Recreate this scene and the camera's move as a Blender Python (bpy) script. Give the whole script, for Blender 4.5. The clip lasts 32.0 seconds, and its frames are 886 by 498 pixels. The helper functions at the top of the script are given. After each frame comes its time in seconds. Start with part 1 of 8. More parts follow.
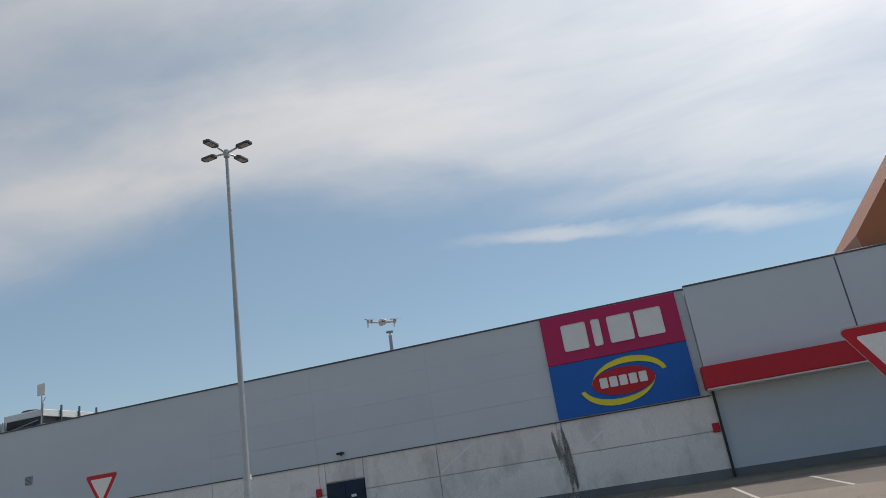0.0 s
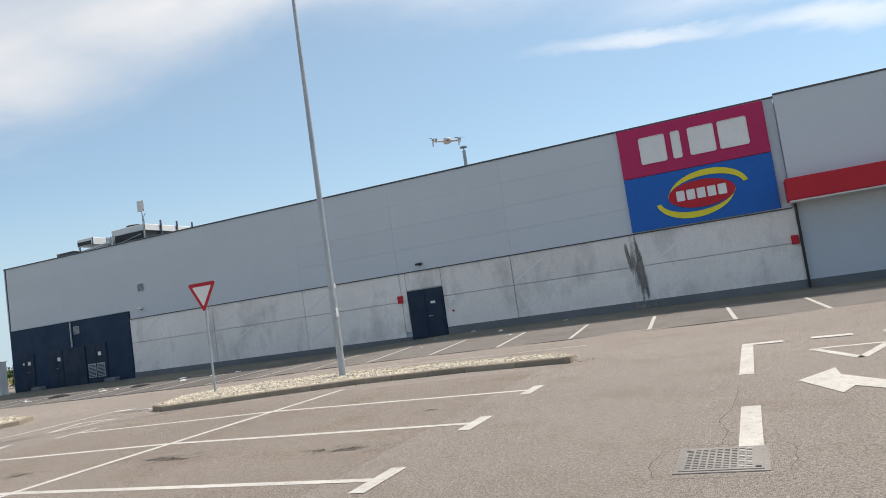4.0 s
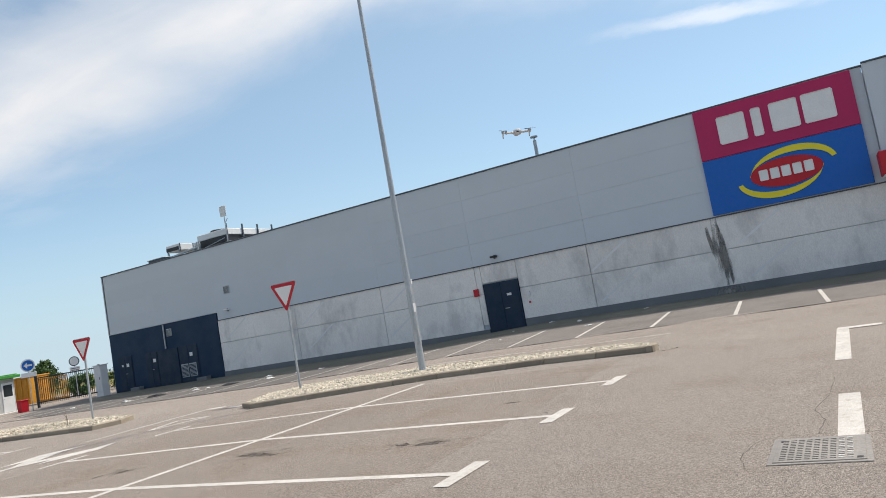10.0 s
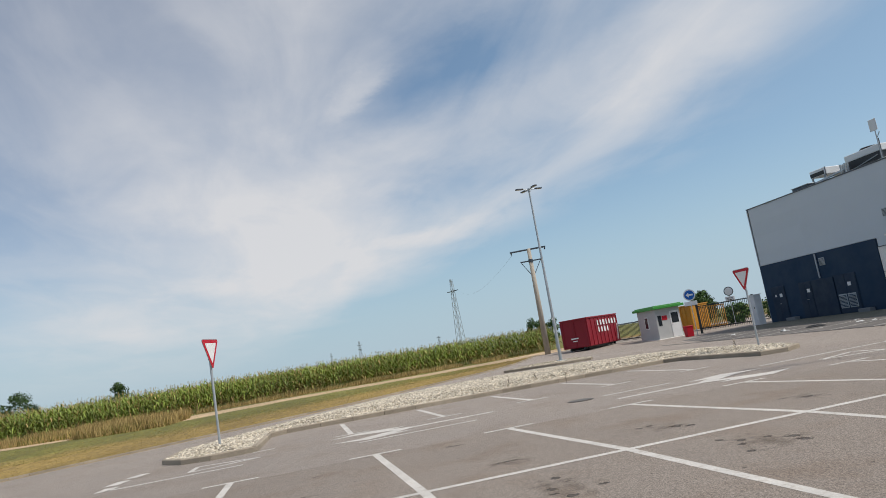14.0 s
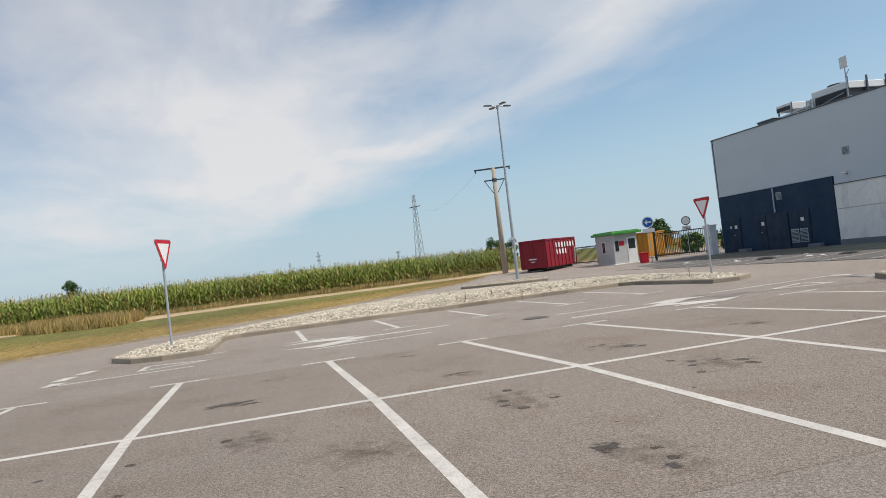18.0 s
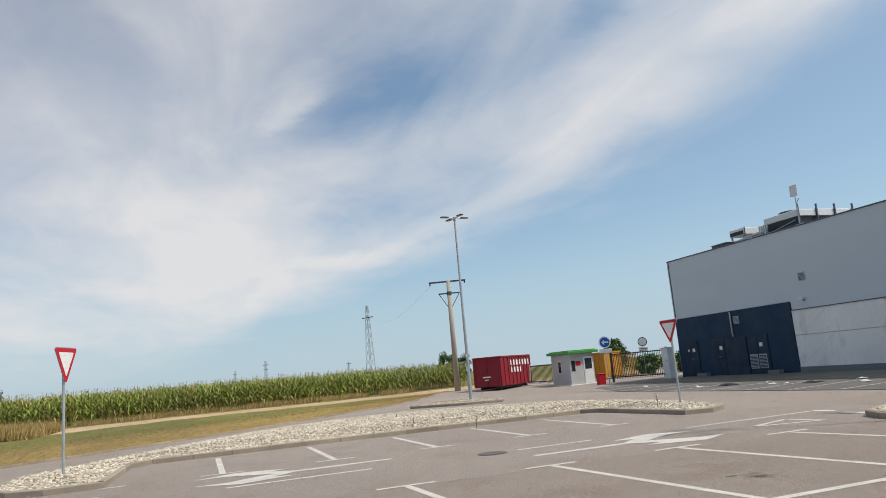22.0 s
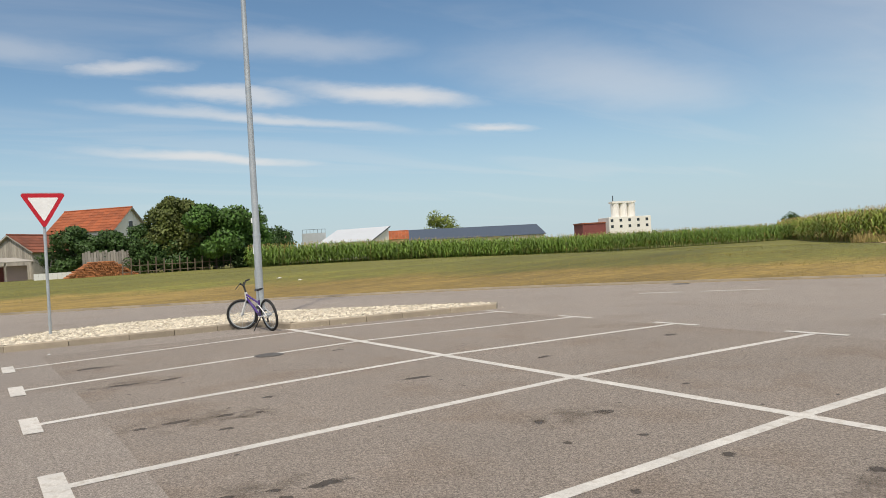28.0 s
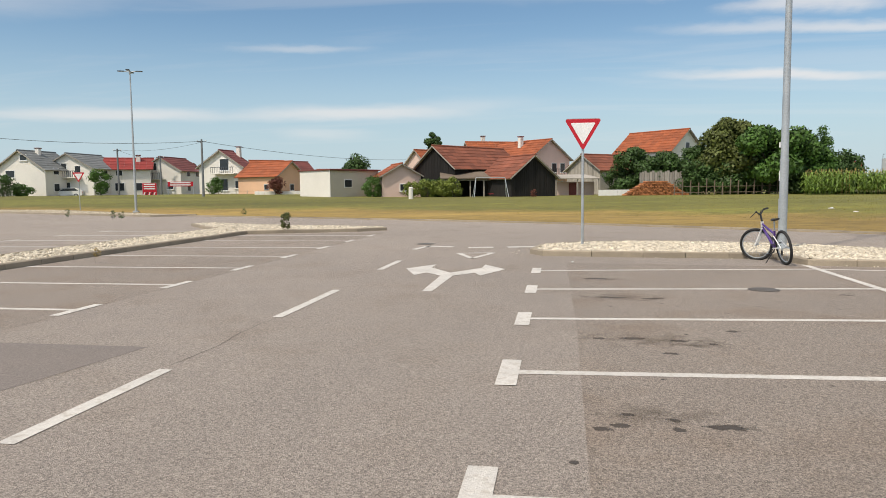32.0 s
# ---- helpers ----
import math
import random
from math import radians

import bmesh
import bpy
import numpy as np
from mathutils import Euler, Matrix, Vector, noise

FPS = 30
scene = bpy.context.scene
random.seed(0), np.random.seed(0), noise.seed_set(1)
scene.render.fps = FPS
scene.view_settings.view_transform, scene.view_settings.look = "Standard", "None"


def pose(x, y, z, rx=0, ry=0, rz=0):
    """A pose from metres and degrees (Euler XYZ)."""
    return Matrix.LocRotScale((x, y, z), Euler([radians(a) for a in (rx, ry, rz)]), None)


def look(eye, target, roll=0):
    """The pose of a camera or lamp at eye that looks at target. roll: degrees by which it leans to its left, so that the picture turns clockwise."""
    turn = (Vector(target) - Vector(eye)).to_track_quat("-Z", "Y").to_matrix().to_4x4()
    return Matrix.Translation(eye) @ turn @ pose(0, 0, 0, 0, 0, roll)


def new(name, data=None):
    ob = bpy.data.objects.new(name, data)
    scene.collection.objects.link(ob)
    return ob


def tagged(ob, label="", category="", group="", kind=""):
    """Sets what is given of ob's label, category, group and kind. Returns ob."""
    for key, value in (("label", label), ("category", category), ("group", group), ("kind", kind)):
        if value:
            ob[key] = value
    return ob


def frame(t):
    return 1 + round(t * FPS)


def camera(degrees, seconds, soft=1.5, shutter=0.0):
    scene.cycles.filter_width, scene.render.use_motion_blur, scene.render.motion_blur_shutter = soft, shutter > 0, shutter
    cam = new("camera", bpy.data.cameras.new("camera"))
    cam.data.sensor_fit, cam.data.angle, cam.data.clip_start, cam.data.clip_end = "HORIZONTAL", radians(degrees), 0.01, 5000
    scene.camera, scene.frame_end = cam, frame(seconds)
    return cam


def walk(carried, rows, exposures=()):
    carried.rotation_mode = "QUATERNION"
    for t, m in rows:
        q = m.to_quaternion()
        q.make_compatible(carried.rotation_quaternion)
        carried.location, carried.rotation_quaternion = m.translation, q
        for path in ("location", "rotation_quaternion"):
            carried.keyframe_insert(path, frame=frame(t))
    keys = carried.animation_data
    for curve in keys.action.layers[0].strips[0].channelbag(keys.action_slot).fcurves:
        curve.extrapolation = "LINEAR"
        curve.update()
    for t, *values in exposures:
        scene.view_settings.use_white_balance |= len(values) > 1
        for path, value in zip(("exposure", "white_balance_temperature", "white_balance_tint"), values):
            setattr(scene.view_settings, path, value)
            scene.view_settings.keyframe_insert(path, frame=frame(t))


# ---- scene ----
cam = camera(63.4, 32.0, soft=0.9)

PATH = [
    (0, (0.914, 0.005, 1.458), (0.441, 1.845, 2.084), -9.1),
    (0.5, (1.036, -0.035, 1.508), (0.449, 1.799, 2.045), -9.5),
    (1, (1.031, 0.024, 1.52), (0.356, 1.835, 2.036), -12.6),
    (1.5, (1.02, 0.058, 1.52), (0.321, 1.856, 2.049), -14.0),
    (2, (1.026, 0.036, 1.509), (0.319, 1.843, 1.992), -13.4),
    (2.5, (1.025, 0.062, 1.479), (0.274, 1.884, 1.819), -10.5),
    (3, (1.023, 0.011, 1.473), (0.255, 1.847, 1.68), -7.7),
    (3.5, (1.028, 0.009, 1.475), (0.269, 1.852, 1.646), -8.0),
    (5.5, (1.033, 0.015, 1.475), (0.182, 1.819, 1.614), -9.3),
    (6, (1.031, 0.015, 1.475), (0.165, 1.814, 1.599), -9.3),
    (6.5, (1.027, 0.009, 1.478), (0.145, 1.801, 1.583), -9.7),
    (7, (1.026, 0.018, 1.476), (0.13, 1.804, 1.566), -10.0),
    (7.5, (1.024, 0.033, 1.47), (0.117, 1.814, 1.549), -10.1),
    (8, (1.023, 0.032, 1.472), (0.106, 1.807, 1.548), -10.2),
    (8.5, (1.028, 0.028, 1.473), (0.094, 1.795, 1.547), -10.3),
    (9, (1.027, -0.002, 1.472), (0.071, 1.753, 1.541), -10.0),
    (9.5, (1.028, 0.005, 1.478), (0.06, 1.753, 1.575), -10.1),
    (10, (1.028, 0.018, 1.486), (0.071, 1.766, 1.658), -10.1),
    (10.5, (1.048, -0.002, 1.513), (0.055, 1.705, 1.83), -11.1),
    (11, (1.066, 0.003, 1.525), (-0.275, 1.404, 2.014), -10.8),
    (11.5, (1.016, -0.201, 1.529), (-0.596, 0.852, 2.069), -10.2),
    (12, (0.913, -0.275, 1.53), (-0.798, 0.612, 2.064), -10.6),
    (12.5, (0.938, -0.378, 1.503), (-0.858, 0.351, 1.993), -11.0),
    (13, (0.866, -0.307, 1.473), (-1.006, 0.265, 1.884), -11.1),
    (13.5, (0.96, -0.364, 1.503), (-0.949, 0.113, 1.863), -10.3),
    (14, (0.972, -0.408, 1.503), (-0.957, 0.031, 1.791), -9.6),
    (14.5, (0.932, -0.417, 1.484), (-1.014, -0.007, 1.69), -9.0),
    (15, (0.914, -0.396, 1.472), (-1.036, 0.017, 1.634), -8.2),
    (15.5, (0.964, -0.417, 1.475), (-0.952, 0.145, 1.589), -5.9),
    (17.5, (0.811, -0.436, 1.449), (-1.096, 0.153, 1.575), -5.4),
    (18, (0.704, -0.354, 1.436), (-1.229, 0.16, 1.48), -6.7),
    (18.5, (0.499, -0.237, 1.451), (-1.458, 0.174, 1.476), -6.3),
    (19, (0.38, -0.192, 1.437), (-1.56, 0.293, 1.456), -4.2),
    (19.5, (0.118, -0.179, 1.454), (-1.769, 0.483, 1.48), -3.4),
    (20, (-0.06, -0.103, 1.453), (-1.94, 0.576, 1.505), -3.9),
    (20.5, (-0.263, 0.051, 1.49), (-2.168, 0.651, 1.592), -3.4),
    (21, (-0.493, 0.093, 1.518), (-2.375, 0.725, 1.757), -2.2),
    (21.5, (-0.735, 0.123, 1.63), (-2.575, 0.813, 2.0), -3.7),
    (22, (-0.996, 0.236, 1.628), (-2.854, 0.892, 1.968), -5.1),
    (22.5, (-1.233, 0.287, 1.51), (-3.129, 0.924, 1.553), -1.7),
    (23, (-1.284, 0.268, 1.479), (-3.167, 0.94, 1.431), -2.4),
    (23.5, (-1.47, 0.27, 1.49), (-3.369, 0.897, 1.515), -6.15),
    (24, (-1.6, 0.39, 1.513), (-3.557, 0.78, 1.639), -11.5),
    (24.5, (-1.59, 0.5, 1.511), (-3.575, 0.715, 1.617), -12.63),
    (26.5, (-1.907, 0.989, 1.505), (-3.713, 0.131, 1.482), -2.5),
    (27, (-1.913, 1.138, 1.525), (-3.33, -0.273, 1.518), -2.4),
    (27.5, (-1.909, 1.318, 1.54), (-3.163, -0.24, 1.537), -3.1),
    (28, (-1.936, 1.477, 1.519), (-3.038, -0.192, 1.517), -3.3),
    (28.5, (-1.985, 1.633, 1.534), (-2.885, -0.153, 1.497), -4.4),
    (29, (-2.145, 1.724, 1.498), (-2.715, -0.191, 1.416), -4.7),
    (29.5, (-2.226, 1.753, 1.511), (-2.621, -0.203, 1.367), -5.0),
    (30, (-2.274, 1.686, 1.509), (-2.604, -0.279, 1.339), -3.5),
    (30.5, (-2.356, 1.669, 1.508), (-2.589, -0.31, 1.33), -2.6),
    (31, (-2.538, 1.685, 1.504), (-2.527, -0.308, 1.332), -1.8),
    (31.5, (-2.682, 1.764, 1.518), (-2.528, -0.221, 1.327), -1.4),
    (32, (-2.769, 1.721, 1.54), (-2.451, -0.246, 1.374), -0.6),
]
walk(cam, [(t, look(eye, target, roll)) for t, eye, target, roll in PATH], exposures=[(0, -0.34, 6850, 10), (1, -0.28, 6800, 10), (2, -0.2, 6800, 10), (3.5, 0.22, 6850, 10), (10, 0.27, 6800, 10), (11, -0.12, 6550, 10), (13, -0.15, 6600, 10), (14.5, -0.1, 6650, 10), (15.5, -0.03, 6750, 10), (19, 0.0, 6700, 10), (21.5, -0.02, 6700, 10), (23, 0.0, 6850, 10), (24.5, -0.06, 6750, 10), (27, 0.0, 7000, 10), (32, 0.13, 7050, 11)])

# ---- light ----
SUN_AZ, SUN_EL = math.atan2(0.81, 0.58), radians(55)
sun_dir = Vector((math.cos(SUN_AZ) * math.cos(SUN_EL), math.sin(SUN_AZ) * math.cos(SUN_EL), math.sin(SUN_EL)))
sun = new("sun", bpy.data.lights.new("sun", "SUN"))
sun.data.energy, sun.data.angle, sun.data.color = 3.0, radians(2.0), (1.0, 0.94, 0.84)
sun.matrix_world = look(sun_dir * 100, (0, 0, 0))
scene.view_settings.exposure = 0.0


def build_world():
    w = bpy.data.worlds.new("sky")
    scene.world = w
    w.use_nodes = True
    nt = w.node_tree
    nt.nodes.clear()
    N = lambda kind, **kw: [nt.nodes.new(kind), kw][0]
    link = nt.links.new

    def math_node(op, a, b=None, clamp=False):
        n = nt.nodes.new("ShaderNodeMath")
        n.operation, n.use_clamp = op, clamp
        for k, v in enumerate((a, b)):
            if v is None:
                continue
            if isinstance(v, (int, float)):
                n.inputs[k].default_value = v
            else:
                link(v, n.inputs[k])
        return n.outputs[0]

    out, bg = N("ShaderNodeOutputWorld"), N("ShaderNodeBackground")
    sky = N("ShaderNodeTexSky")
    sky.sky_type, sky.sun_disc = "NISHITA", False
    sky.sun_elevation, sky.sun_rotation = SUN_EL, math.pi / 2 - SUN_AZ
    sky.air_density, sky.dust_density, sky.ozone_density = 1.0, 0.15, 1.2
    tc = N("ShaderNodeTexCoord")
    sep = N("ShaderNodeSeparateXYZ")
    link(tc.outputs["Generated"], sep.inputs[0])
    X, Y, Z = sep.outputs
    den = math_node("ADD", math_node("MAXIMUM", Z, 0.0), 0.09)
    u, v = math_node("DIVIDE", X, den), math_node("DIVIDE", Y, den)
    com = N("ShaderNodeCombineXYZ")
    link(u, com.inputs[0])
    link(v, com.inputs[1])

    def layer(scale, rot, stretch, lo, hi, detail, distort, off):
        mp = N("ShaderNodeMapping")
        mp.inputs["Location"].default_value = off
        mp.inputs["Rotation"].default_value = (0, 0, radians(rot))
        mp.inputs["Scale"].default_value = (1.0, stretch, 1.0)
        link(com.outputs[0], mp.inputs[0])
        n = N("ShaderNodeTexNoise")
        n.inputs["Scale"].default_value, n.inputs["Detail"].default_value = scale, detail
        n.inputs["Roughness"].default_value, n.inputs["Distortion"].default_value = 0.55, distort
        link(mp.outputs[0], n.inputs["Vector"])
        r = N("ShaderNodeMapRange")
        r.interpolation_type = "SMOOTHSTEP"
        r.inputs["From Min"].default_value, r.inputs["From Max"].default_value = lo, hi
        link(n.outputs[0], r.inputs["Value"])
        return r.outputs[0]

    veil = layer(0.30, 62, 1.4, 0.36, 0.64, 5, 0.35, (3.1, 1.7, 0))
    wisps = layer(0.9, 40, 1.7, 0.38, 0.70, 7, 0.4, (0.4, 5.2, 0))
    combed = layer(1.15, 4, 2.3, 0.30, 0.72, 7, 0.55, (2.2, 0.7, 0))
    streaks = layer(0.42, 8, 4.5, 0.50, 0.68, 6, 0.6, (7.3, 2.9, 0))

    def ease(value, lo, hi):
        r = N("ShaderNodeMapRange")
        r.interpolation_type = "SMOOTHSTEP"
        r.inputs["From Min"].default_value, r.inputs["From Max"].default_value = lo, hi
        link(value, r.inputs["Value"])
        return r.outputs[0]

    # a warped copy of the sky plane, so that single clouds get torn edges
    tear = N("ShaderNodeTexNoise")
    tear.inputs["Scale"].default_value, tear.inputs["Detail"].default_value, tear.inputs["Roughness"].default_value = 1.9, 7, 0.62
    link(com.outputs[0], tear.inputs["Vector"])
    off, torn = N("ShaderNodeVectorMath"), N("ShaderNodeVectorMath")
    off.operation, torn.operation = "MULTIPLY_ADD", "ADD"
    link(tear.outputs["Color"], off.inputs[0])
    off.inputs[1].default_value, off.inputs[2].default_value = (0.55, 0.34, 0), (-0.275, -0.17, 0)
    link(com.outputs[0], torn.inputs[0])
    link(off.outputs[0], torn.inputs[1])

    def cloud_bank(x0, y0, x1, y1, half, strength, core=0.1):
        """One long cloud on the sky plane, from end to end, with its half width."""
        mp = N("ShaderNodeMapping")
        mp.vector_type = "TEXTURE"
        mp.inputs["Location"].default_value = ((x0 + x1) / 2, (y0 + y1) / 2, 0)
        mp.inputs["Rotation"].default_value = (0, 0, math.atan2(y1 - y0, x1 - x0))
        mp.inputs["Scale"].default_value = (math.hypot(x1 - x0, y1 - y0) / 2 + half, half, 1.0)
        link(torn.outputs[0], mp.inputs[0])
        ln = N("ShaderNodeVectorMath")
        ln.operation = "LENGTH"
        link(mp.outputs[0], ln.inputs[0])
        r = N("ShaderNodeMapRange")
        r.interpolation_type = "SMOOTHSTEP"
        for key, val in (("From Min", core), ("From Max", 1.1), ("To Min", strength), ("To Max", 0.0)):
            r.inputs[key].default_value = val
        link(ln.outputs["Value"], r.inputs["Value"])
        return r.outputs[0]

    def together(rows, op="MAXIMUM"):
        total = None
        for row in rows:
            one = cloud_bank(*row)
            total = one if total is None else math_node(op, total, one)
        return total

    # the sheet of cloud ends in the north along a clear edge, bent towards the sun
    edge = math_node("MULTIPLY", math_node("MAXIMUM", math_node("ADD", u, 1.15), 0.0), 0.62)
    edge = math_node("ADD", edge, math_node("MULTIPLY", math_node("MINIMUM", math_node("ADD", u, 2.9), 0.0), 0.36))
    ragged = math_node("MULTIPLY", math_node("SUBTRACT", math_node("ADD", math_node("MULTIPLY", veil, 0.5), wisps), 0.6), 0.34)
    past = math_node("ADD", math_node("SUBTRACT", math_node("SUBTRACT", v, edge), 1.68), ragged)
    north = math_node("SUBTRACT", 1.0, ease(past, -0.62, 0.16))
    south = ease(math_node("SUBTRACT", v, math_node("MULTIPLY", u, 0.35)), -1.3, 0.8)
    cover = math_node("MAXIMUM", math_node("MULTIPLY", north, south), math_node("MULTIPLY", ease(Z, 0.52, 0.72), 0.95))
    bright = together([(-0.85, 1.62, -1.46, 1.31, 0.30, 0.45), (-1.46, 1.28, -2.45, 1.36, 0.34, 0.40), (-2.24, 0.20, -1.80, 0.32, 0.10, 0.35), (-1.1, 1.28, -0.35, 1.6, 0.34, 0.30),
                       (-2.2, -0.1, -5.2, 0.2, 0.75, 0.34), (-3.9, 0.4, -3.7, 1.0, 0.32, 0.35), (-1.6, 0.14, -1.2, 0.2, 0.16, 0.2), (-1.9, -0.03, -1.3, -0.1, 0.16, 0.2)])
    holes = together([(-2.20, 0.36, -1.60, 0.80, 0.36, 0.46, 0.0), (-1.10, 0.98, -0.55, 1.10, 0.28, 0.42, 0.0), (-1.45, 0.90, -1.20, 0.94, 0.14, 0.35), (-3.4, 0.62, -2.6, 1.0, 0.36, 0.34, 0.0),
                      (-0.40, 2.05, 0.15, 2.05, 0.14, 0.25), (-1.0, 0.62, -0.6, 0.6, 0.2, 0.3)])
    body = math_node("ADD", math_node("ADD", math_node("MULTIPLY", veil, 0.20), math_node("MULTIPLY", combed, 0.26)), math_node("ADD", math_node("MULTIPLY", wisps, 0.14), 0.33))
    body = math_node("SUBTRACT", math_node("ADD", body, bright), holes, True)
    a = math_node("MULTIPLY", body, cover)
    thin = together([(-0.55, 2.28, 0.15, 2.50, 0.09, 0.55), (0.1, 2.52, 0.85, 2.80, 0.12, 0.6)])
    # the southern sky: thin veil and single white lens clouds
    lenses = together([(-0.40, -3.33, -2.05, -3.34, 0.13, 0.62), (-0.72, -3.10, -1.29, -3.0, 0.14, 0.68), (-1.16, -2.86, -2.05, -2.74, 0.17, 0.80), (-0.34, -2.91, -0.62, -2.78, 0.12, 0.65), (-0.54, -4.17, -1.88, -4.24, 0.19, 0.80),
                       (-2.25, -3.15, -2.66, -3.06, 0.10, 0.7), (3.7, -4.05, 2.2, -4.78, 0.34, 0.62), (2.3, -4.72, 0.55, -5.10, 0.36, 0.66), (1.55, -3.27, 0.9, -3.38, 0.10, 0.35), (2.06, -5.6, 1.8, -5.8, 0.4, 0.4)])
    faint = together([(0.15, -2.76, -0.30, -2.76, 0.24, 0.34), (-0.70, -2.52, -1.35, -2.32, 0.2, 0.32), (-1.9, -2.2, -3.0, -2.2, 0.5, 0.4), (0.3, -4.85, 1.4, -5.1, 0.4, 0.3), (3.0, -2.2, 1.2, -2.4, 0.35, 0.3)])
    b = math_node("MULTIPLY", math_node("MULTIPLY", streaks, math_node("SUBTRACT", 0.9, south, True)), 0.16)
    mask = math_node("MAXIMUM", math_node("MAXIMUM", a, thin), math_node("MAXIMUM", math_node("MAXIMUM", b, lenses), faint), True)
    fade = N("ShaderNodeMapRange")
    fade.inputs["From Min"].default_value, fade.inputs["From Max"].default_value = 0.015, 0.09
    low = math_node("SUBTRACT", Z, math_node("MULTIPLY", math_node("MAXIMUM", Y, 0.0), 0.2))
    link(low, fade.inputs["Value"])
    mask = math_node("MULTIPLY", mask, fade.outputs[0])
    mask = math_node("MULTIPLY", mask, 0.92)
    haze = N("ShaderNodeMapRange")
    haze.interpolation_type = "SMOOTHSTEP"
    for key, val in (("From Min", 0.0), ("From Max", 0.24), ("To Min", 0.88), ("To Max", 0.0)):
        haze.inputs[key].default_value = val
    link(Z, haze.inputs["Value"])
    air = N("ShaderNodeMix")
    air.data_type = "RGBA"
    link(haze.outputs[0], air.inputs["Factor"])
    deep = N("ShaderNodeVectorMath")
    deep.operation = "MULTIPLY"
    deep.inputs[1].default_value = (0.60, 0.745, 0.825)
    link(sky.outputs[0], deep.inputs[0])
    # thin bright haze towards the sun's side
    side = N("ShaderNodeMapRange")
    side.interpolation_type = "SMOOTHSTEP"
    for key, val in (("From Min", -0.3), ("From Max", 0.95), ("To Min", 1.0), ("To Max", 1.25)):
        side.inputs[key].default_value = val
    link(Y, side.inputs["Value"])
    lit = N("ShaderNodeVectorMath")
    lit.operation = "SCALE"
    link(deep.outputs[0], lit.inputs[0])
    link(side.outputs[0], lit.inputs["Scale"])
    pale = N("ShaderNodeMix")
    pale.data_type = "RGBA"
    link(math_node("MULTIPLY", math_node("SUBTRACT", side.outputs[0], 1.0), 1.5), pale.inputs["Factor"])
    link(lit.outputs[0], pale.inputs["A"])
    pale.inputs["B"].default_value = (3.9, 4.9, 5.35, 1)
    link(pale.outputs["Result"], air.inputs["A"])
    air.inputs["B"].default_value = (3.4, 4.45, 5.4, 1)
    mix = N("ShaderNodeMix")
    mix.data_type = "RGBA"
    link(mask, mix.inputs["Factor"])
    link(air.outputs["Result"], mix.inputs["A"])
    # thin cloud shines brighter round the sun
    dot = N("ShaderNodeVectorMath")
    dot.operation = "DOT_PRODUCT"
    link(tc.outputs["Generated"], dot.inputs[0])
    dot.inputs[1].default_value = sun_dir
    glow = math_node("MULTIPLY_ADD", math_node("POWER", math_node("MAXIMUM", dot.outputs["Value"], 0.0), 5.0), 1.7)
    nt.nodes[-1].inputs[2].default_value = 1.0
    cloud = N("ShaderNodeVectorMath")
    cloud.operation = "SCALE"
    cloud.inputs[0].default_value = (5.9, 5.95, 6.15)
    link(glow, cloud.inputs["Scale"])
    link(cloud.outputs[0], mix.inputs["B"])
    link(mix.outputs["Result"], bg.inputs[0])
    bg.inputs[1].default_value = 0.13
    link(bg.outputs[0], out.inputs[0])


build_world()


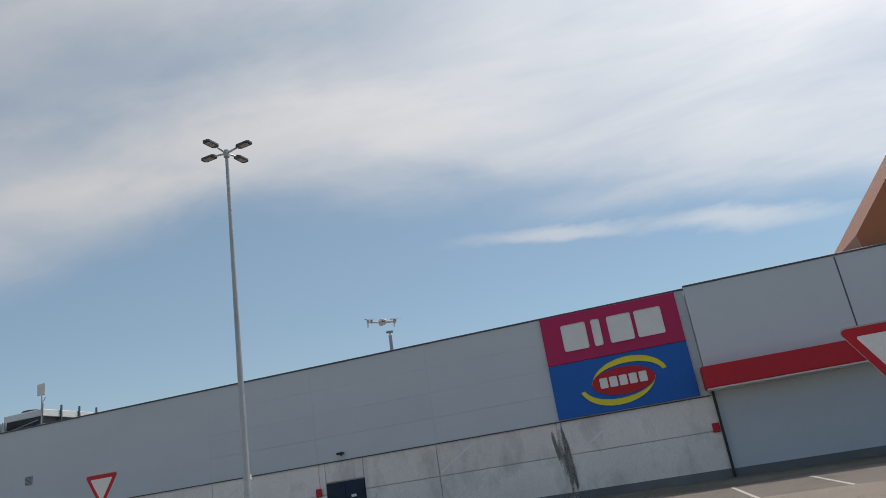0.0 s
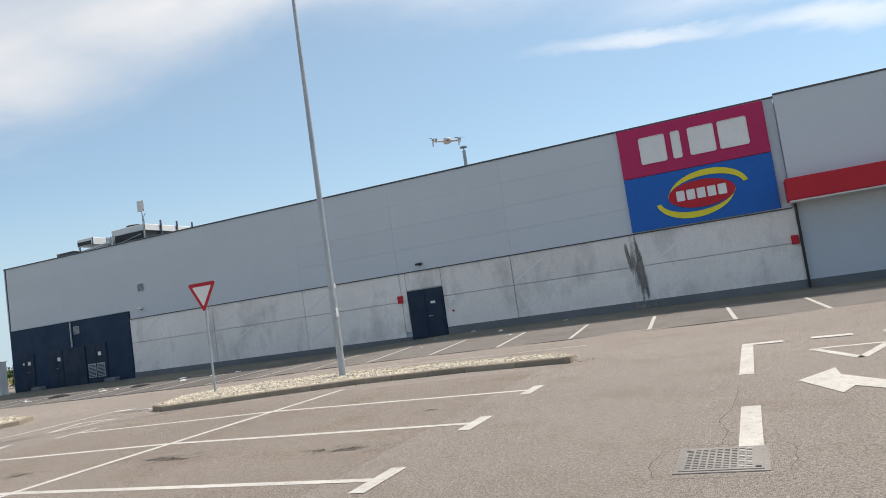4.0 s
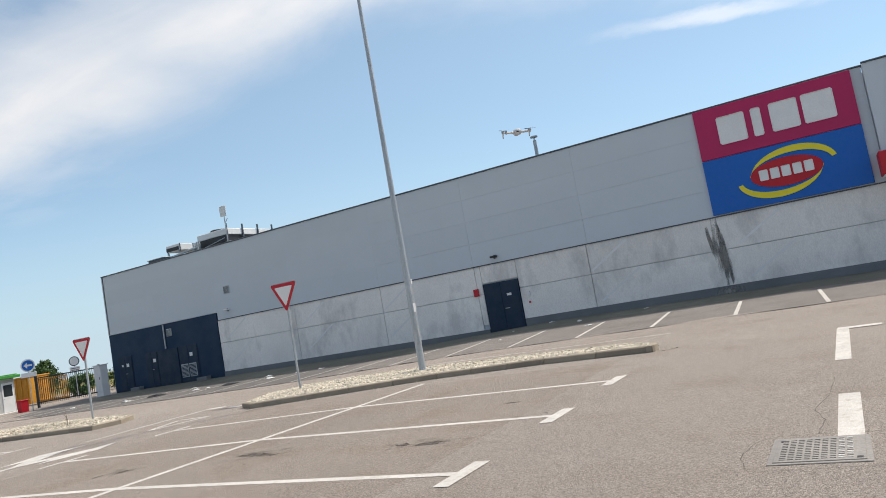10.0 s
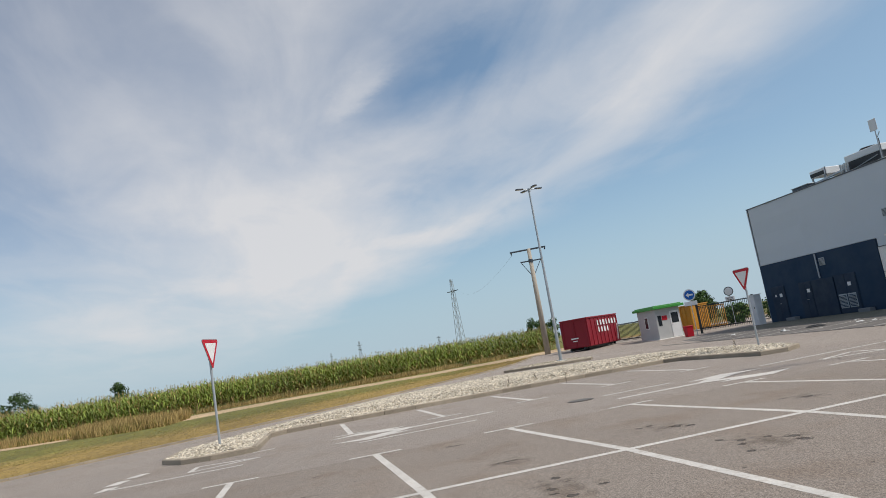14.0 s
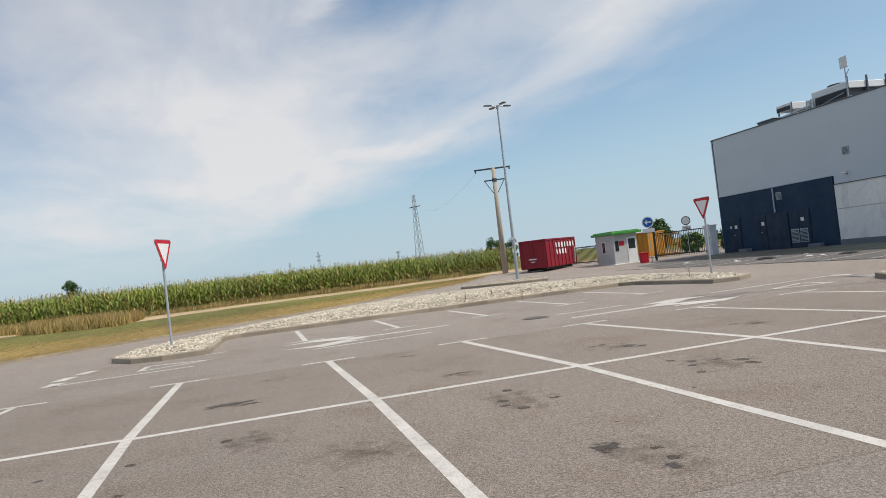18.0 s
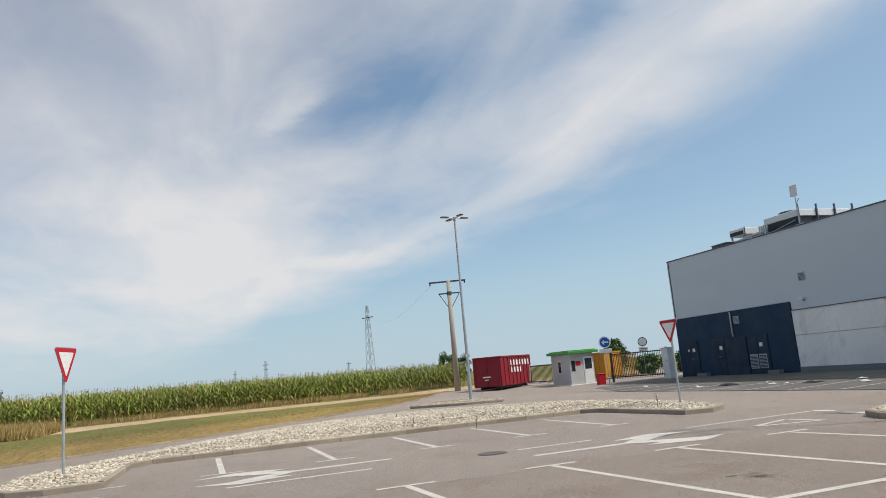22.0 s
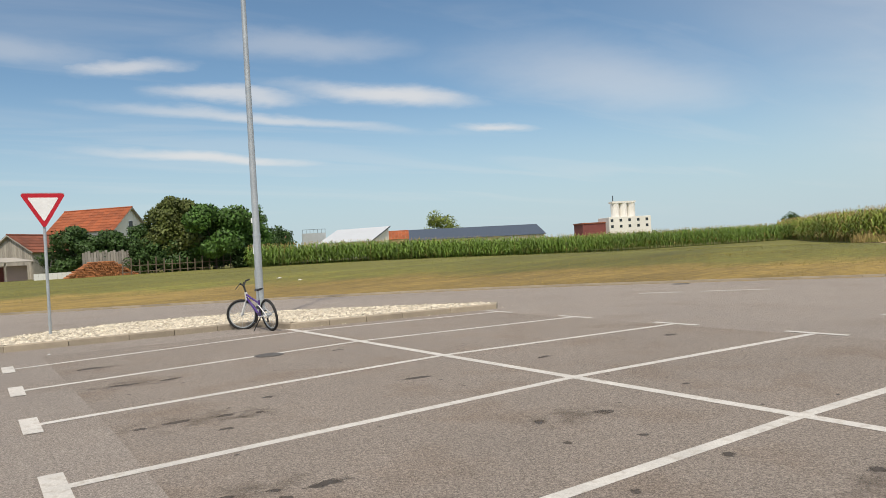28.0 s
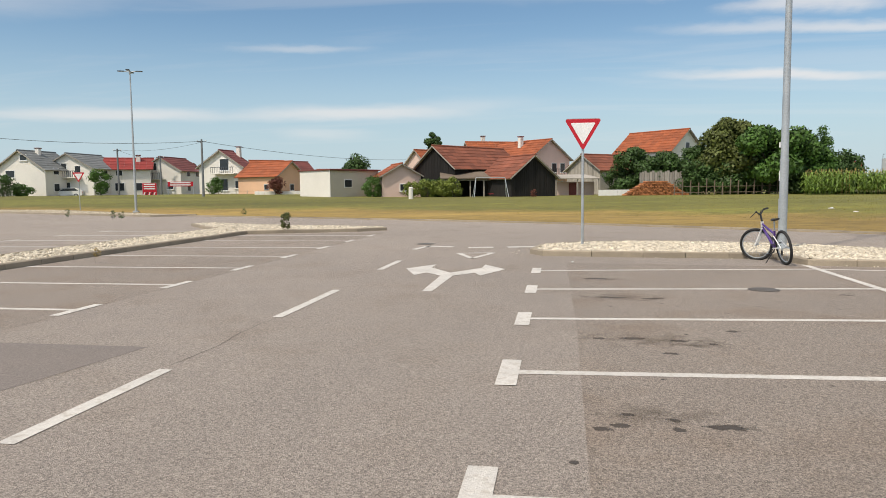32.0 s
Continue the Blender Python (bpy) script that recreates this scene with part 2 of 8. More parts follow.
# ---- materials ----
def mat(name, base, rough=0.8, metal=0.0, vary=0.25, scale=6.0, fine=60.0, bump=0.15, spread=0.0, stain=None, coat=0.0, stretch=(1, 1, 1), island=0.0, grain=0.0):
    """A surface with colour variation at two scales, fine relief and, where given, a second stain colour."""
    m = bpy.data.materials.new(name)
    m.use_nodes = True
    nt = m.node_tree
    bs = nt.nodes["Principled BSDF"]
    link = nt.links.new
    tc = nt.nodes.new("ShaderNodeTexCoord")
    geo = nt.nodes.new("ShaderNodeNewGeometry")
    mp = nt.nodes.new("ShaderNodeMapping")
    mp.inputs["Scale"].default_value = stretch
    link(geo.outputs["Position"], mp.inputs[0])

    def nz(sc, det, rgh=0.6):
        n = nt.nodes.new("ShaderNodeTexNoise")
        n.inputs["Scale"].default_value, n.inputs["Detail"].default_value, n.inputs["Roughness"].default_value = sc, det, rgh
        link(mp.outputs[0], n.inputs["Vector"])
        return n.outputs[0]

    big, small = nz(scale * 0.16, 5), nz(fine, 3)
    mid = nz(scale, 4)

    def mixer(fac, a, b, kind="MIX"):
        x = nt.nodes.new("ShaderNodeMix")
        x.data_type, x.blend_type = "RGBA", kind
        for key, val in (("Factor", fac), ("A", a), ("B", b)):
            if isinstance(val, (int, float)):
                x.inputs[key].default_value = val
            elif isinstance(val, tuple):
                x.inputs[key].default_value = (*val, 1)
            else:
                link(val, x.inputs[key])
        return x.outputs["Result"]

    def ramp(v, lo, hi, a, b):
        r = nt.nodes.new("ShaderNodeMapRange")
        for key, val in (("From Min", lo), ("From Max", hi), ("To Min", a), ("To Max", b)):
            r.inputs[key].default_value = val
        link(v, r.inputs["Value"])
        return r.outputs[0]

    def mul(a, b):
        n = nt.nodes.new("ShaderNodeMath")
        n.operation = "MULTIPLY"
        link(a, n.inputs[0])
        link(b, n.inputs[1])
        return n.outputs[0]

    v = mul(ramp(big, 0.3, 0.7, 1 - vary * 0.6, 1 + vary * 0.6), ramp(small, 0.3, 0.7, 1 - vary * 0.6, 1 + vary * 0.6))
    v = mul(v, ramp(mid, 0.3, 0.7, 1 - vary * 0.35, 1 + vary * 0.35))
    if grain:
        vo = nt.nodes.new("ShaderNodeTexVoronoi")
        vo.inputs["Scale"].default_value = fine
        link(mp.outputs[0], vo.inputs["Vector"])
        bw = nt.nodes.new("ShaderNodeRGBToBW")
        link(vo.outputs["Color"], bw.inputs[0])
        v = mul(v, ramp(bw.outputs[0], 0.15, 0.85, 1 - grain, 1 + grain))
        v = mul(v, ramp(nz(fine * 0.3, 3), 0.35, 0.65, 1 - grain * 0.42, 1 + grain * 0.42))
    if spread or island:
        src = nt.nodes.new("ShaderNodeObjectInfo").outputs["Random"] if spread else geo.outputs["Random Per Island"]
        k = spread or island
        v = mul(v, ramp(src, 0, 1, 1 - k, 1 + k))
    col = base
    if stain:
        col = mixer(ramp(mid, 0.5, 0.68, 0, 1), base, stain)
    vm = nt.nodes.new("ShaderNodeVectorMath")
    vm.operation = "SCALE"
    if isinstance(col, tuple):
        vm.inputs[0].default_value = col
    else:
        link(col, vm.inputs[0])
    link(v, vm.inputs["Scale"])
    link(vm.outputs[0], bs.inputs["Base Color"])
    rr = ramp(mid, 0.3, 0.7, max(0.02, rough - 0.12), min(1.0, rough + 0.12))
    link(rr, bs.inputs["Roughness"])
    bs.inputs["Metallic"].default_value = metal
    bs.inputs["Coat Weight"].default_value = coat
    if bump:
        bp = nt.nodes.new("ShaderNodeBump")
        bp.inputs["Strength"].default_value, bp.inputs["Distance"].default_value = bump, 0.02
        link(small, bp.inputs["Height"])
        link(bp.outputs[0], bs.inputs["Normal"])
    return m


ASPHALT = mat("asphalt", (0.318, 0.272, 0.236), 0.9, vary=0.15, scale=0.7, fine=120, bump=0.9, stain=(0.280, 0.235, 0.199), grain=0.42)
ASPHALT_BAY = mat("worn_bay_asphalt", (0.276, 0.231, 0.195), 0.9, vary=0.18, scale=0.9, fine=120, bump=0.8, stain=(0.236, 0.188, 0.152), grain=0.44)
ASPHALT_PATCH = mat("asphalt_patch", (0.205, 0.175, 0.157), 0.9, vary=0.12, scale=1.6, fine=120, bump=0.5, grain=0.2)
PAINT = mat("road_paint", (0.59, 0.56, 0.52), 0.75, vary=0.22, scale=11, fine=70, bump=0.5, stain=(0.44, 0.40, 0.355))
OIL_FAINT = mat("faint_oil_stain", (0.165, 0.128, 0.098), 0.85, vary=0.3, scale=6, fine=60, bump=0.4)
OIL = mat("oil_stain", (0.075, 0.060, 0.048), 0.7, vary=0.3, scale=6, fine=60, bump=0.4)
SOIL = mat("field_soil", (0.24, 0.20, 0.075), 1.0, vary=0.6, scale=0.55, fine=5, bump=0.35, stain=(0.33, 0.245, 0.11), stretch=(0.22, 1, 1))
SAND = mat("sandy_track", (0.46, 0.33, 0.20), 1.0, vary=0.3, scale=1, fine=14, bump=0.5)
KERB = mat("kerb_concrete", (0.32, 0.27, 0.205), 0.9, vary=0.25, scale=4, fine=50, bump=0.4, spread=0.15)
GRAVELBED = mat("gravel_bed", (0.34, 0.28, 0.19), 1.0, vary=0.4, scale=6, fine=30, bump=0.8)
STONE = mat("gravel_stone", (0.56, 0.50, 0.405), 0.9, vary=0.25, stain=(0.40, 0.34, 0.25), scale=8, fine=80, bump=0.2, island=0.35)
PANEL = mat("grey_metal_panel", (0.55, 0.605, 0.65), 0.5, metal=0.0, vary=0.05, scale=0.7, fine=20, bump=0.03, spread=0.015)
TRIM = mat("dark_metal_trim", (0.10, 0.11, 0.125), 0.4, metal=0.6, vary=0.1)
CONC = mat("pale_concrete_panel", (0.86, 0.83, 0.79), 0.9, vary=0.14, scale=0.85, fine=30, bump=0.15, stain=(0.62, 0.60, 0.575), stretch=(1, 1, 0.5), spread=0.04)
PLINTH = mat("plinth_concrete", (0.17, 0.18, 0.19), 0.9, vary=0.25, scale=1.5, fine=30, bump=0.2)
NAVY = mat("navy_cladding", (0.006, 0.032, 0.072), 0.75, vary=0.12, scale=1, fine=20, bump=0.03)
NAVYDOOR = mat("navy_door_paint", (0.004, 0.023, 0.053), 0.65, vary=0.1, scale=2, fine=30, bump=0.03)
WHITE = mat("white_paint", (0.78, 0.78, 0.77), 0.5, vary=0.08, scale=3, fine=30, bump=0.03)
SIGNRED = mat("sign_red", (0.50, 0.006, 0.02), 0.55, vary=0.08, bump=0.02)
SIGNBACK = mat("sign_grey_back", (0.45, 0.46, 0.47), 0.5, metal=0.5, vary=0.1, bump=0.02)
MAGENTA = mat("magenta_board", (0.46, 0.006, 0.095), 0.45, vary=0.05, bump=0.02)
BLUEBOARD = mat("blue_board", (0.001, 0.12, 0.48), 0.65, vary=0.05, bump=0.02)
YELLOW = mat("yellow_board", (0.78, 0.68, 0.03), 0.45, vary=0.05, bump=0.02)
GALV = mat("galvanised_steel", (0.40, 0.435, 0.46), 0.5, metal=0.35, vary=0.2, scale=3, fine=30, bump=0.05)
BLACK = mat("black_plastic", (0.015, 0.015, 0.017), 0.45, vary=0.2, bump=0.05)
RUBBER = mat("rubber", (0.02, 0.02, 0.02), 0.8, vary=0.2, bump=0.1)
DARKMETAL = mat("dark_green_metal", (0.025, 0.032, 0.03), 0.5, metal=0.2, vary=0.2)
REDSTEEL = mat("red_container_paint", (0.24, 0.006, 0.018), 0.6, vary=0.15, scale=1.5, fine=20, bump=0.05, stain=(0.22, 0.012, 0.02))
GREENFASCIA = mat("green_fascia", (0.05, 0.30, 0.05), 0.45, vary=0.1)
KIOSKGREY = mat("kiosk_grey", (0.50, 0.50, 0.49), 0.55, vary=0.1)
ORANGE = mat("orange_steel", (0.55, 0.26, 0.03), 0.5, vary=0.15, stain=(0.45, 0.2, 0.03))
ORANGECLAD = mat("terracotta_cladding", (0.42, 0.15, 0.06), 0.5, vary=0.08)
DARKWOOD = mat("dark_weathered_wood", (0.15, 0.115, 0.085), 0.9, vary=0.3, scale=2, fine=30, bump=0.3)
WOODPOLE = mat("weathered_pole", (0.43, 0.38, 0.315), 0.9, vary=0.25, scale=2, fine=40, bump=0.3, stretch=(1, 1, 0.15))
GLASS = mat("dark_window_glass", (0.03, 0.035, 0.04), 0.08, vary=0.1, bump=0)
TILE_R = mat("red_roof_tile", (0.215, 0.068, 0.038), 0.85, vary=0.25, scale=1.5, fine=12, bump=0.3, island=0.22)
TILE_O = mat("orange_roof_tile", (0.30, 0.080, 0.030), 0.85, vary=0.22, scale=1.5, fine=12, bump=0.3, island=0.2)
TILE_D = mat("dark_red_roof_tile", (0.17, 0.05, 0.045), 0.85, vary=0.22, scale=1.5, fine=12, bump=0.3, island=0.2)
TILE_G = mat("grey_roof_sheet", (0.17, 0.18, 0.18), 0.8, vary=0.22, scale=1.5, fine=12, bump=0.2, island=0.12)
STUCCO = mat("white_render", (0.72, 0.69, 0.64), 0.9, vary=0.12, scale=0.8, fine=25, bump=0.15)
PINK = mat("pink_render", (0.66, 0.49, 0.43), 0.9, vary=0.12, scale=0.8, fine=25, bump=0.15)
SALMON = mat("salmon_render", (0.70, 0.44, 0.29), 0.9, vary=0.12, scale=0.8, fine=25, bump=0.15)
BEIGE = mat("beige_render", (0.50, 0.46, 0.38), 0.9, vary=0.15, scale=0.8, fine=25, bump=0.15)
BARNWOOD = mat("black_barn_boards", (0.009, 0.0075, 0.007), 0.9, vary=0.4, scale=1.5, fine=15, bump=0.4, stretch=(1, 1, 0.15), spread=0.3)
GREYWOOD = mat("grey_boards", (0.34, 0.31, 0.27), 0.9, vary=0.3, scale=1.5, fine=15, bump=0.4, stretch=(1, 1, 0.15), spread=0.2)
LOG = mat("cut_log", (0.38, 0.15, 0.06), 0.9, vary=0.3, scale=6, fine=30, island=0.35)
LEAF = mat("tree_leaf", (0.055, 0.125, 0.016), 0.7, vary=0.2, scale=0.4, fine=6, bump=0, island=0.4)
LEAF_Y = mat("walnut_leaf", (0.085, 0.105, 0.020), 0.7, vary=0.2, scale=0.4, fine=6, bump=0, island=0.4)
LEAF_D = mat("dark_leaf", (0.036, 0.080, 0.013), 0.7, vary=0.2, scale=0.4, fine=6, bump=0, island=0.4)
HEDGE = mat("yellow_green_leaf", (0.16, 0.20, 0.03), 0.7, vary=0.2, scale=0.4, fine=6, bump=0, island=0.4)
CORN_S = mat("fresh_corn_leaf", (0.125, 0.205, 0.028), 0.6, vary=0.35, scale=0.3, fine=4, bump=0, island=0.35)
BARK = mat("bark", (0.10, 0.08, 0.06), 0.95, vary=0.3, fine=25, bump=0.6)
CORN = mat("corn_leaf", (0.20, 0.26, 0.038), 0.6, vary=0.4, scale=0.3, fine=4, bump=0, island=0.35)
CORN_DRY = mat("dry_corn", (0.38, 0.27, 0.10), 0.8, vary=0.25, scale=0.3, fine=4, bump=0, island=0.35)
GRASS_G = mat("green_grass_blade", (0.19, 0.18, 0.036), 0.9, vary=0.35, scale=0.12, fine=2, bump=0, island=0.3, stain=(0.24, 0.20, 0.047))
GRASS = mat("dry_grass_blade", (0.31, 0.222, 0.064), 0.9, vary=0.35, scale=0.12, fine=2, bump=0, island=0.3, stain=(0.37, 0.262, 0.088))
SILVER = mat("drone_grey_plastic", (0.58, 0.58, 0.57), 0.4, vary=0.05, bump=0.02)
IRON_DARK = mat("worn_dark_iron", (0.13, 0.115, 0.10), 0.6, metal=0.3, vary=0.3, fine=40, bump=0.3)
IRON = mat("cast_iron_cover", (0.26, 0.24, 0.22), 0.6, metal=0.4, vary=0.25, fine=40, bump=0.2)
PURPLE = mat("purple_frame_paint", (0.075, 0.028, 0.20), 0.3, vary=0.1, coat=0.5)


def feather(m, low=0.35, high=0.62, scale=9.0, upright=False, peak=0.75):
    """Soften a stain: it thins out towards its rim and in broken flecks."""
    nt = m.node_tree
    out, bs = nt.nodes["Material Output"], nt.nodes["Principled BSDF"]
    tc, sub, ln = nt.nodes.new("ShaderNodeTexCoord"), nt.nodes.new("ShaderNodeVectorMath"), nt.nodes.new("ShaderNodeVectorMath")
    sub.operation, ln.operation = "SUBTRACT", "LENGTH"
    sub.inputs[1].default_value = (0.5, 0.0, 0.5) if upright else (0.5, 0.5, 0.0)
    flat = nt.nodes.new("ShaderNodeVectorMath")
    flat.operation = "MULTIPLY"
    flat.inputs[1].default_value = (1, 0, 1) if upright else (1, 1, 0)
    nt.links.new(tc.outputs["Generated"], flat.inputs[0])
    nt.links.new(flat.outputs[0], sub.inputs[0])
    nt.links.new(sub.outputs[0], ln.inputs[0])
    geo, nz = nt.nodes.new("ShaderNodeNewGeometry"), nt.nodes.new("ShaderNodeTexNoise")
    nz.inputs["Scale"].default_value, nz.inputs["Detail"].default_value = scale, 5
    mp = nt.nodes.new("ShaderNodeMapping")
    mp.inputs["Scale"].default_value = (1, 1, 0.16) if upright else (1, 1, 1)
    nt.links.new(geo.outputs["Position"], mp.inputs[0])
    nt.links.new(mp.outputs[0], nz.inputs["Vector"])
    ad = nt.nodes.new("ShaderNodeMath")
    ad.operation = "MULTIPLY_ADD"
    nt.links.new(ln.outputs["Value"], ad.inputs[0])
    ad.inputs[1].default_value = -0.75
    nt.links.new(nz.outputs[0], ad.inputs[2])
    mr = nt.nodes.new("ShaderNodeMapRange")
    mr.inputs["From Min"].default_value, mr.inputs["From Max"].default_value = low - 0.2, high - 0.15
    mr.inputs["To Max"].default_value = peak
    nt.links.new(ad.outputs[0], mr.inputs["Value"])
    tr, mx = nt.nodes.new("ShaderNodeBsdfTransparent"), nt.nodes.new("ShaderNodeMixShader")
    nt.links.new(mr.outputs[0], mx.inputs[0])
    nt.links.new(tr.outputs[0], mx.inputs[1])
    nt.links.new(bs.outputs[0], mx.inputs[2])
    nt.links.new(mx.outputs[0], out.inputs["Surface"])


feather(OIL, 0.35, 0.52, 11.0, False, 0.85)
feather(OIL_FAINT, 0.45, 0.95, 5.0)


def banded(m, near, far):
    """Lay two grass tones over the ground by its own dryness attribute, broken by noise."""
    nt = m.node_tree
    bs = nt.nodes["Principled BSDF"]
    at, geo, nz = nt.nodes.new("ShaderNodeAttribute"), nt.nodes.new("ShaderNodeNewGeometry"), nt.nodes.new("ShaderNodeTexNoise")
    at.attribute_name = "dry"
    nz.inputs["Scale"].default_value, nz.inputs["Detail"].default_value = 0.22, 6
    nt.links.new(geo.outputs["Position"], nz.inputs["Vector"])
    ad, mr = nt.nodes.new("ShaderNodeMath"), nt.nodes.new("ShaderNodeMapRange")
    nt.links.new(at.outputs["Fac"], ad.inputs[0])
    nt.links.new(nz.outputs[0], ad.inputs[1])
    mr.inputs["From Min"].default_value, mr.inputs["From Max"].default_value = 0.75, 1.15
    nt.links.new(ad.outputs[0], mr.inputs["Value"])
    mx = nt.nodes.new("ShaderNodeMix")
    mx.data_type = "RGBA"
    nt.links.new(mr.outputs[0], mx.inputs["Factor"])
    mx.inputs["A"].default_value, mx.inputs["B"].default_value = (*far, 1), (*near, 1)
    old = bs.inputs["Base Color"].links[0].from_node
    nt.links.new(mx.outputs["Result"], old.inputs[0])


banded(SOIL, (0.262, 0.178, 0.050), (0.150, 0.142, 0.028))


# ---- mesh helpers ----
def part(name, bm, material, parent=None, label="", smooth=False):
    me = bpy.data.meshes.new(name)
    if smooth:
        for fc in bm.faces:
            fc.smooth = True
    bm.to_mesh(me)
    bm.free()
    me.materials.append(material)
    ob = new(name, me)
    if parent is not None:
        ob.parent = parent
    if label:
        tagged(ob, label)
    return ob


def group_at(name, m, label, category, group=""):
    e = new(name)
    e.empty_display_size = 0.2
    e.matrix_basis = m
    return tagged(e, label, category, group)


def mesh_np(name, verts, faces, material, parent=None, label=""):
    me = bpy.data.meshes.new(name)
    me.from_pydata(verts.tolist() if hasattr(verts, "tolist") else verts, [], faces.tolist() if hasattr(faces, "tolist") else faces)
    me.materials.append(material)
    ob = new(name, me)
    if parent is not None:
        ob.parent = parent
    if label:
        tagged(ob, label)
    return ob


def add_box(bm, x0, x1, y0, y1, z0, z1, bevel=0.0, m=None):
    r = bmesh.ops.create_cube(bm, size=1.0)
    vs = r["verts"]
    for v in vs:
        v.co = Vector(((x0 + x1) / 2 + v.co.x * (x1 - x0), (y0 + y1) / 2 + v.co.y * (y1 - y0), (z0 + z1) / 2 + v.co.z * (z1 - z0)))
    if bevel:
        es = list({e for v in vs for e in v.link_edges})
        r = bmesh.ops.bevel(bm, geom=es, offset=bevel, segments=1, affect="EDGES")
        vs = list({v for fc in r["faces"] for v in fc.verts})
        if m is not None:
            bmesh.ops.transform(bm, matrix=m, verts=list({v for fc in bm.faces for v in fc.verts}) if len(bm.verts) == len(vs) else vs)
        return bm
    if m is not None:
        bmesh.ops.transform(bm, matrix=m, verts=vs)
    return bm


def box(x0, x1, y0, y1, z0, z1, bevel=0.0):
    return add_box(bmesh.new(), x0, x1, y0, y1, z0, z1, bevel)


def add_tube(bm, a, b, r0, r1=None, seg=10, caps=True):
    a, b = Vector(a), Vector(b)
    r1 = r0 if r1 is None else r1
    d = b - a
    q = d.to_track_quat("Z", "Y").to_matrix().to_4x4()
    r = bmesh.ops.create_cone(bm, cap_ends=caps, segments=seg, radius1=r0, radius2=r1, depth=d.length)
    bmesh.ops.transform(bm, matrix=Matrix.Translation((a + b) / 2) @ q, verts=r["verts"])
    return bm


def tube(a, b, r0, r1=None, seg=10):
    return add_tube(bmesh.new(), a, b, r0, r1, seg)


def prism(outline, z0, z1, plane="xy"):
    """A solid from an outline; plane xz puts the outline upright and z0, z1 along y."""
    bm = bmesh.new()
    def place(p, h):
        return (p[0], p[1], h) if plane == "xy" else ((p[0], h, p[1]) if plane == "xz" else (h, p[0], p[1]))
    lo = [bm.verts.new(place(p, z0)) for p in outline]
    hi = [bm.verts.new(place(p, z1)) for p in outline]
    n = len(outline)
    bm.faces.new(lo[::-1])
    bm.faces.new(hi)
    for k in range(n):
        bm.faces.new((lo[k], lo[(k + 1) % n], hi[(k + 1) % n], hi[k]))
    bmesh.ops.recalc_face_normals(bm, faces=bm.faces[:])
    return bm


def smooth_line(pts, n):
    """A Catmull-Rom curve through the points, n steps a span."""
    out = []
    for k in range(len(pts) - 1):
        p0, p1, p2, p3 = (Vector(pts[max(0, min(len(pts) - 1, k + j))]) for j in (-1, 0, 1, 2))
        for s in range(n):
            t = s / n
            out.append(0.5 * ((2 * p1) + (p2 - p0) * t + (2 * p0 - 5 * p1 + 4 * p2 - p3) * t * t + (3 * p1 - p0 - 3 * p2 + p3) * t ** 3))
    out.append(Vector(pts[-1]))
    return out


def step(a, b, v):
    t = min(1.0, max(0.0, (v - a) / (b - a)))
    return t * t * (3 - 2 * t)


# ---- ground ----
CX, CY = 5.0, 8.0
EDGE = smooth_line([(120, -83), (80, -66), (41, -49), (20, -40.5), (2.3, -32.4), (-8, -26), (-16, -19.5), (-20.5, -13.5), (-23.5, -8.6), (-26.8, -4.3), (-32.2, 1.7), (-38.5, 7.2), (-45.5, 12.8), (-56, 18.0), (-66, 23.5), (-71, 34)], 10)
RIM = [(p.x, p.y) for p in EDGE] + [(-66, 60), (-40, 82), (20, 90), (90, 85), (125, 40), (130, -30)]
_ang = np.array([math.atan2(y - CY, x - CX) for x, y in RIM])
_rad = np.array([math.hypot(x - CX, y - CY) for x, y in RIM])
_o = np.argsort(_ang)
_ang, _rad = _ang[_o], _rad[_o]


def rim_radius(a):
    return float(np.interp(a, np.r_[_ang - 2 * math.pi, _ang, _ang + 2 * math.pi], np.tile(_rad, 3)))


def beyond(x, y):
    return math.hypot(x - CX, y - CY) - rim_radius(math.atan2(y - CY, x - CX))


def gz(x, y):
    z = 0.0
    if y > 14:
        a = float(np.interp(y, [14, 22.7, 27.3, 30.5, 32.3], [0, -0.14, 0, 0.09, 0.11]))
        z = a * step(-62, -44, x)
        low = float(np.interp(y, [14, 22.7, 27.3, 32.3], [0, -0.27, -0.22, -0.10]))
        z += (low - a) * step(-11, -20, x) * step(-62, -44, x)
    if y < -5:
        z += 0.65 * step(0, 26, beyond(x, y)) * step(-5, -22, y) * step(-62, -34, x)
        z += 0.5 * step(72, 104, math.hypot(x, y)) * step(12, 30, x) * step(-50, -66, y)
    return z


def polar_sheet(name, angles, radii_of, material, lift):
    verts, faces = [(CX, CY, gz(CX, CY) + lift(0, 0))], []
    n, rows = len(angles), None
    for a in angles:
        R = rim_radius(a)
        rr = radii_of(R)
        rows = len(rr)
        for r in rr:
            x, y = CX + r * math.cos(a), CY + r * math.sin(a)
            verts.append((x, y, gz(x, y) + lift(r, R)))
    for k in range(n):
        b, c = 1 + k * rows, 1 + ((k + 1) % n) * rows
        faces.append((0, b, c))
        for j in range(rows - 1):
            faces.append((b + j, b + j + 1, c + j + 1, c + j))
    return mesh_np(name, verts, faces, material)


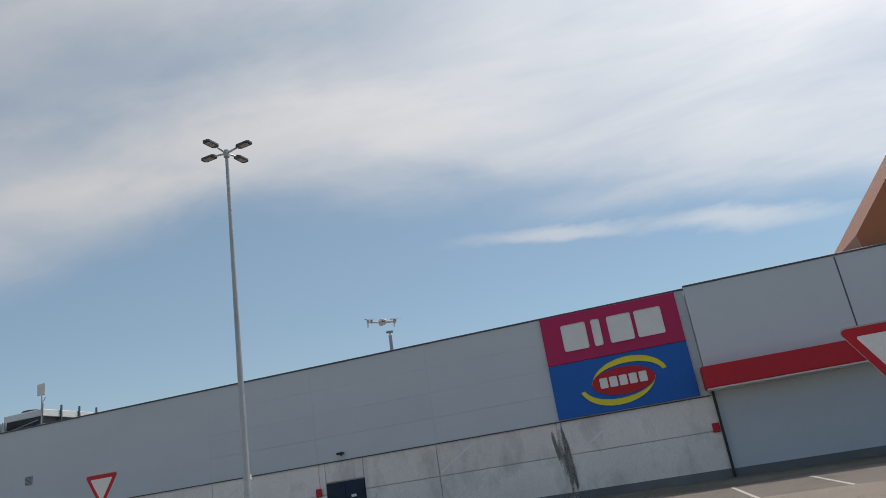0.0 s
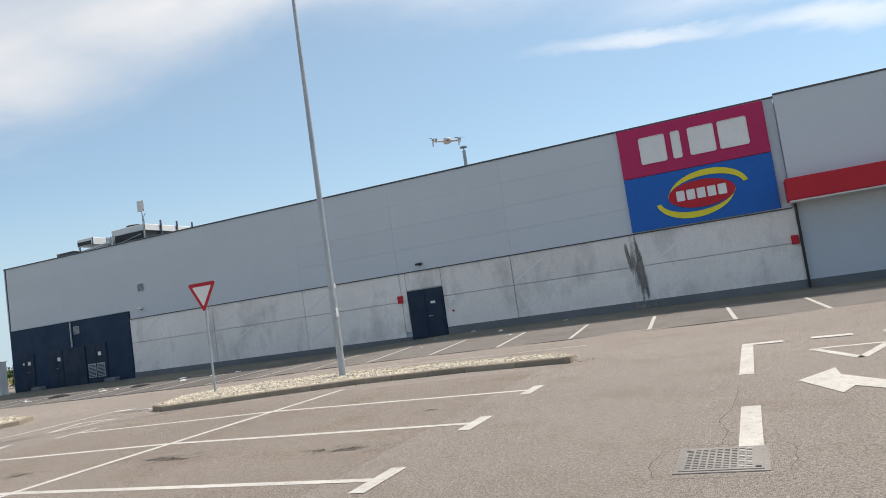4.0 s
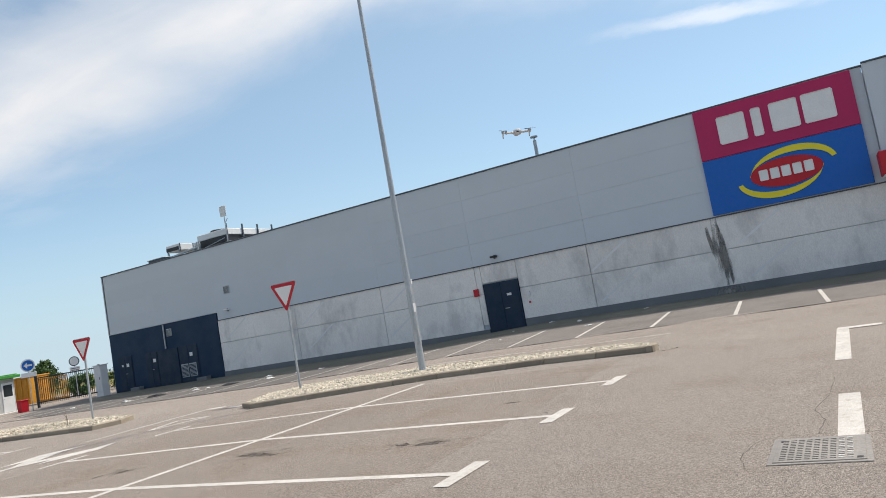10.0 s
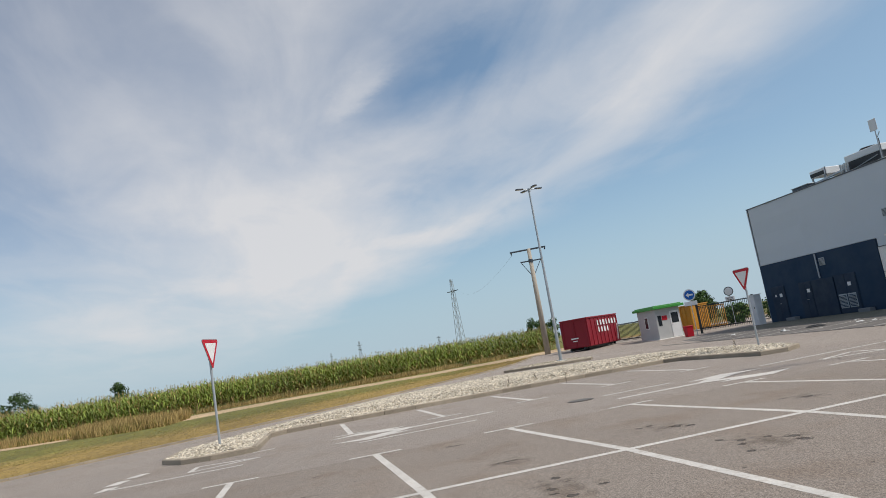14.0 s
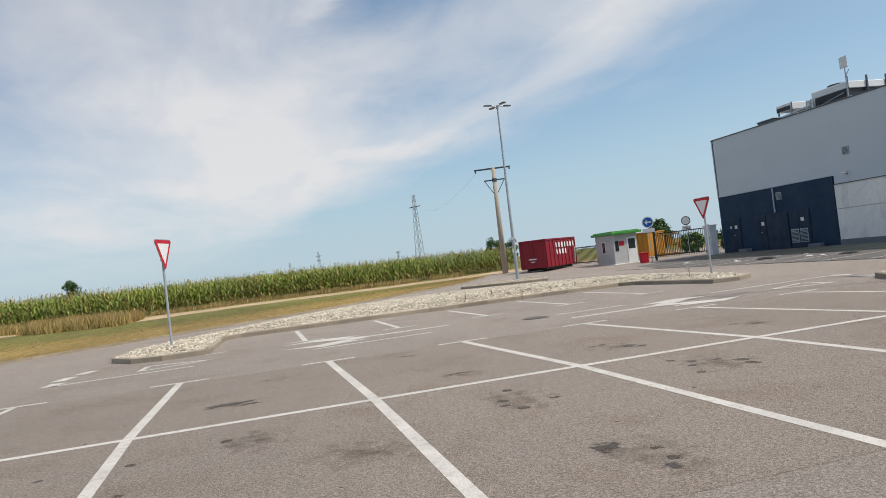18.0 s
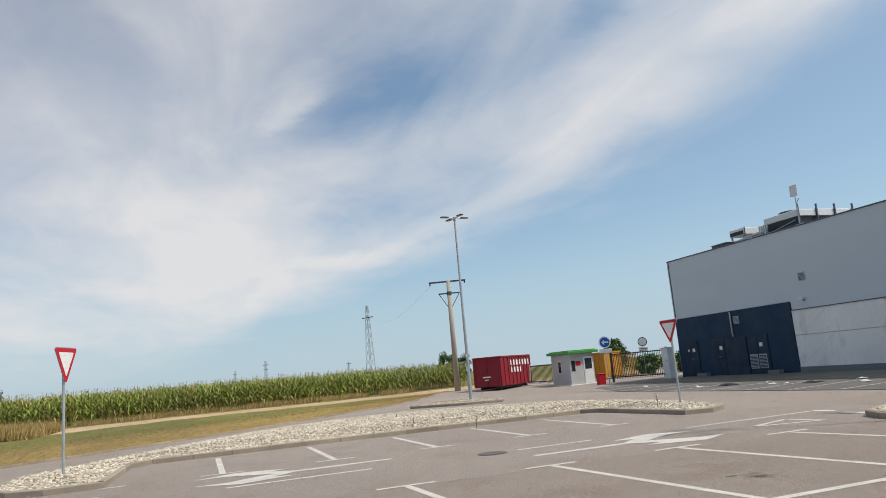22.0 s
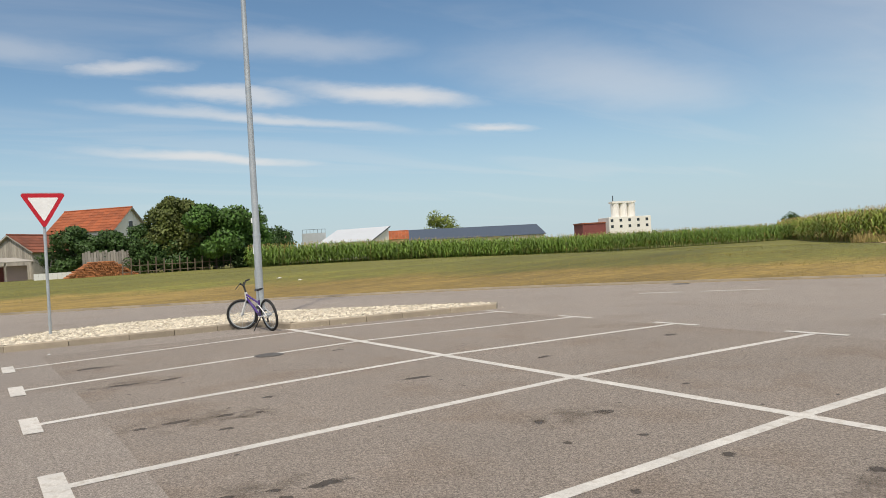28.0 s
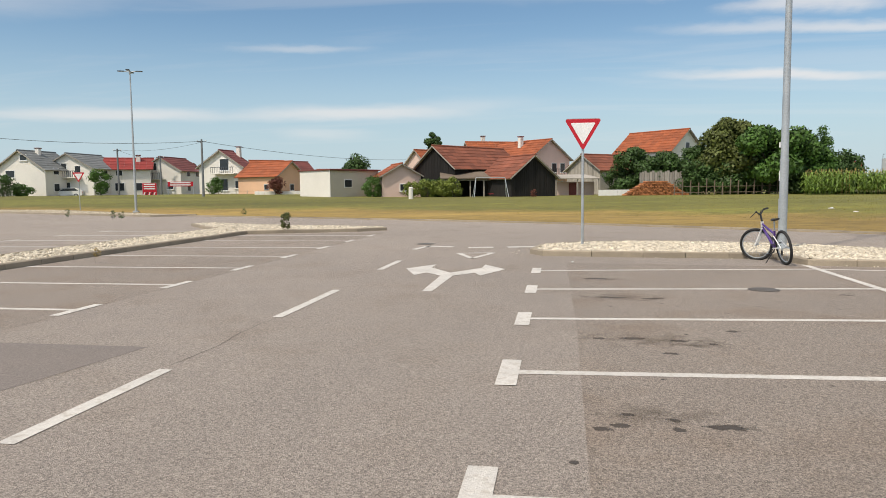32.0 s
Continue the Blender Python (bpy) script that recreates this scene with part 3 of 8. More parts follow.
ANG = sorted(set([round(float(v), 6) for v in _ang] + [round(-math.pi + 2 * math.pi * k / 240, 6) for k in range(240)]))
ground = polar_sheet("ground", ANG, lambda R: [R * f for f in (0.3, 0.6, 0.9)] + [R + d for d in (-0.6, 0.0, 1, 2.5, 5, 8, 12, 17, 23, 30, 40, 60, 90, 140, 220, 400, 800, 1600, 3000)], SOIL, lambda r, R: -0.35 if r < R - 0.3 else (0.03 if r > R + 0.5 else 0.01))
dry = ground.data.attributes.new("dry", "FLOAT", "POINT")
dry.data.foreach_set("value", [1.0 - step(3.0, 15.0, beyond(v.co.x, v.co.y)) for v in ground.data.vertices])
tagged(ground, "dry mown grass and bare soil reaching to the horizon", "ground", kind="structure")
lot = polar_sheet("pavement", ANG, lambda R: [R * f / 44 for f in range(1, 45)], ASPHALT, lambda r, R: 0.0)
tagged(lot, "worn light grey asphalt of an empty car park", "car park", kind="structure")


def drape(name, outline, lift, material, parent, label="", cut=1.0):
    """A thin flat sheet with this outline laid on the asphalt."""
    bm = bmesh.new()
    bm.faces.new([bm.verts.new((x, y, 0)) for x, y in outline]).normal_update()
    if cut:
        for e in [e for e in bm.edges if e.calc_length() > 2 * cut]:
            bmesh.ops.subdivide_edges(bm, edges=[e], cuts=int(e.calc_length() / cut), use_grid_fill=False)
        bmesh.ops.triangulate(bm, faces=bm.faces[:])
    for v in bm.verts:
        v.co.z = gz(v.co.x, v.co.y) + lift
    bmesh.ops.recalc_face_normals(bm, faces=bm.faces[:])
    if sum(fc.normal.z for fc in bm.faces) < 0:
        bmesh.ops.reverse_faces(bm, faces=bm.faces[:])
    return part(name, bm, material, parent, label)


# ---- road markings ----
marks = tagged(new("road_markings"), "worn white painted bay lines and arrows on asphalt", "road marking", kind="structure")


def stripe(x0, y0, x1, y1, w, name="line"):
    a, b = Vector((x0, y0)), Vector((x1, y1))
    n = Vector((-(b - a).y, (b - a).x)).normalized() * (w / 2)
    return drape(name, [tuple(a + n), tuple(b + n), tuple(b - n), tuple(a - n)], {'line': 0.0042, 'end_mark': 0.0065, 'bay_line': 0.02}.get(name, 0.005), PAINT, marks)


XM, XE, XW = -7.48, -2.36, -11.95
stripe(XM, -13.1, XM, 13.6, 0.13, "centre_line")
for k in range(-5, 5):
    mid, west, east = 0.82 + (2.565 if k > 0 else 2.63) * k, 0.73 + 2.45 * k, 0.80 + 2.51 * k
    stripe(XW, west, XM, mid, 0.12)
    stripe(XM, mid, XE, east, 0.12)
    stripe(XE, east - 0.42, XE, east + 0.42, 0.17, "end_mark")
    stripe(XW, west - 0.46, XW, west + 0.46, 0.12, "end_mark")
for k in range(5):
    y = 0.67 + k * 2.32
    stripe(-20.9, y, -16.95, y, 0.13)
    stripe(-16.93, y - 0.43, -16.93, y + 0.43, 0.12, "end_mark")
stripe(-16.93, -1.65, -16.93, -1.15, 0.12, "end_mark")
for k in range(-8, 6):
    y = -4.25 + k * 2.512
    if y > -24 and y < 7:
        stripe(3.5, y, 8.35, y, 0.12)
        stripe(3.5, y - 0.45, 3.5, y + 0.45, 0.14, "end_mark")
    if y > -27 and y < 9:
        stripe(10.3, y, 15.1, y, 0.12)
        stripe(15.1, y - 0.45, 15.1, y + 0.45, 0.14, "end_mark")
for x, ya, yb in ((0.60, -2.1, -3.95), (0.62, -6.5, -8.9), (0.64, -11.7, -13.45), (0.80, 6.32, 8.12), (0.75, 10.45, 14.2)):
    stripe(x, ya, x, yb, 0.13 if ya < 0 else 0.19, "lane_dash")
stripe(0.66, 14.25, 1.34, 14.22, 0.34, "give_way_dash")
stripe(1.8, 14.3, 2.45, 14.2, 0.36, "give_way_dash")
stripe(2.9, 14.2, 3.5, 14.15, 0.36, "give_way_dash")
stripe(0.9, -16.3, 0.72, -17.5, 0.15, "lane_dash")
stripe(0.76, -17.4, 0.02, -17.2, 0.28, "lane_dash")
stripe(-0.42, -16.95, -1.07, -17.1, 0.34, "give_way_dash")
stripe(-1.44, -17.15, -2.25, -17.3, 0.34, "give_way_dash")


def outline_triangle(pts, w):
    for k in range(3):
        (xa, ya), (xb, yb) = pts[k], pts[(k + 1) % 3]
        stripe(xa, ya, xb, yb, w, "give_way_triangle")


outline_triangle([(-0.40, -15.3), (-1.22, -15.45), (-0.87, -14.05)], 0.13)
outline_triangle([(-15.05, -2.8), (-15.95, -2.75), (-15.5, -1.4)], 0.12)
outline_triangle([(-13.75, 12.2), (-12.85, 12.35), (-13.28, 10.9)], 0.12)
outline_triangle([(1.70, 12.55), (2.75, 12.55), (2.2, 11.1)], 0.13)


def fork_arrow(x, y, s):
    """A two-headed turn arrow: stem and both arms."""
    P = lambda pts: [(x + s * a, y + s * b) for a, b in pts]
    drape("arrow_stem", P([(-0.08, -2.1), (0.08, -2.1), (0.11, -0.2), (0.0, 0.05), (-0.11, -0.2)]), 0.0042, PAINT, marks)
    for side in (-1, 1):
        drape("arrow_arm", P([(0.0, -0.3), (side * 0.45, 0.3), (side * 0.6, -0.1), (side * 0.97, 0.95), (side * 0.5, 1.75), (side * 0.5, 1.15), (0.0, 0.3)]), 0.0055, PAINT, marks)


fork_arrow(-0.80, -10.98, -1.0)
fork_arrow(2.30, 8.6, 1.0)


fork_arrow(-15.78, 1.85, -1.0)
fork_arrow(-13.35, 8.12, 1.0)
for ya, yb in ((-4.3, -1.7), (0.66, 3.25), (6.2, 7.9), (10.25, 13.75)):
    stripe(-14.52, ya, -14.52 - 0.02 * (yb - ya), yb, 0.12, "lane_dash")
for a, b in (((-14.45, -4.35), (-14.98, -4.28)), ((-15.35, -4.4), (-15.95, -4.25)), ((-16.25, -4.2), (-16.75, -4.0)), ((-14.65, 13.9), (-14.1, 14.02)), ((-13.6, 13.68), (-12.8, 13.9))):
    stripe(*a, *b, 0.3, "give_way_dash")
stripe(-16.9, -11.75, -17.6, -10.9, 0.14, "lane_dash")
stripe(-17.9, -10.55, -18.9, -9.2, 0.14, "lane_dash")
# bays along the store wall with the slotted drain at their mouth
for k in range(-16, 6):
    x = -2.28 + k * 2.5
    if x < 14:
        stripe(x + 0.17, 22.8, x - 0.17, 27.3, 0.12, "bay_line")
drain = tagged(new("drain_channel"), "dark slotted drain channel along the parking bays", "drain", kind="structure")
for k in range(29):
    x = -42 + k * 2.0
    bm = box(x + 0.01, x + 1.99, 22.55, 22.67, gz(x + 1, 22.6) + 0.004, gz(x + 1, 22.6) + 0.016, 0.004)
    part("drain_grate", bm, BLACK, drain)
stripe(-11, 19.6, -3.2, 19.0, 0.1)

# oil spots and a darker rectangle
stains = tagged(new("asphalt_stains"), "dark oil spots dried on the asphalt", "oil stain", kind="structure")


def blot(x, y, rx, ry, rot, seed, material=OIL, lift=0.003):
    rnd = random.Random(seed)
    c, s = math.cos(rot), math.sin(rot)
    pts, n = [], 18
    for k in range(n):
        a = 2 * math.pi * k / n
        r = 0.75 + 0.35 * rnd.random()
        u, v = rx * r * math.cos(a), ry * r * math.sin(a)
        pts.append((x + u * c - v * s, y + u * s + v * c))
    drape("oil_spot", pts, lift, material, stains, cut=0)


# each parked car has dripped in the middle of its bay: single dark drops in a browner halo
DROPS_WEST = [(-8.82, -0.80, 0.10, 0.27), (-8.62, -0.55, 0.06, 0.12), (-8.70, -1.05, 0.05, 0.08), (-8.87, 4.26, 0.05, 0.06), (-8.45, 4.60, 0.11, 0.10), (-8.30, 4.70, 0.06, 0.08), (-8.92, 4.42, 0.05, 0.06), (-8.70, 6.95, 0.06, 0.12), (-8.95, 6.7, 0.04, 0.10), (-8.41, 2.11, 0.05, 0.14),
              (-11.0, 1.97, 0.05, 0.18), (-10.79, -5.79, 0.14, 0.08), (-8.26, -5.78, 0.14, 0.06), (-10.6, -0.35, 0.04, 0.05), (-7.95, -3.3, 0.05, 0.04)]
DROPS_MID = [(-6.19, 1.91, 0.06, 0.05), (-5.75, 1.97, 0.07, 0.06), (-6.72, 2.16, 0.07, 0.06), (-5.97, 1.86, 0.05, 0.05), (-5.97, 2.38, 0.05, 0.06), (-6.85, 4.25, 0.06, 0.05), (-6.60, 4.36, 0.07, 0.06), (-6.37, 4.23, 0.05, 0.05), (-6.0, 4.72, 0.09, 0.06), (-6.49, 4.63, 0.05, 0.05),
             (-5.97, 4.06, 0.05, 0.05), (-6.25, 4.78, 0.09, 0.07), (-6.53, -0.78, 0.07, 0.06), (-6.52, -3.05, 0.09, 0.07), (-5.89, -3.19, 0.08, 0.06), (-5.63, -2.56, 0.04, 0.04), (-6.18, -2.31, 0.04, 0.04), (-6.19, -1.58, 0.05, 0.05), (-6.5, 7.38, 0.30, 0.08), (-6.1, 7.3, 0.1, 0.05),
             (-6.73, -9.01, 0.10, 0.05), (-6.3, -5.85, 0.24, 0.05)]
DROPS_EAST = [(-4.05, 1.94, 0.13, 0.10), (-3.39, 2.08, 0.08, 0.07), (-3.54, 2.18, 0.06, 0.05), (-3.80, 2.20, 0.04, 0.04), (-3.52, -3.09, 0.05, 0.04), (-3.54, -2.90, 0.05, 0.05), (-3.86, -2.98, 0.17, 0.06), (-3.23, -3.17, 0.05, 0.04), (-3.17, -2.93, 0.06, 0.05), (-3.06, -2.86, 0.06, 0.04),
              (-3.18, -5.67, 0.07, 0.05), (-3.52, -5.71, 0.14, 0.05), (-3.95, -5.62, 0.10, 0.05), (-4.25, -5.52, 0.06, 0.04), (-3.5, -8.5, 0.22, 0.06), (-4.05, -8.45, 0.14, 0.05), (-3.40, -10.6, 0.22, 0.07), (-4.60, -6.18, 0.07, 0.05), (-3.81, -5.06, 0.07, 0.05), (-5.19, -1.51, 0.05, 0.04),
              (-3.55, 7.25, 0.18, 0.08), (-3.95, 7.30, 0.12, 0.07), (-3.59, 9.68, 0.12, 0.06), (-3.30, 4.50, 0.07, 0.06)]
for n, (x, y, rx, ry) in enumerate(DROPS_WEST + DROPS_MID + DROPS_EAST + [(-3.30, 4.76, 0.07, 0.06), (-3.55, 4.63, 0.08, 0.06)]):
    blot(x, y, rx * 1.25, ry * 1.3, 0.25 * math.sin(n * 1.7), n)
HALOS = [(-8.75, -0.75, 0.35, 0.5), (-8.6, 4.5, 0.45, 0.4), (-6.3, 4.5, 0.7, 0.5), (-6.35, -0.5, 0.6, 0.4), (-6.2, 2.05, 0.7, 0.45), (-3.45, -3.2, 0.55, 0.28), (-3.7, -5.65, 0.85, 0.38), (-3.7, -8.45, 0.85, 0.4), (-3.5, -10.6, 0.5, 0.3), (-4.2, -5.5, 0.4, 0.25),
         (-3.6, 7.25, 0.7, 0.35), (-6.5, 7.4, 0.75, 0.35), (-3.4, 4.6, 0.7, 0.45), (-3.7, 2.1, 0.6, 0.4), (-8.7, 6.9, 0.4, 0.4), (-6.3, -3.1, 0.7, 0.4), (-8.4, 2.1, 0.4, 0.35), (-5.2, 0.4, 0.7, 0.5)]
for n, (x, y, rx, ry) in enumerate(HALOS):
    blot(x, y, rx * 1.2, ry * 1.2, 0.2 * math.sin(n * 2.3), 300 + n, OIL_FAINT, 0.0027)
rnd = random.Random(5)
for n in range(110):
    blot(rnd.uniform(-12, -2.6), rnd.uniform(-11, 12), rnd.uniform(0.015, 0.04), rnd.uniform(0.015, 0.035), n, 100 + n)
drape("worn_bays", [(3.42, -23.5), (3.45, 6.6), (8.2, 5.9), (8.2, -22.4)], 0.0018, ASPHALT_BAY, stains, "browner worn asphalt of the parking bays")
drape("asphalt_repair", [(1.58, -2.9), (1.27, -4.78), (3.3, -4.80), (3.3, -2.6)], 0.002, ASPHALT_PATCH, stains, "darker rectangle on the asphalt")
# the bays are worn browner than the lanes beside them
drape("worn_bays", [(-2.93, -13.2), (-2.97, -6.0), (-2.90, 2.0), (-2.98, 13.6), (-11.7, 13.0), (-11.85, 4.0), (-11.75, -4.0), (-11.9, -12.3)], 0.0018, ASPHALT_BAY, stains, "browner worn asphalt of the parking bays")

# ---- access cover ----
cover = group_at("access_cover", pose(0, 0, 0), "rectangular cast-iron chamber cover with raised ribs, white paint on one end", "manhole cover")
part("cover_frame", box(0.25, 0.93, 5.60, 6.36, -0.03, 0.008, 0.004), IRON, cover)
part("cover_plate", box(0.29, 0.89, 5.64, 6.32, -0.02, 0.014, 0.003), IRON, cover)
for r in range(12):
    for c in range(9):
        bm = box(0.33 + c * 0.055, 0.37 + c * 0.055, 5.69 + r * 0.05, 5.71 + r * 0.05, 0.012, 0.019, 0.002)
        part("rib", bm, PAINT if c >= 7 and (r + c) % 3 else IRON, cover)
part("lifting_slot", box(0.31, 0.35, 6.22, 6.26, 0.013, 0.017), BLACK, cover)
part("lifting_slot", box(0.83, 0.87, 5.67, 5.71, 0.013, 0.017), BLACK, cover)
for x, y, r in ((0.95, -18.2, 0.27), (-20.2, -13.0, 0.27), (-5.78, -9.46, 0.23), (-14.5, 5.65, 0.3)):
    rc = group_at("round_cover", pose(x, y, gz(x, y)), "round cast-iron manhole cover set in the road", "manhole cover")
    part("cover_ring", tube((0, 0, -0.03), (0, 0, 0.006), r, seg=24), IRON_DARK, rc)
    part("cover_plate", tube((0, 0, -0.02), (0, 0, 0.012), r * 0.88, seg=24), IRON_DARK, rc)


# ---- kerbed gravel islands ----
ICO = [(0, 0, -1), (0.72, -0.53, -0.45), (-0.28, -0.85, -0.45), (-0.89, 0, -0.45), (-0.28, 0.85, -0.45), (0.72, 0.53, -0.45), (0.28, -0.85, 0.45), (-0.72, -0.53, 0.45), (-0.72, 0.53, 0.45), (0.28, 0.85, 0.45), (0.89, 0, 0.45), (0, 0, 1)]
ICOF = [(0, 1, 2), (1, 0, 5), (0, 2, 3), (0, 3, 4), (0, 4, 5), (1, 5, 10), (2, 1, 6), (3, 2, 7), (4, 3, 8), (5, 4, 9), (1, 10, 6), (2, 6, 7), (3, 7, 8), (4, 8, 9), (5, 9, 10), (6, 10, 11), (7, 6, 11), (8, 7, 11), (9, 8, 11), (10, 9, 11)]


def inside(px, py, poly):
    hit = np.zeros(len(px), bool)
    n = len(poly)
    for k in range(n):
        (xa, ya), (xb, yb) = poly[k], poly[(k + 1) % n]
        cross = ((ya > py) != (yb > py)) & (px < (xb - xa) * (py - ya) / ((yb - ya) or 1e-9) + xa)
        hit ^= cross
    return hit


def stones(name, poly, count, size, height, parent, seed):
    rng = np.random.default_rng(seed)
    xs, ys = np.array([p[0] for p in poly]), np.array([p[1] for p in poly])
    px, py = rng.uniform(xs.min(), xs.max(), count * 4), rng.uniform(ys.min(), ys.max(), count * 4)
    keep = np.flatnonzero(inside(px, py, poly))[:count]
    px, py = px[keep], py[keep]
    base, fc, n = np.array(ICO), np.array(ICOF), len(keep)
    sc = rng.uniform(0.5, 1.25, (n, 1, 1)) * size * rng.uniform(0.6, 1.3, (n, 1, 3)) * np.array([1, 1, 0.7])
    a = rng.uniform(0, 6.28, n)
    rot = np.zeros((n, 3, 3))
    rot[:, 0, 0] = rot[:, 1, 1] = np.cos(a)
    rot[:, 0, 1], rot[:, 1, 0], rot[:, 2, 2] = -np.sin(a), np.sin(a), 1
    v = np.einsum("nij,nkj->nki", rot, base[None] * sc * rng.uniform(0.75, 1.2, (n, 12, 1)))
    z = np.array([gz(x, y) for x, y in zip(px, py)]) + height(px, py) + rng.uniform(-0.01, 0.02, n)
    v += np.stack([px, py, z], -1)[:, None]
    faces = (fc[None] + 12 * np.arange(n)[:, None, None]).reshape(-1, 3)
    ob = mesh_np(name, v.reshape(-1, 3), faces, STONE, parent)
    return tagged(ob, kind="stuff")


def island(poly, label, density, seed, mound=0.0, piece=1.0):
    thing = tagged(new("gravel_island"), label, "traffic island", "kerbed gravel islands")
    n = len(poly)
    cx, cy = sum(p[0] for p in poly) / n, sum(p[1] for p in poly) / n
    area2 = sum(poly[k][0] * poly[(k + 1) % n][1] - poly[(k + 1) % n][0] * poly[k][1] for k in range(n))
    sgn = 1 if area2 > 0 else -1
    for k in range(n):
        a, b = Vector(poly[k]), Vector(poly[(k + 1) % n])
        d = b - a
        m = max(1, round(d.length / piece))
        inn = Vector((-d.y, d.x)).normalized() * sgn
        for j in range(m):
            p, q = a + d * (j / m), a + d * ((j + 1) / m)
            g = d.normalized() * 0.006
            p, q = p + g, q - g
            bm = bmesh.new()
            w = 0.13
            z0, z1 = gz(p.x, p.y), gz(q.x, q.y)
            lo = [bm.verts.new((*(u), z - 0.1)) for u, z in ((p, z0), (q, z1), (q + inn * w, z1), (p + inn * w, z0))]
            mid = [bm.verts.new((*(u), z + 0.11)) for u, z in ((p, z0), (q, z1), (q + inn * w, z1), (p + inn * w, z0))]
            top = [bm.verts.new((*(u), z + 0.13)) for u, z in ((p + inn * 0.025, z0), (q + inn * 0.025, z1), (q + inn * w, z1), (p + inn * w, z0))]
            for s in range(4):
                bm.faces.new((lo[s], lo[(s + 1) % 4], mid[(s + 1) % 4], mid[s]))
                bm.faces.new((mid[s], mid[(s + 1) % 4], top[(s + 1) % 4], top[s]))
            bm.faces.new(top)
            bmesh.ops.recalc_face_normals(bm, faces=bm.faces[:])
            part("kerb_stone", bm, KERB, thing)
    inner = []
    for k in range(n):
        u, w2 = (Vector(poly[k]) - Vector(poly[k - 1])).normalized(), (Vector(poly[(k + 1) % n]) - Vector(poly[k])).normalized()
        bis = Vector((-(u + w2).y, (u + w2).x)).normalized() * sgn
        inner.append((Vector(poly[k]) + bis * 0.1)[:])
    bm = bmesh.new()
    bm.faces.new([bm.verts.new((*p, 0)) for p in inner]).normal_update()
    bmesh.ops.triangulate(bm, faces=bm.faces[:])
    if mound:
        for _ in range(3):
            bmesh.ops.subdivide_edges(bm, edges=[e for e in bm.edges if e.calc_length() > 1.2], cuts=1)
            bmesh.ops.triangulate(bm, faces=bm.faces[:])
    rim = [(Vector(poly[k]), Vector(poly[(k + 1) % n])) for k in range(n)]

    def up(x, y):
        if not mound:
            return 0.10
        p = Vector((x, y))
        dist = 9.0
        for a, b in rim:
            t = max(0, min(1, (p - a).dot(b - a) / max(1e-6, (b - a).length_squared)))
            dist = min(dist, (p - a - (b - a) * t).length)
        return 0.10 + mound * step(0, 2.2, dist)

    for v in bm.verts:
        v.co.z = gz(v.co.x, v.co.y) + up(v.co.x, v.co.y)
    bmesh.ops.recalc_face_normals(bm, faces=bm.faces[:])
    if sum(fc.normal.z for fc in bm.faces) < 0:
        bmesh.ops.reverse_faces(bm, faces=bm.faces[:])
    part("gravel_bed", bm, GRAVELBED, thing)
    stones("gravel", inner, int(abs(area2) / 2 * density * 1.35), 0.041, np.vectorize(up), thing, seed)
    return thing


WEST = [(-17.25, -3.3), (-16.95, -2.6), (-17.05, -1.55), (-20.9, -1.35), (-21.35, -0.9), (-21.5, 3.0), (-21.6, 11.6), (-21.2, 12.05), (-17.3, 12.3), (-17.05, 13.0), (-17.7, 13.9), (-19.5, 14.6), (-22.7, 15.2), (-26.2, 14.5), (-29.2, 11.9), (-31.5, 8.5), (-31.0, 5.0), (-29.5, 2.4), (-26.0, -0.5), (-23.0, -2.4), (-20.6, -3.8), (-18.3, -3.9)]
NORTH = [(-2.55, 14.25), (-2.6, 14.9), (-3.4, 15.9), (-6.5, 16.6), (-9.5, 17.3), (-12.2, 17.2), (-13.4, 16.6), (-13.7, 15.4), (-12.6, 13.2), (-12.0, 12.85), (-10.6, 13.3), (-7.6, 14.4), (-5.0, 14.6)]
SOUTH = [(-2.1, -15.3), (-2.4, -14.75), (-4.6, -14.45), (-7.25, -14.25), (-7.5, -12.95), (-10.0, -12.55), (-12.4, -12.2), (-12.75, -12.6), (-12.0, -13.5), (-9.9, -15.8), (-8.2, -17.2), (-5.6, -17.9), (-3.4, -17.6), (-2.3, -16.7)]
EAST = [(8.35, 6.0), (8.35, -11.2), (8.3, -22.6), (4.6, -24.0), (3.7, -24.9), (4.2, -25.7), (9.3, -27.2), (12.9, -29.2), (13.6, -28.4), (10.5, -24.5), (10.2, -12.0), (10.2, 6.0)]
FAREAST = [(20.0, -41.0), (22.4, -41.4), (28.5, -45.6), (37, -51), (46, -54), (46.5, -53), (38, -47.5), (29, -43.0), (22.5, -39.8)]
LAMPISLE = [(-36.6, 10.3), (-34.6, 12.6), (-34.1, 14.3), (-36.0, 15.2), (-39.5, 15.6), (-39.0, 12.6)]
isl_w = island(WEST, "kerbed island filled with pale gravel and weeds", 170, 1, mound=0.12)
isl_n = island(NORTH, "kerbed gravel island with give way sign and lamp post", 330, 2)
isl_s = island(SOUTH, "kerbed gravel island with lamp post and bicycle", 330, 3)
isl_e = island(EAST, "long kerbed gravel strip between parking bays", 170, 4)
isl_f = island(FAREAST, "narrow far gravel island with lamp post", 25, 5)
isl_l = island(LAMPISLE, "small kerbed island under a lamp post", 25, 6)

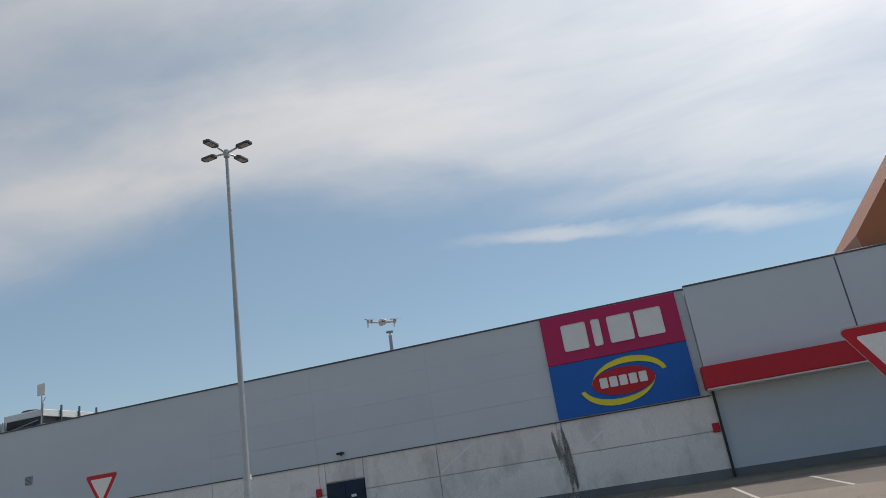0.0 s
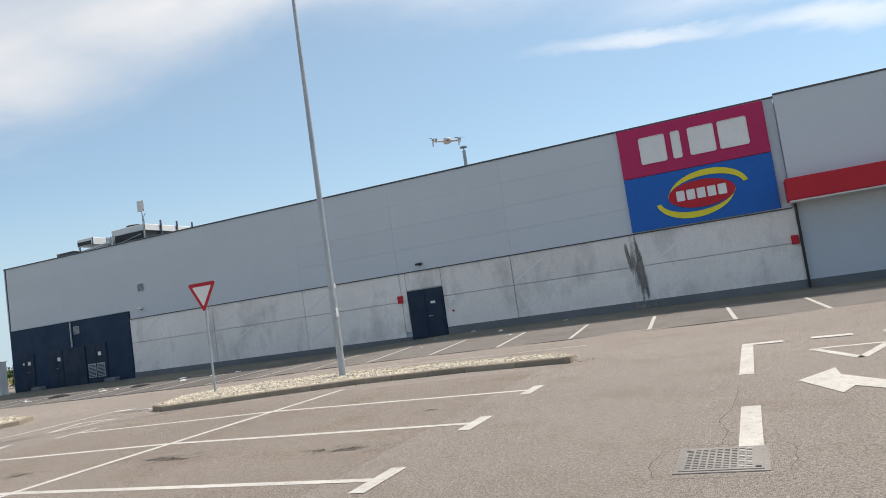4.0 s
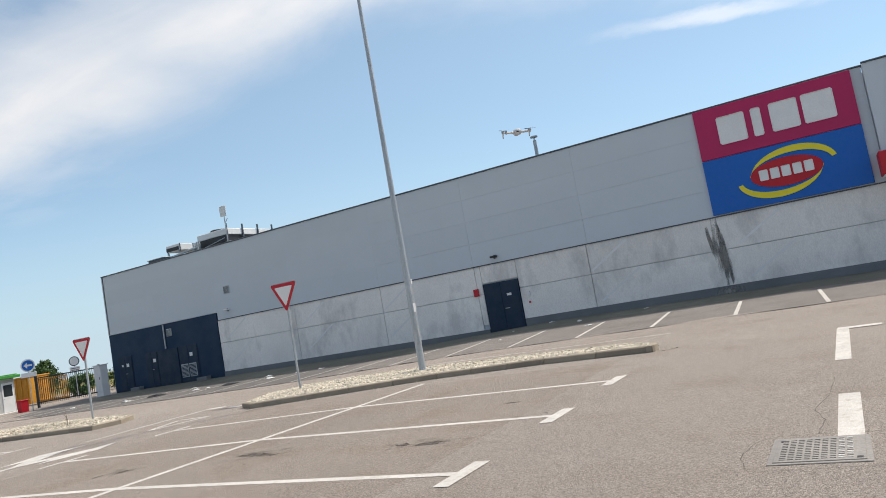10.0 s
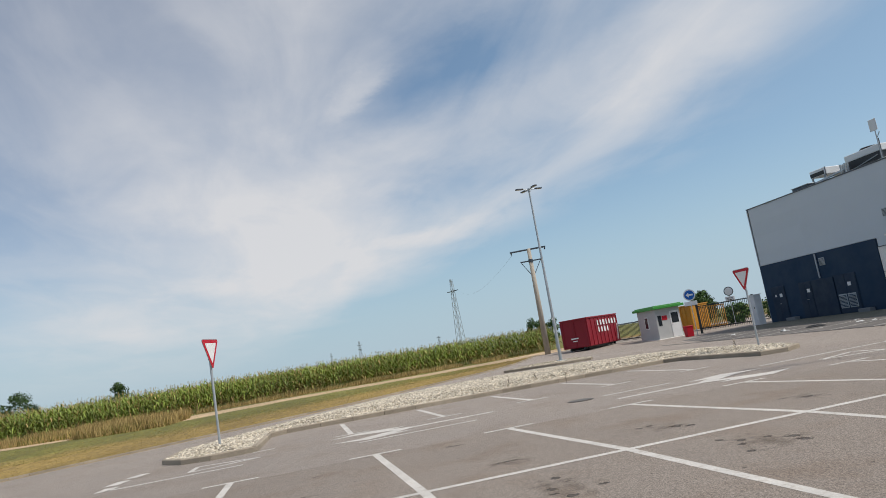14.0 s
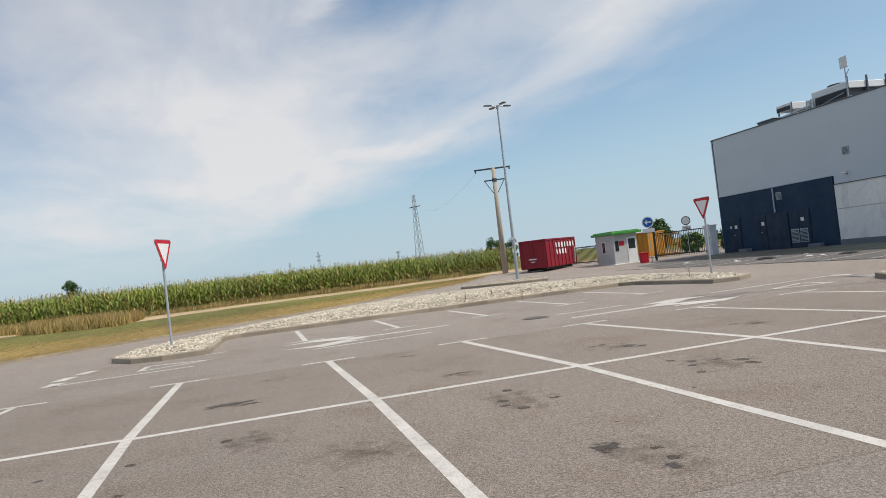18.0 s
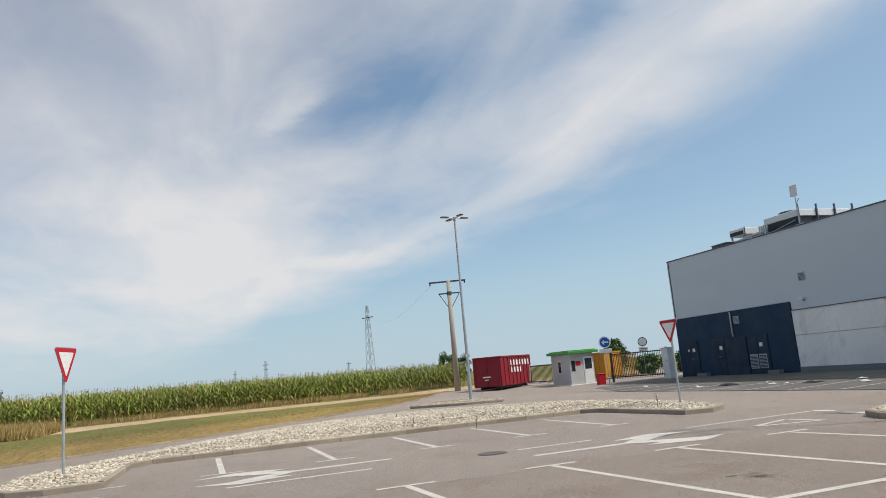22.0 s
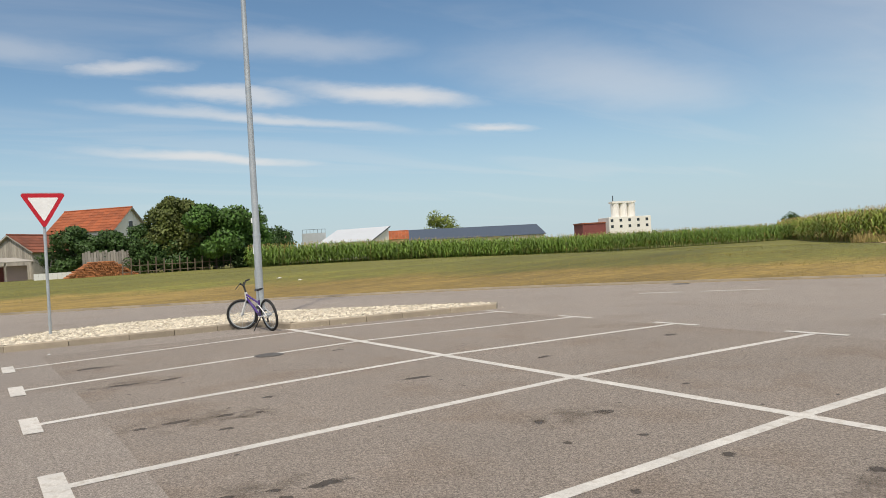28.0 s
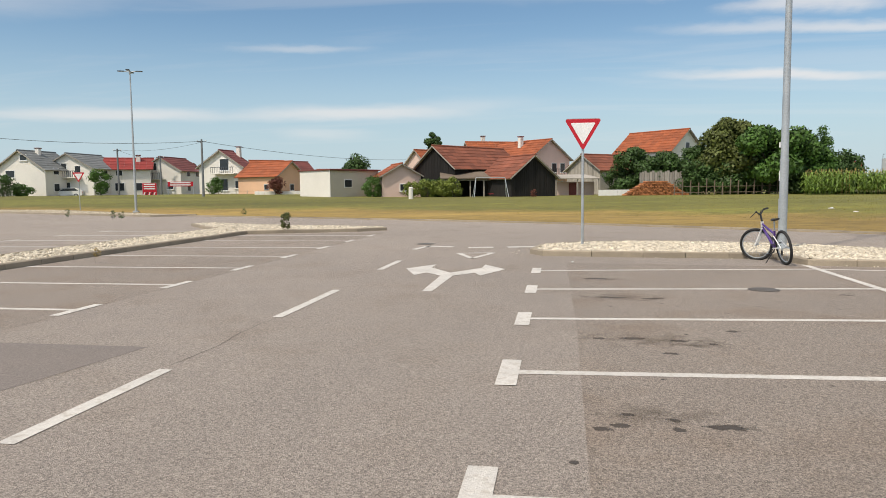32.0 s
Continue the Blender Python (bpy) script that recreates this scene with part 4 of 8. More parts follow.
# pebbles that have rolled off the islands
for thing, poly, n, seed in ((isl_n, NORTH, 260, 31), (isl_s, SOUTH, 240, 32), (isl_w, WEST, 500, 33), (isl_e, EAST, 300, 34)):
    cxm, cym = sum(p[0] for p in poly) / len(poly), sum(p[1] for p in poly) / len(poly)
    ring = [(x + (x - cxm) / max(0.1, math.hypot(x - cxm, y - cym)) * 0.45, y + (y - cym) / max(0.1, math.hypot(x - cxm, y - cym)) * 0.45) for x, y in poly]
    stones("loose_pebbles", ring, n * 3, 0.016, lambda px, py: np.full(len(px), 0.004), thing, seed)

# kerb along the grass
kerb = tagged(new("kerb"), "low concrete kerb between road and grass", "kerb", kind="structure")
edge_pts = [p for p in EDGE if p.x < 60]
for a, b in zip(edge_pts, edge_pts[1:]):
    d = b - a
    m = max(1, round(d.length / 1.25))
    for j in range(m):
        p, q = a + d * (j / m), a + d * ((j + 1) / m)
        nrm = Vector((d.y, -d.x)).normalized() * 0.14
        bm = bmesh.new()
        z0, z1 = gz(p.x, p.y), gz(q.x, q.y)
        g = d.normalized() * 0.006
        vs = [bm.verts.new((*(u), z)) for u, z in ((p + g, z0 - 0.1), (q - g, z1 - 0.1), (q - g - nrm, z1 - 0.1), (p + g - nrm, z0 - 0.1), (p + g, z0 + 0.07), (q - g, z1 + 0.07), (q - g - nrm, z1 + 0.07), (p + g - nrm, z0 + 0.07))]
        for f in ((0, 1, 5, 4), (1, 2, 6, 5), (2, 3, 7, 6), (3, 0, 4, 7), (4, 5, 6, 7)):
            bm.faces.new([vs[i] for i in f])
        bmesh.ops.recalc_face_normals(bm, faces=bm.faces[:])
        part("kerb_stone", bm, KERB, kerb)

# ---- store building ----
WY, ROOF, GB, EAVE_X0, EAVE_X1 = 32.3, 8.0, 3.43, -43.95, 60.0
store = group_at("store_building", pose(0, 0, 0), "long flat-roofed store clad in grey metal over pale concrete panels", "building")
part("core", box(EAVE_X0 + 0.15, EAVE_X1, WY + 0.12, WY + 44, -0.3, ROOF - 0.25), PANEL, store)
part("roof", box(EAVE_X0 + 0.15, EAVE_X1, WY + 0.3, WY + 44, ROOF - 0.25, ROOF - 0.2), TRIM, store)


def clad(x0, x1, z0, z1, y0, y1, material, name, g=0.012, bevel=0.012):
    return part(name, box(x0 + g, x1 - g, y0, y1, z0 + g, z1 - g, bevel), material, store)


# grey cladding: bays about six metres wide with four shallow courses
SEAMS = [EAVE_X0, -39.0, -33.3, -27.1, -20.95, -15.13, -9.1, -3.35, 2.95]
for k in range(len(SEAMS) - 1):
    z0 = GB if SEAMS[k] >= -33.4 else 3.92
    n = 4
    for j in range(n):
        clad(SEAMS[k], SEAMS[k + 1], z0 + (ROOF - z0) * j / n, z0 + (ROOF - z0) * (j + 1) / n, WY, WY + 0.12, PANEL, "grey_panel", g=(0.0015 if j else 0.003) if SEAMS[k] > -21 else 0.0006, bevel=0.003 if SEAMS[k] > -21 else 0.001)
# pale concrete: two courses under the cladding, ribbed joints
CSEAM = [-33.4, -27.1, -20.95, -15.13, -9.2, -3.4, 3.05]
for k in range(len(CSEAM) - 1):
    for z0, z1 in ((0.45 if CSEAM[k] > -15.2 else 0.2, 1.98), (1.98, GB - 0.03)):
        if CSEAM[k] == -15.13 and z0 < 1:
            clad(-12.85, CSEAM[k + 1], z0, z1, WY + 0.02, WY + 0.13, CONC, "concrete_panel")
            clad(CSEAM[k], -14.8, z0, z1, WY + 0.02, WY + 0.13, CONC, "concrete_panel")
        elif CSEAM[k] == -15.13:
            clad(-12.85, CSEAM[k + 1], z0, z1, WY + 0.02, WY + 0.13, CONC, "concrete_panel")
            clad(CSEAM[k], -14.8, z0, z1, WY + 0.02, WY + 0.13, CONC, "concrete_panel")
            clad(-14.8, -12.85, 2.5, z1, WY + 0.02, WY + 0.13, CONC, "concrete_panel")
        else:
            clad(CSEAM[k], CSEAM[k + 1], z0, z1, WY + 0.02, WY + 0.13, CONC, "concrete_panel")
part("plinth", box(-33.4, -14.82, WY + 0.0, WY + 0.14, -0.4, 0.22), PLINTH, store)
part("plinth", box(-12.83, 3.05, WY + 0.0, WY + 0.14, -0.3, 0.47), PLINTH, store)
part("drip_trim", box(-33.4, 2.95, WY - 0.03, WY + 0.02, GB - 0.05, GB + 0.0, 0.01), TRIM, store)
part("roof_trim", box(EAVE_X0 - 0.03, EAVE_X1, WY - 0.05, WY + 0.3, ROOF, ROOF + 0.07, 0.015), TRIM, store)
part("side_wall", box(EAVE_X0 - 0.02, EAVE_X0 + 0.14, WY, WY + 44, -0.3, ROOF), PANEL, store)
part("corner_trim", box(EAVE_X0 - 0.03, EAVE_X0 + 0.06, WY - 0.03, WY + 0.05, 3.9, ROOF, 0.01), PANEL, store)
# pale scratch-like diagonal ribs in the concrete
for k in range(1, len(CSEAM)):
    x = CSEAM[k]
    for xa, za, ln in ((x - 5.7, 2.15, 1.75), (x - 5.5, 0.7, 1.95)):
        if -15.3 < xa < -12.6:
            continue
        zt = za + ln * 0.62
        part("diagonal_rib", prism([(xa - 0.03, za + 0.035), (xa + 0.03, za - 0.035), (xa + ln + 0.03, zt - 0.035), (xa + ln - 0.03, zt + 0.035)], WY + 0.014, WY + 0.022, "xz"), WHITE, store)
# navy service part
part("navy_wall", box(EAVE_X0, -33.42, WY - 0.01, WY + 0.12, -0.4, 3.9, 0.01), NAVY, store)
for x0, x1, z1 in ((-43.3, -41.85, 2.3), (-40.45, -39.25, 2.25), (-37.2, -35.45, 2.3)):
    d = part("service_door", box(x0, x1, WY - 0.05, WY - 0.012, -0.08, z1, 0.015), NAVYDOOR, store)
    part("door_leaf", box(x0 + 0.05, (x0 + x1) / 2 - 0.01, WY - 0.075, WY - 0.052, -0.05, z1 - 0.06, 0.01), NAVYDOOR, d)
    part("door_leaf", box((x0 + x1) / 2 + 0.01, x1 - 0.05, WY - 0.075, WY - 0.052, -0.05, z1 - 0.06, 0.01), NAVYDOOR, d)
    part("door_handle", box((x0 + x1) / 2 + 0.04, (x0 + x1) / 2 + 0.2, WY - 0.12, WY - 0.08, 1.08, 1.11, 0.008), GALV, d)
    part("notice", box((x0 + x1) / 2 + 0.15, (x0 + x1) / 2 + 0.42, WY - 0.082, WY - 0.077, 1.55, 1.78), WHITE, d)
part("notice", box(-42.9, -42.75, WY - 0.082, WY - 0.077, 1.6, 1.75), WHITE, store)
for x in (-36.75, -36.0):
    v = part("louvre_vent", box(x - 0.33, x + 0.33, WY - 0.1, WY - 0.078, 0.25, 1.1, 0.01), GALV, store)
    for j in range(9):
        part("slat", box(x - 0.28, x + 0.28, WY - 0.115, WY - 0.1, 0.31 + j * 0.083, 0.355 + j * 0.083), NAVYDOOR, v)
part("recess_wall", box(-39.2, -37.25, WY - 0.09, WY - 0.012, -0.3, 2.25, 0.02), NAVYDOOR, store)
for x, z, s in ((-37.85, 3.3, 0.24), (-32.2, 5.2, 0.23)):
    v = part("wall_vent", box(x - s, x + s, WY - 0.06, WY - 0.002, z - s, z + s, 0.01), GALV, store)
    for j in range(6):
        part("slat", box(x - s * 0.85, x + s * 0.85, WY - 0.075, WY - 0.06, z - s * 0.85 + j * s * 0.29, z - s * 0.7 + j * s * 0.29), TRIM, v)
part("vent_pipe", tube((-38.3, WY - 0.08, 2.3), (-38.3, WY - 0.08, 3.85), 0.05), GALV, store)
for x0, x1 in ((-41.8, -40.5), (-35.4, -33.45)):
    part("concrete_step", box(x0, x0 + 0.9, WY - 0.5, WY - 0.1, -0.35, 0.12, 0.02), PLINTH, store)
for x, z in ((-32.3, 3.95), (-13.85, 3.72)):
    l = part("wall_lamp", box(x - 0.16, x + 0.16, WY - 0.28, WY - 0.05, z - 0.05, z + 0.05, 0.02), WHITE if x < -20 else BLACK, store)
    part("bracket", box(x - 0.03, x + 0.03, WY - 0.1, WY + 0.0, z - 0.1, z + 0.08), TRIM, l)
# emergency door
dr = part("emergency_door", box(-14.78, -12.87, WY - 0.02, WY + 0.1, 0.05, 2.46, 0.01), NAVYDOOR, store, "navy double emergency door")
part("door_leaf", box(-14.7, -13.84, WY - 0.045, WY - 0.022, 0.09, 2.4, 0.01), NAVYDOOR, dr)
part("door_leaf", box(-13.81, -12.95, WY - 0.045, WY - 0.022, 0.09, 2.4, 0.01), NAVYDOOR, dr)
part("door_handle", box(-13.74, -13.5, WY - 0.1, WY - 0.05, 1.1, 1.14, 0.01), GALV, dr)
part("notice", box(-13.55, -13.3, WY - 0.052, WY - 0.047, 1.72, 1.84), WHITE, dr)
for x in (-15.18, 2.85):
    part("alarm_box", box(x - 0.14, x + 0.14, WY - 0.1, WY - 0.0, 1.93, 2.3, 0.02), SIGNRED, store)
part("call_point", box(-12.5, -12.33, WY - 0.07, WY + 0.0, 1.55, 1.75, 0.02), WHITE, store)
part("tap", tube((-12.42, WY - 0.06, 1.22), (-12.42, WY + 0.0, 1.22), 0.05), SIGNRED, store)
# facade boards: two panels with plain shapes in place of brand marks
bd = part("facade_board", box(-3.43, 2.56, WY - 0.12, WY - 0.002, 5.82, 7.98, 0.01), MAGENTA, store, "magenta facade board with pale block shapes")
for x0, x1 in ((-2.55, -1.45), (-1.2, -0.82), (-0.5, 0.55), (0.7, 1.85)):
    part("letter_block", box(x0, x1, WY - 0.15, WY - 0.122, 6.32, 7.5, 0.06), WHITE, bd)
bd = part("facade_board", box(-3.43, 2.56, WY - 0.12, WY - 0.002, 3.47, 5.80, 0.01), BLUEBOARD, store, "blue facade board with red oval and yellow arcs")


def ellipse(cx, cz, rx, rz, tilt, n=40, a0=0, a1=360):
    c, s = math.cos(tilt), math.sin(tilt)
    out = []
    for k in range(n):
        a = radians(a0 + (a1 - a0) * k / (n - 1 if a1 - a0 < 360 else n))
        u, v = rx * math.cos(a), rz * math.sin(a)
        out.append((cx + u * c - v * s, cz + u * s + v * c))
    return out


part("oval", prism(ellipse(-0.35, 4.66, 1.35, 0.58, 0.0), WY - 0.15, WY - 0.122, "xz"), SIGNRED, bd)
for a0, a1, ox in ((8, 172, 0.28), (188, 352, -0.28)):
    outer = ellipse(-0.35 + ox, 4.66, 1.62, 0.98, 0.05, 30, a0, a1)
    inner = ellipse(-0.35 + ox * 0.6, 4.66, 1.55, 0.72, 0.05, 30, a1, a0)
    part("arc", prism(outer + inner, WY - 0.146, WY - 0.122, "xz"), YELLOW, bd)
for k in range(5):
    part("letter_block", box(-1.36 + k * 0.42, -1.02 + k * 0.42, WY - 0.17, WY - 0.152, 4.46, 4.9, 0.03), WHITE, bd)
# recessed shop front under a projecting grey block with a red edge
part("projecting_block", box(2.97, 30, WY - 0.5, WY + 0.12, 4.5, ROOF, 0.01), PANEL, store)
part("block_trim", box(2.95, 30, WY - 0.54, WY - 0.4, ROOF, ROOF + 0.07, 0.01), TRIM, store)
part("block_seam", box(8.97, 9.03, WY - 0.506, WY - 0.49, 4.55, ROOF - 0.05), TRIM, store)
can = part("canopy", box(2.8, 30, WY - 1.25, WY + 0.1, 3.62, 4.5, 0.02), SIGNRED, store, "red canopy edge")
part("canopy_soffit", box(2.86, 30, WY - 1.2, WY + 0.1, 3.56, 3.615), WHITE, can)
for x in (4.2, 7.9, 11.6):
    part("downlight", tube((x, WY - 0.7, 3.53), (x, WY - 0.7, 3.558), 0.09, seg=16), WHITE, can)
part("shop_wall", box(3.08, 30, WY + 0.14, WY + 0.25, 0.45, 3.56), mat("shop_wall_grey", (0.25, 0.25, 0.225), 0.8, vary=0.12), store)
part("plinth", box(3.08, 30, WY + 0.1, WY + 0.25, -0.3, 0.45), PLINTH, store)
part("downpipe", tube((3.08, WY - 0.06, 0.1), (3.08, WY - 0.06, 3.56), 0.055), BLACK, store)
# dark run-off streak below the boards, a bleached board edge beside the block
STREAK = mat("run_off_stain", (0.29, 0.285, 0.27), 0.95, vary=0.4, scale=3, fine=30, stretch=(1, 1, 0.3))
feather(STREAK, 0.30, 0.62, 7.0, True, 0.72)
part("run_off_stain", prism([(-3.80, 3.38), (-3.32, 3.38), (-3.18, 1.9), (-3.02, 0.47), (-3.72, 0.47), (-3.75, 1.6)], WY + 0.014, WY + 0.018, "xz"), STREAK, store)
part("run_off_stain", prism([(-3.95, 3.0), (-3.80, 3.1), (-3.66, 1.9), (-3.78, 1.75)], WY + 0.0135, WY + 0.0175, "xz"), STREAK, store)
part("run_off_stain", prism([(-3.6, 3.3), (-3.34, 3.3), (-3.1, 0.5), (-3.5, 0.5)], WY + 0.0125, WY + 0.0165, "xz"), STREAK, store)
part("run_off_stain", prism([(-3.9, 0.46), (-2.8, 0.46), (-2.7, 0.02), (-4.0, 0.02)], WY - 0.006, WY - 0.002, "xz"), STREAK, store)
# mossy asphalt along the foot of the wall, coloured darker for the store's shade
MOSS_SHADE = mat("mossy_shade_asphalt", (0.115, 0.118, 0.092), 0.9, vary=0.35, scale=1.2, fine=60, bump=0.6, stain=(0.155, 0.148, 0.125))
YARD = mat("dark_yard_asphalt", (0.135, 0.124, 0.115), 0.9, vary=0.25, scale=0.9, fine=120, bump=0.6, stain=(0.175, 0.158, 0.142), grain=0.3)
WALLBAY = mat("grey_bay_asphalt", (0.20, 0.178, 0.162), 0.9, vary=0.18, scale=0.9, fine=120, bump=0.6, stain=(0.165, 0.147, 0.132), grain=0.35)
drape("bay_asphalt", [(-19, 22.72), (20, 22.72), (20, 27.3), (-19, 27.3)], 0.012, WALLBAY, stains, "greyer asphalt of the bays along the store")
drape("bay_asphalt", [(-19, 27.31), (20, 27.31), (20, 28.6), (-19, 28.6)], 0.012, WALLBAY, stains)
drape("service_asphalt", [(-37.5, 22.9), (-30, 22.72), (-19.01, 22.72), (-19.01, 27.3), (-45, 27.3), (-44, 25.2)], 0.012, YARD, stains, "dark asphalt of the service yard")
drape("service_asphalt", [(-45, 27.31), (-19.01, 27.31), (-19.01, 28.6), (-46.5, 28.6)], 0.012, YARD, stains)
drape("service_asphalt", [(-46.5, 28.61), (-43.2, 28.61), (-43.2, 31.9), (-46, 31.2)], 0.012, YARD, stains)
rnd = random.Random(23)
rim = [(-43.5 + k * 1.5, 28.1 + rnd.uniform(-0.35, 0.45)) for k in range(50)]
drape("mossy_strip", rim + [(30.0, 32.25), (-43.5, 32.25)], 0.022, MOSS_SHADE, stains, "mossy asphalt with the store's shade put into its dark colour")

# rooftop plant
c = group_at("roof_condenser", pose(-39.2, 37.0, -0.2), "long rooftop condenser with fans on a steel frame", "air conditioner")
part("casing", box(0, 3.0, 0, 6.4, 9.78, 10.22, 0.03), WHITE, c)
part("coil", box(0.06, 2.9, -0.012, 6.3, 9.3, 9.77), BLACK, c)
for k in range(4):
    y = 0.85 + k * 1.55
    part("fan_cowl", tube((1.5, y, 10.222), (1.5, y, 10.36), 0.72, 0.66, 24), BLACK, c)
    part("post", box(3.002, 3.09, y - 0.9, y - 0.8, 9.3, 10.55), TRIM, c)
    part("fan_guard", tube((1.5, y, 10.362), (1.5, y, 10.385), 0.66, 0.6, 24), TRIM, c)
for x in (0.12, 2.85):
    for y in (0.25, 3.2, 6.1):
        part("leg", prism([(x - 0.1, 7.8), (x + 0.1, 7.8), (x + 0.1, 8.95), (x + 0.2, 9.3), (x - 0.42, 9.3), (x - 0.1, 8.9)], y - 0.06, y + 0.06, "xz"), WHITE, c)
part("end_rail", tube((0.1, -0.05, 9.1), (2.8, -0.05, 9.55), 0.035, seg=8), GALV, c)
u = group_at("roof_unit", pose(-42.6, 37.0, 0), "small white rooftop cooling unit on a frame", "air conditioner")
part("casing", box(0, 1.45, 0, 3.6, 9.42, 9.92, 0.03), WHITE, u)
part("grille", box(0.05, 1.4, -0.012, -0.002, 9.45, 9.72), BLACK, u)
part("side_seam", box(1.452, 1.47, 0.04, 0.12, 9.3, 9.95), TRIM, u)
for x in (0.1, 1.3):
    for y in (0.1, 3.4):
        part("leg", box(x - 0.05, x + 0.05, y - 0.05, y + 0.05, 7.8, 9.42), GALV, u)
u = group_at("roof_unit", pose(-43.5, 36.0, 0), "low dark rooftop cooling unit", "air conditioner")
part("casing", box(0, 1.7, 0, 1.1, 7.8, 8.98, 0.03), TRIM, u)
part("grille", box(0.1, 1.6, -0.03, -0.002, 8.2, 8.85), BLACK, u)
part("lid", box(-0.05, 1.75, -0.05, 1.15, 8.982, 9.04, 0.015), GALV, u)
for n, y in enumerate((36.4, 36.6)):
    part_pipe = group_at("roof_pipe", pose(0, 0, 0), "insulated pipe running over the roof units", "pipe")
    part("pipe", tube((-42.8, y, 8.75 + n * 0.12), (-38.6, y, 9.1 + n * 0.12), 0.05), GALV, part_pipe)
    for x in (-39.0, -38.6):
        part("pipe_support", box(x - 0.05, x + 0.05, y - 0.05, y + 0.05, 7.8, 9.5), GALV, part_pipe)
tk = group_at("roof_duct", pose(-38.4, 35.8, 0), "pale low ventilation duct on the roof", "duct")
part("duct", box(0, 2.6, 0, 0.7, 8.05, 8.62, 0.04), GALV, tk)
for x in (0.2, 2.3):
    part("duct_foot", box(x, x + 0.1, 0.1, 0.6, 7.8, 8.05), GALV, tk)
an = group_at("panel_antenna", pose(-36.0, 36.8, -0.2), "flat white panel antenna on a thin mast", "antenna")
part("mast", tube((0, 0, 7.8), (0, 0, 11.2), 0.035), GALV, an)
part("panel", box(-0.3, 0.3, -0.1, -0.04, 11.0, 11.75, 0.02), WHITE, an)
part("hook", tube((0.04, 0, 10.55), (0.3, 0, 10.85), 0.025, seg=6), GALV, an)
fl = group_at("roof_flue", pose(-11.4, 34.3, 0), "short steel flue with a cap", "chimney")
part("flue_pipe", tube((0, 0, 7.8), (0, 0, 9.25), 0.09), GALV, fl)
part("flue_cap", tube((0, 0, 9.4), (0, 0, 9.46), 0.2), GALV, fl)
part("cap_stay", box(-0.01, 0.01, -0.09, 0.09, 9.2, 9.42), GALV, fl)
vt = group_at("roof_vent", pose(-26.5, 36, 0), "low mushroom roof vent", "vent")
part("vent_stack", tube((0, 0, 7.8), (0, 0, 8.45), 0.25), GALV, vt)
part("vent_hood", tube((0, 0, 8.45), (0, 0, 8.65), 0.42, 0.2), WHITE, vt)
# terracotta gable of the entrance hall behind the parapet
gh = group_at("entrance_gable", pose(0.8, 0, 0), "terracotta-clad slanting portal rising behind the store roof", "building")
part("portal_frame", prism([(9.7, 8.1), (10.5, 8.07), (14.8, 13.1), (26, 13.1), (26, 14.3), (14.2, 14.3), (9.6, 8.9)], 33.0, 40, "xz"), ORANGECLAD, gh)
part("gable_wall", prism([(10.55, 7.9), (26, 7.9), (26, 13.05), (14.85, 13.05)], 34.2, 39.5, "xz"), PANEL, gh)
for k in range(6):
    part("louvre", box(11.8 + k * 0.1, 13.5, 34.12, 34.19, 8.3 + k * 0.16, 8.38 + k * 0.16), WHITE, gh)


# ---- litter and wear ----
def scrap(x, y, size, material, label, seed, lift=0.01, tall=0.5):
    """A crumpled scrap: a small folded sheet with thickness."""
    rnd = random.Random(seed)
    bm = bmesh.new()
    n = 4
    a = rnd.uniform(0, 3.14)
    c, s_ = math.cos(a), math.sin(a)
    top, low_ = [], []
    for i in range(n):
        for j in range(n):
            u, v = (i / (n - 1) - 0.5) * size + rnd.uniform(-0.12, 0.12) * size, (j / (n - 1) - 0.5) * size * 0.6 + rnd.uniform(-0.1, 0.1) * size
            h = rnd.uniform(0.0, tall) * size * (1 if 0 < i < n - 1 and 0 < j < n - 1 else 0.35)
            top.append(bm.verts.new((u * c - v * s_, u * s_ + v * c, h + 0.008)))
            low_.append(bm.verts.new((u * c - v * s_, u * s_ + v * c, max(0.0, h - 0.004))))
    for i in range(n - 1):
        for j in range(n - 1):
            q = (i * n + j, (i + 1) * n + j, (i + 1) * n + j + 1, i * n + j + 1)
            bm.faces.new([top[k] for k in q])
            bm.faces.new([low_[k] for k in q[::-1]])
    ob = part("litter", bm, material)
    ob.location = (x, y, gz(x, y) + lift)
    return tagged(ob, label, "litter", "scraps on the ground")


PAPER = mat("waste_paper", (0.68, 0.68, 0.66), 0.8, vary=0.15)
for n, (x, y, s_) in enumerate(((-23.89, 26.16, 0.9), (-21.95, 27.69, 0.5), (-32.54, 24.63, 0.8), (-28.70, 25.80, 0.6), (-11.28, 31.65, 0.45), (-9.24, 29.56, 0.5), (-7.92, 26.71, 0.5), (-12.45, 29.80, 0.2), (-6.75, 31.27, 0.35), (-11.43, 26.14, 0.25), (-28.00, 26.02, 0.4), (-23.29, 27.35, 0.35), (-30.52, 27.31, 0.5), (-25.30, 27.65, 0.8), (-38.50, 25.48, 0.5), (-16.19, -36.68, 0.5), (-16.30, -33.94, 0.5), (-3.05, -13.28, 0.12), (-16.09, -2.99, 0.06))):
    scrap(x, y, s_ * 0.62, PAPER, "crumpled white paper or plastic scrap on the ground", n, 0.03 if y < -20 else 0.01, 0.2)
for n, (x, y, s_) in enumerate(((-26.52, 26.18, 1.3), (-31.23, 25.40, 1.4))):
    scrap(x, y, s_ * 0.6, BLACK, "dark crumpled plastic sheet lying by the store wall", 50 + n, 0.01, 0.14)
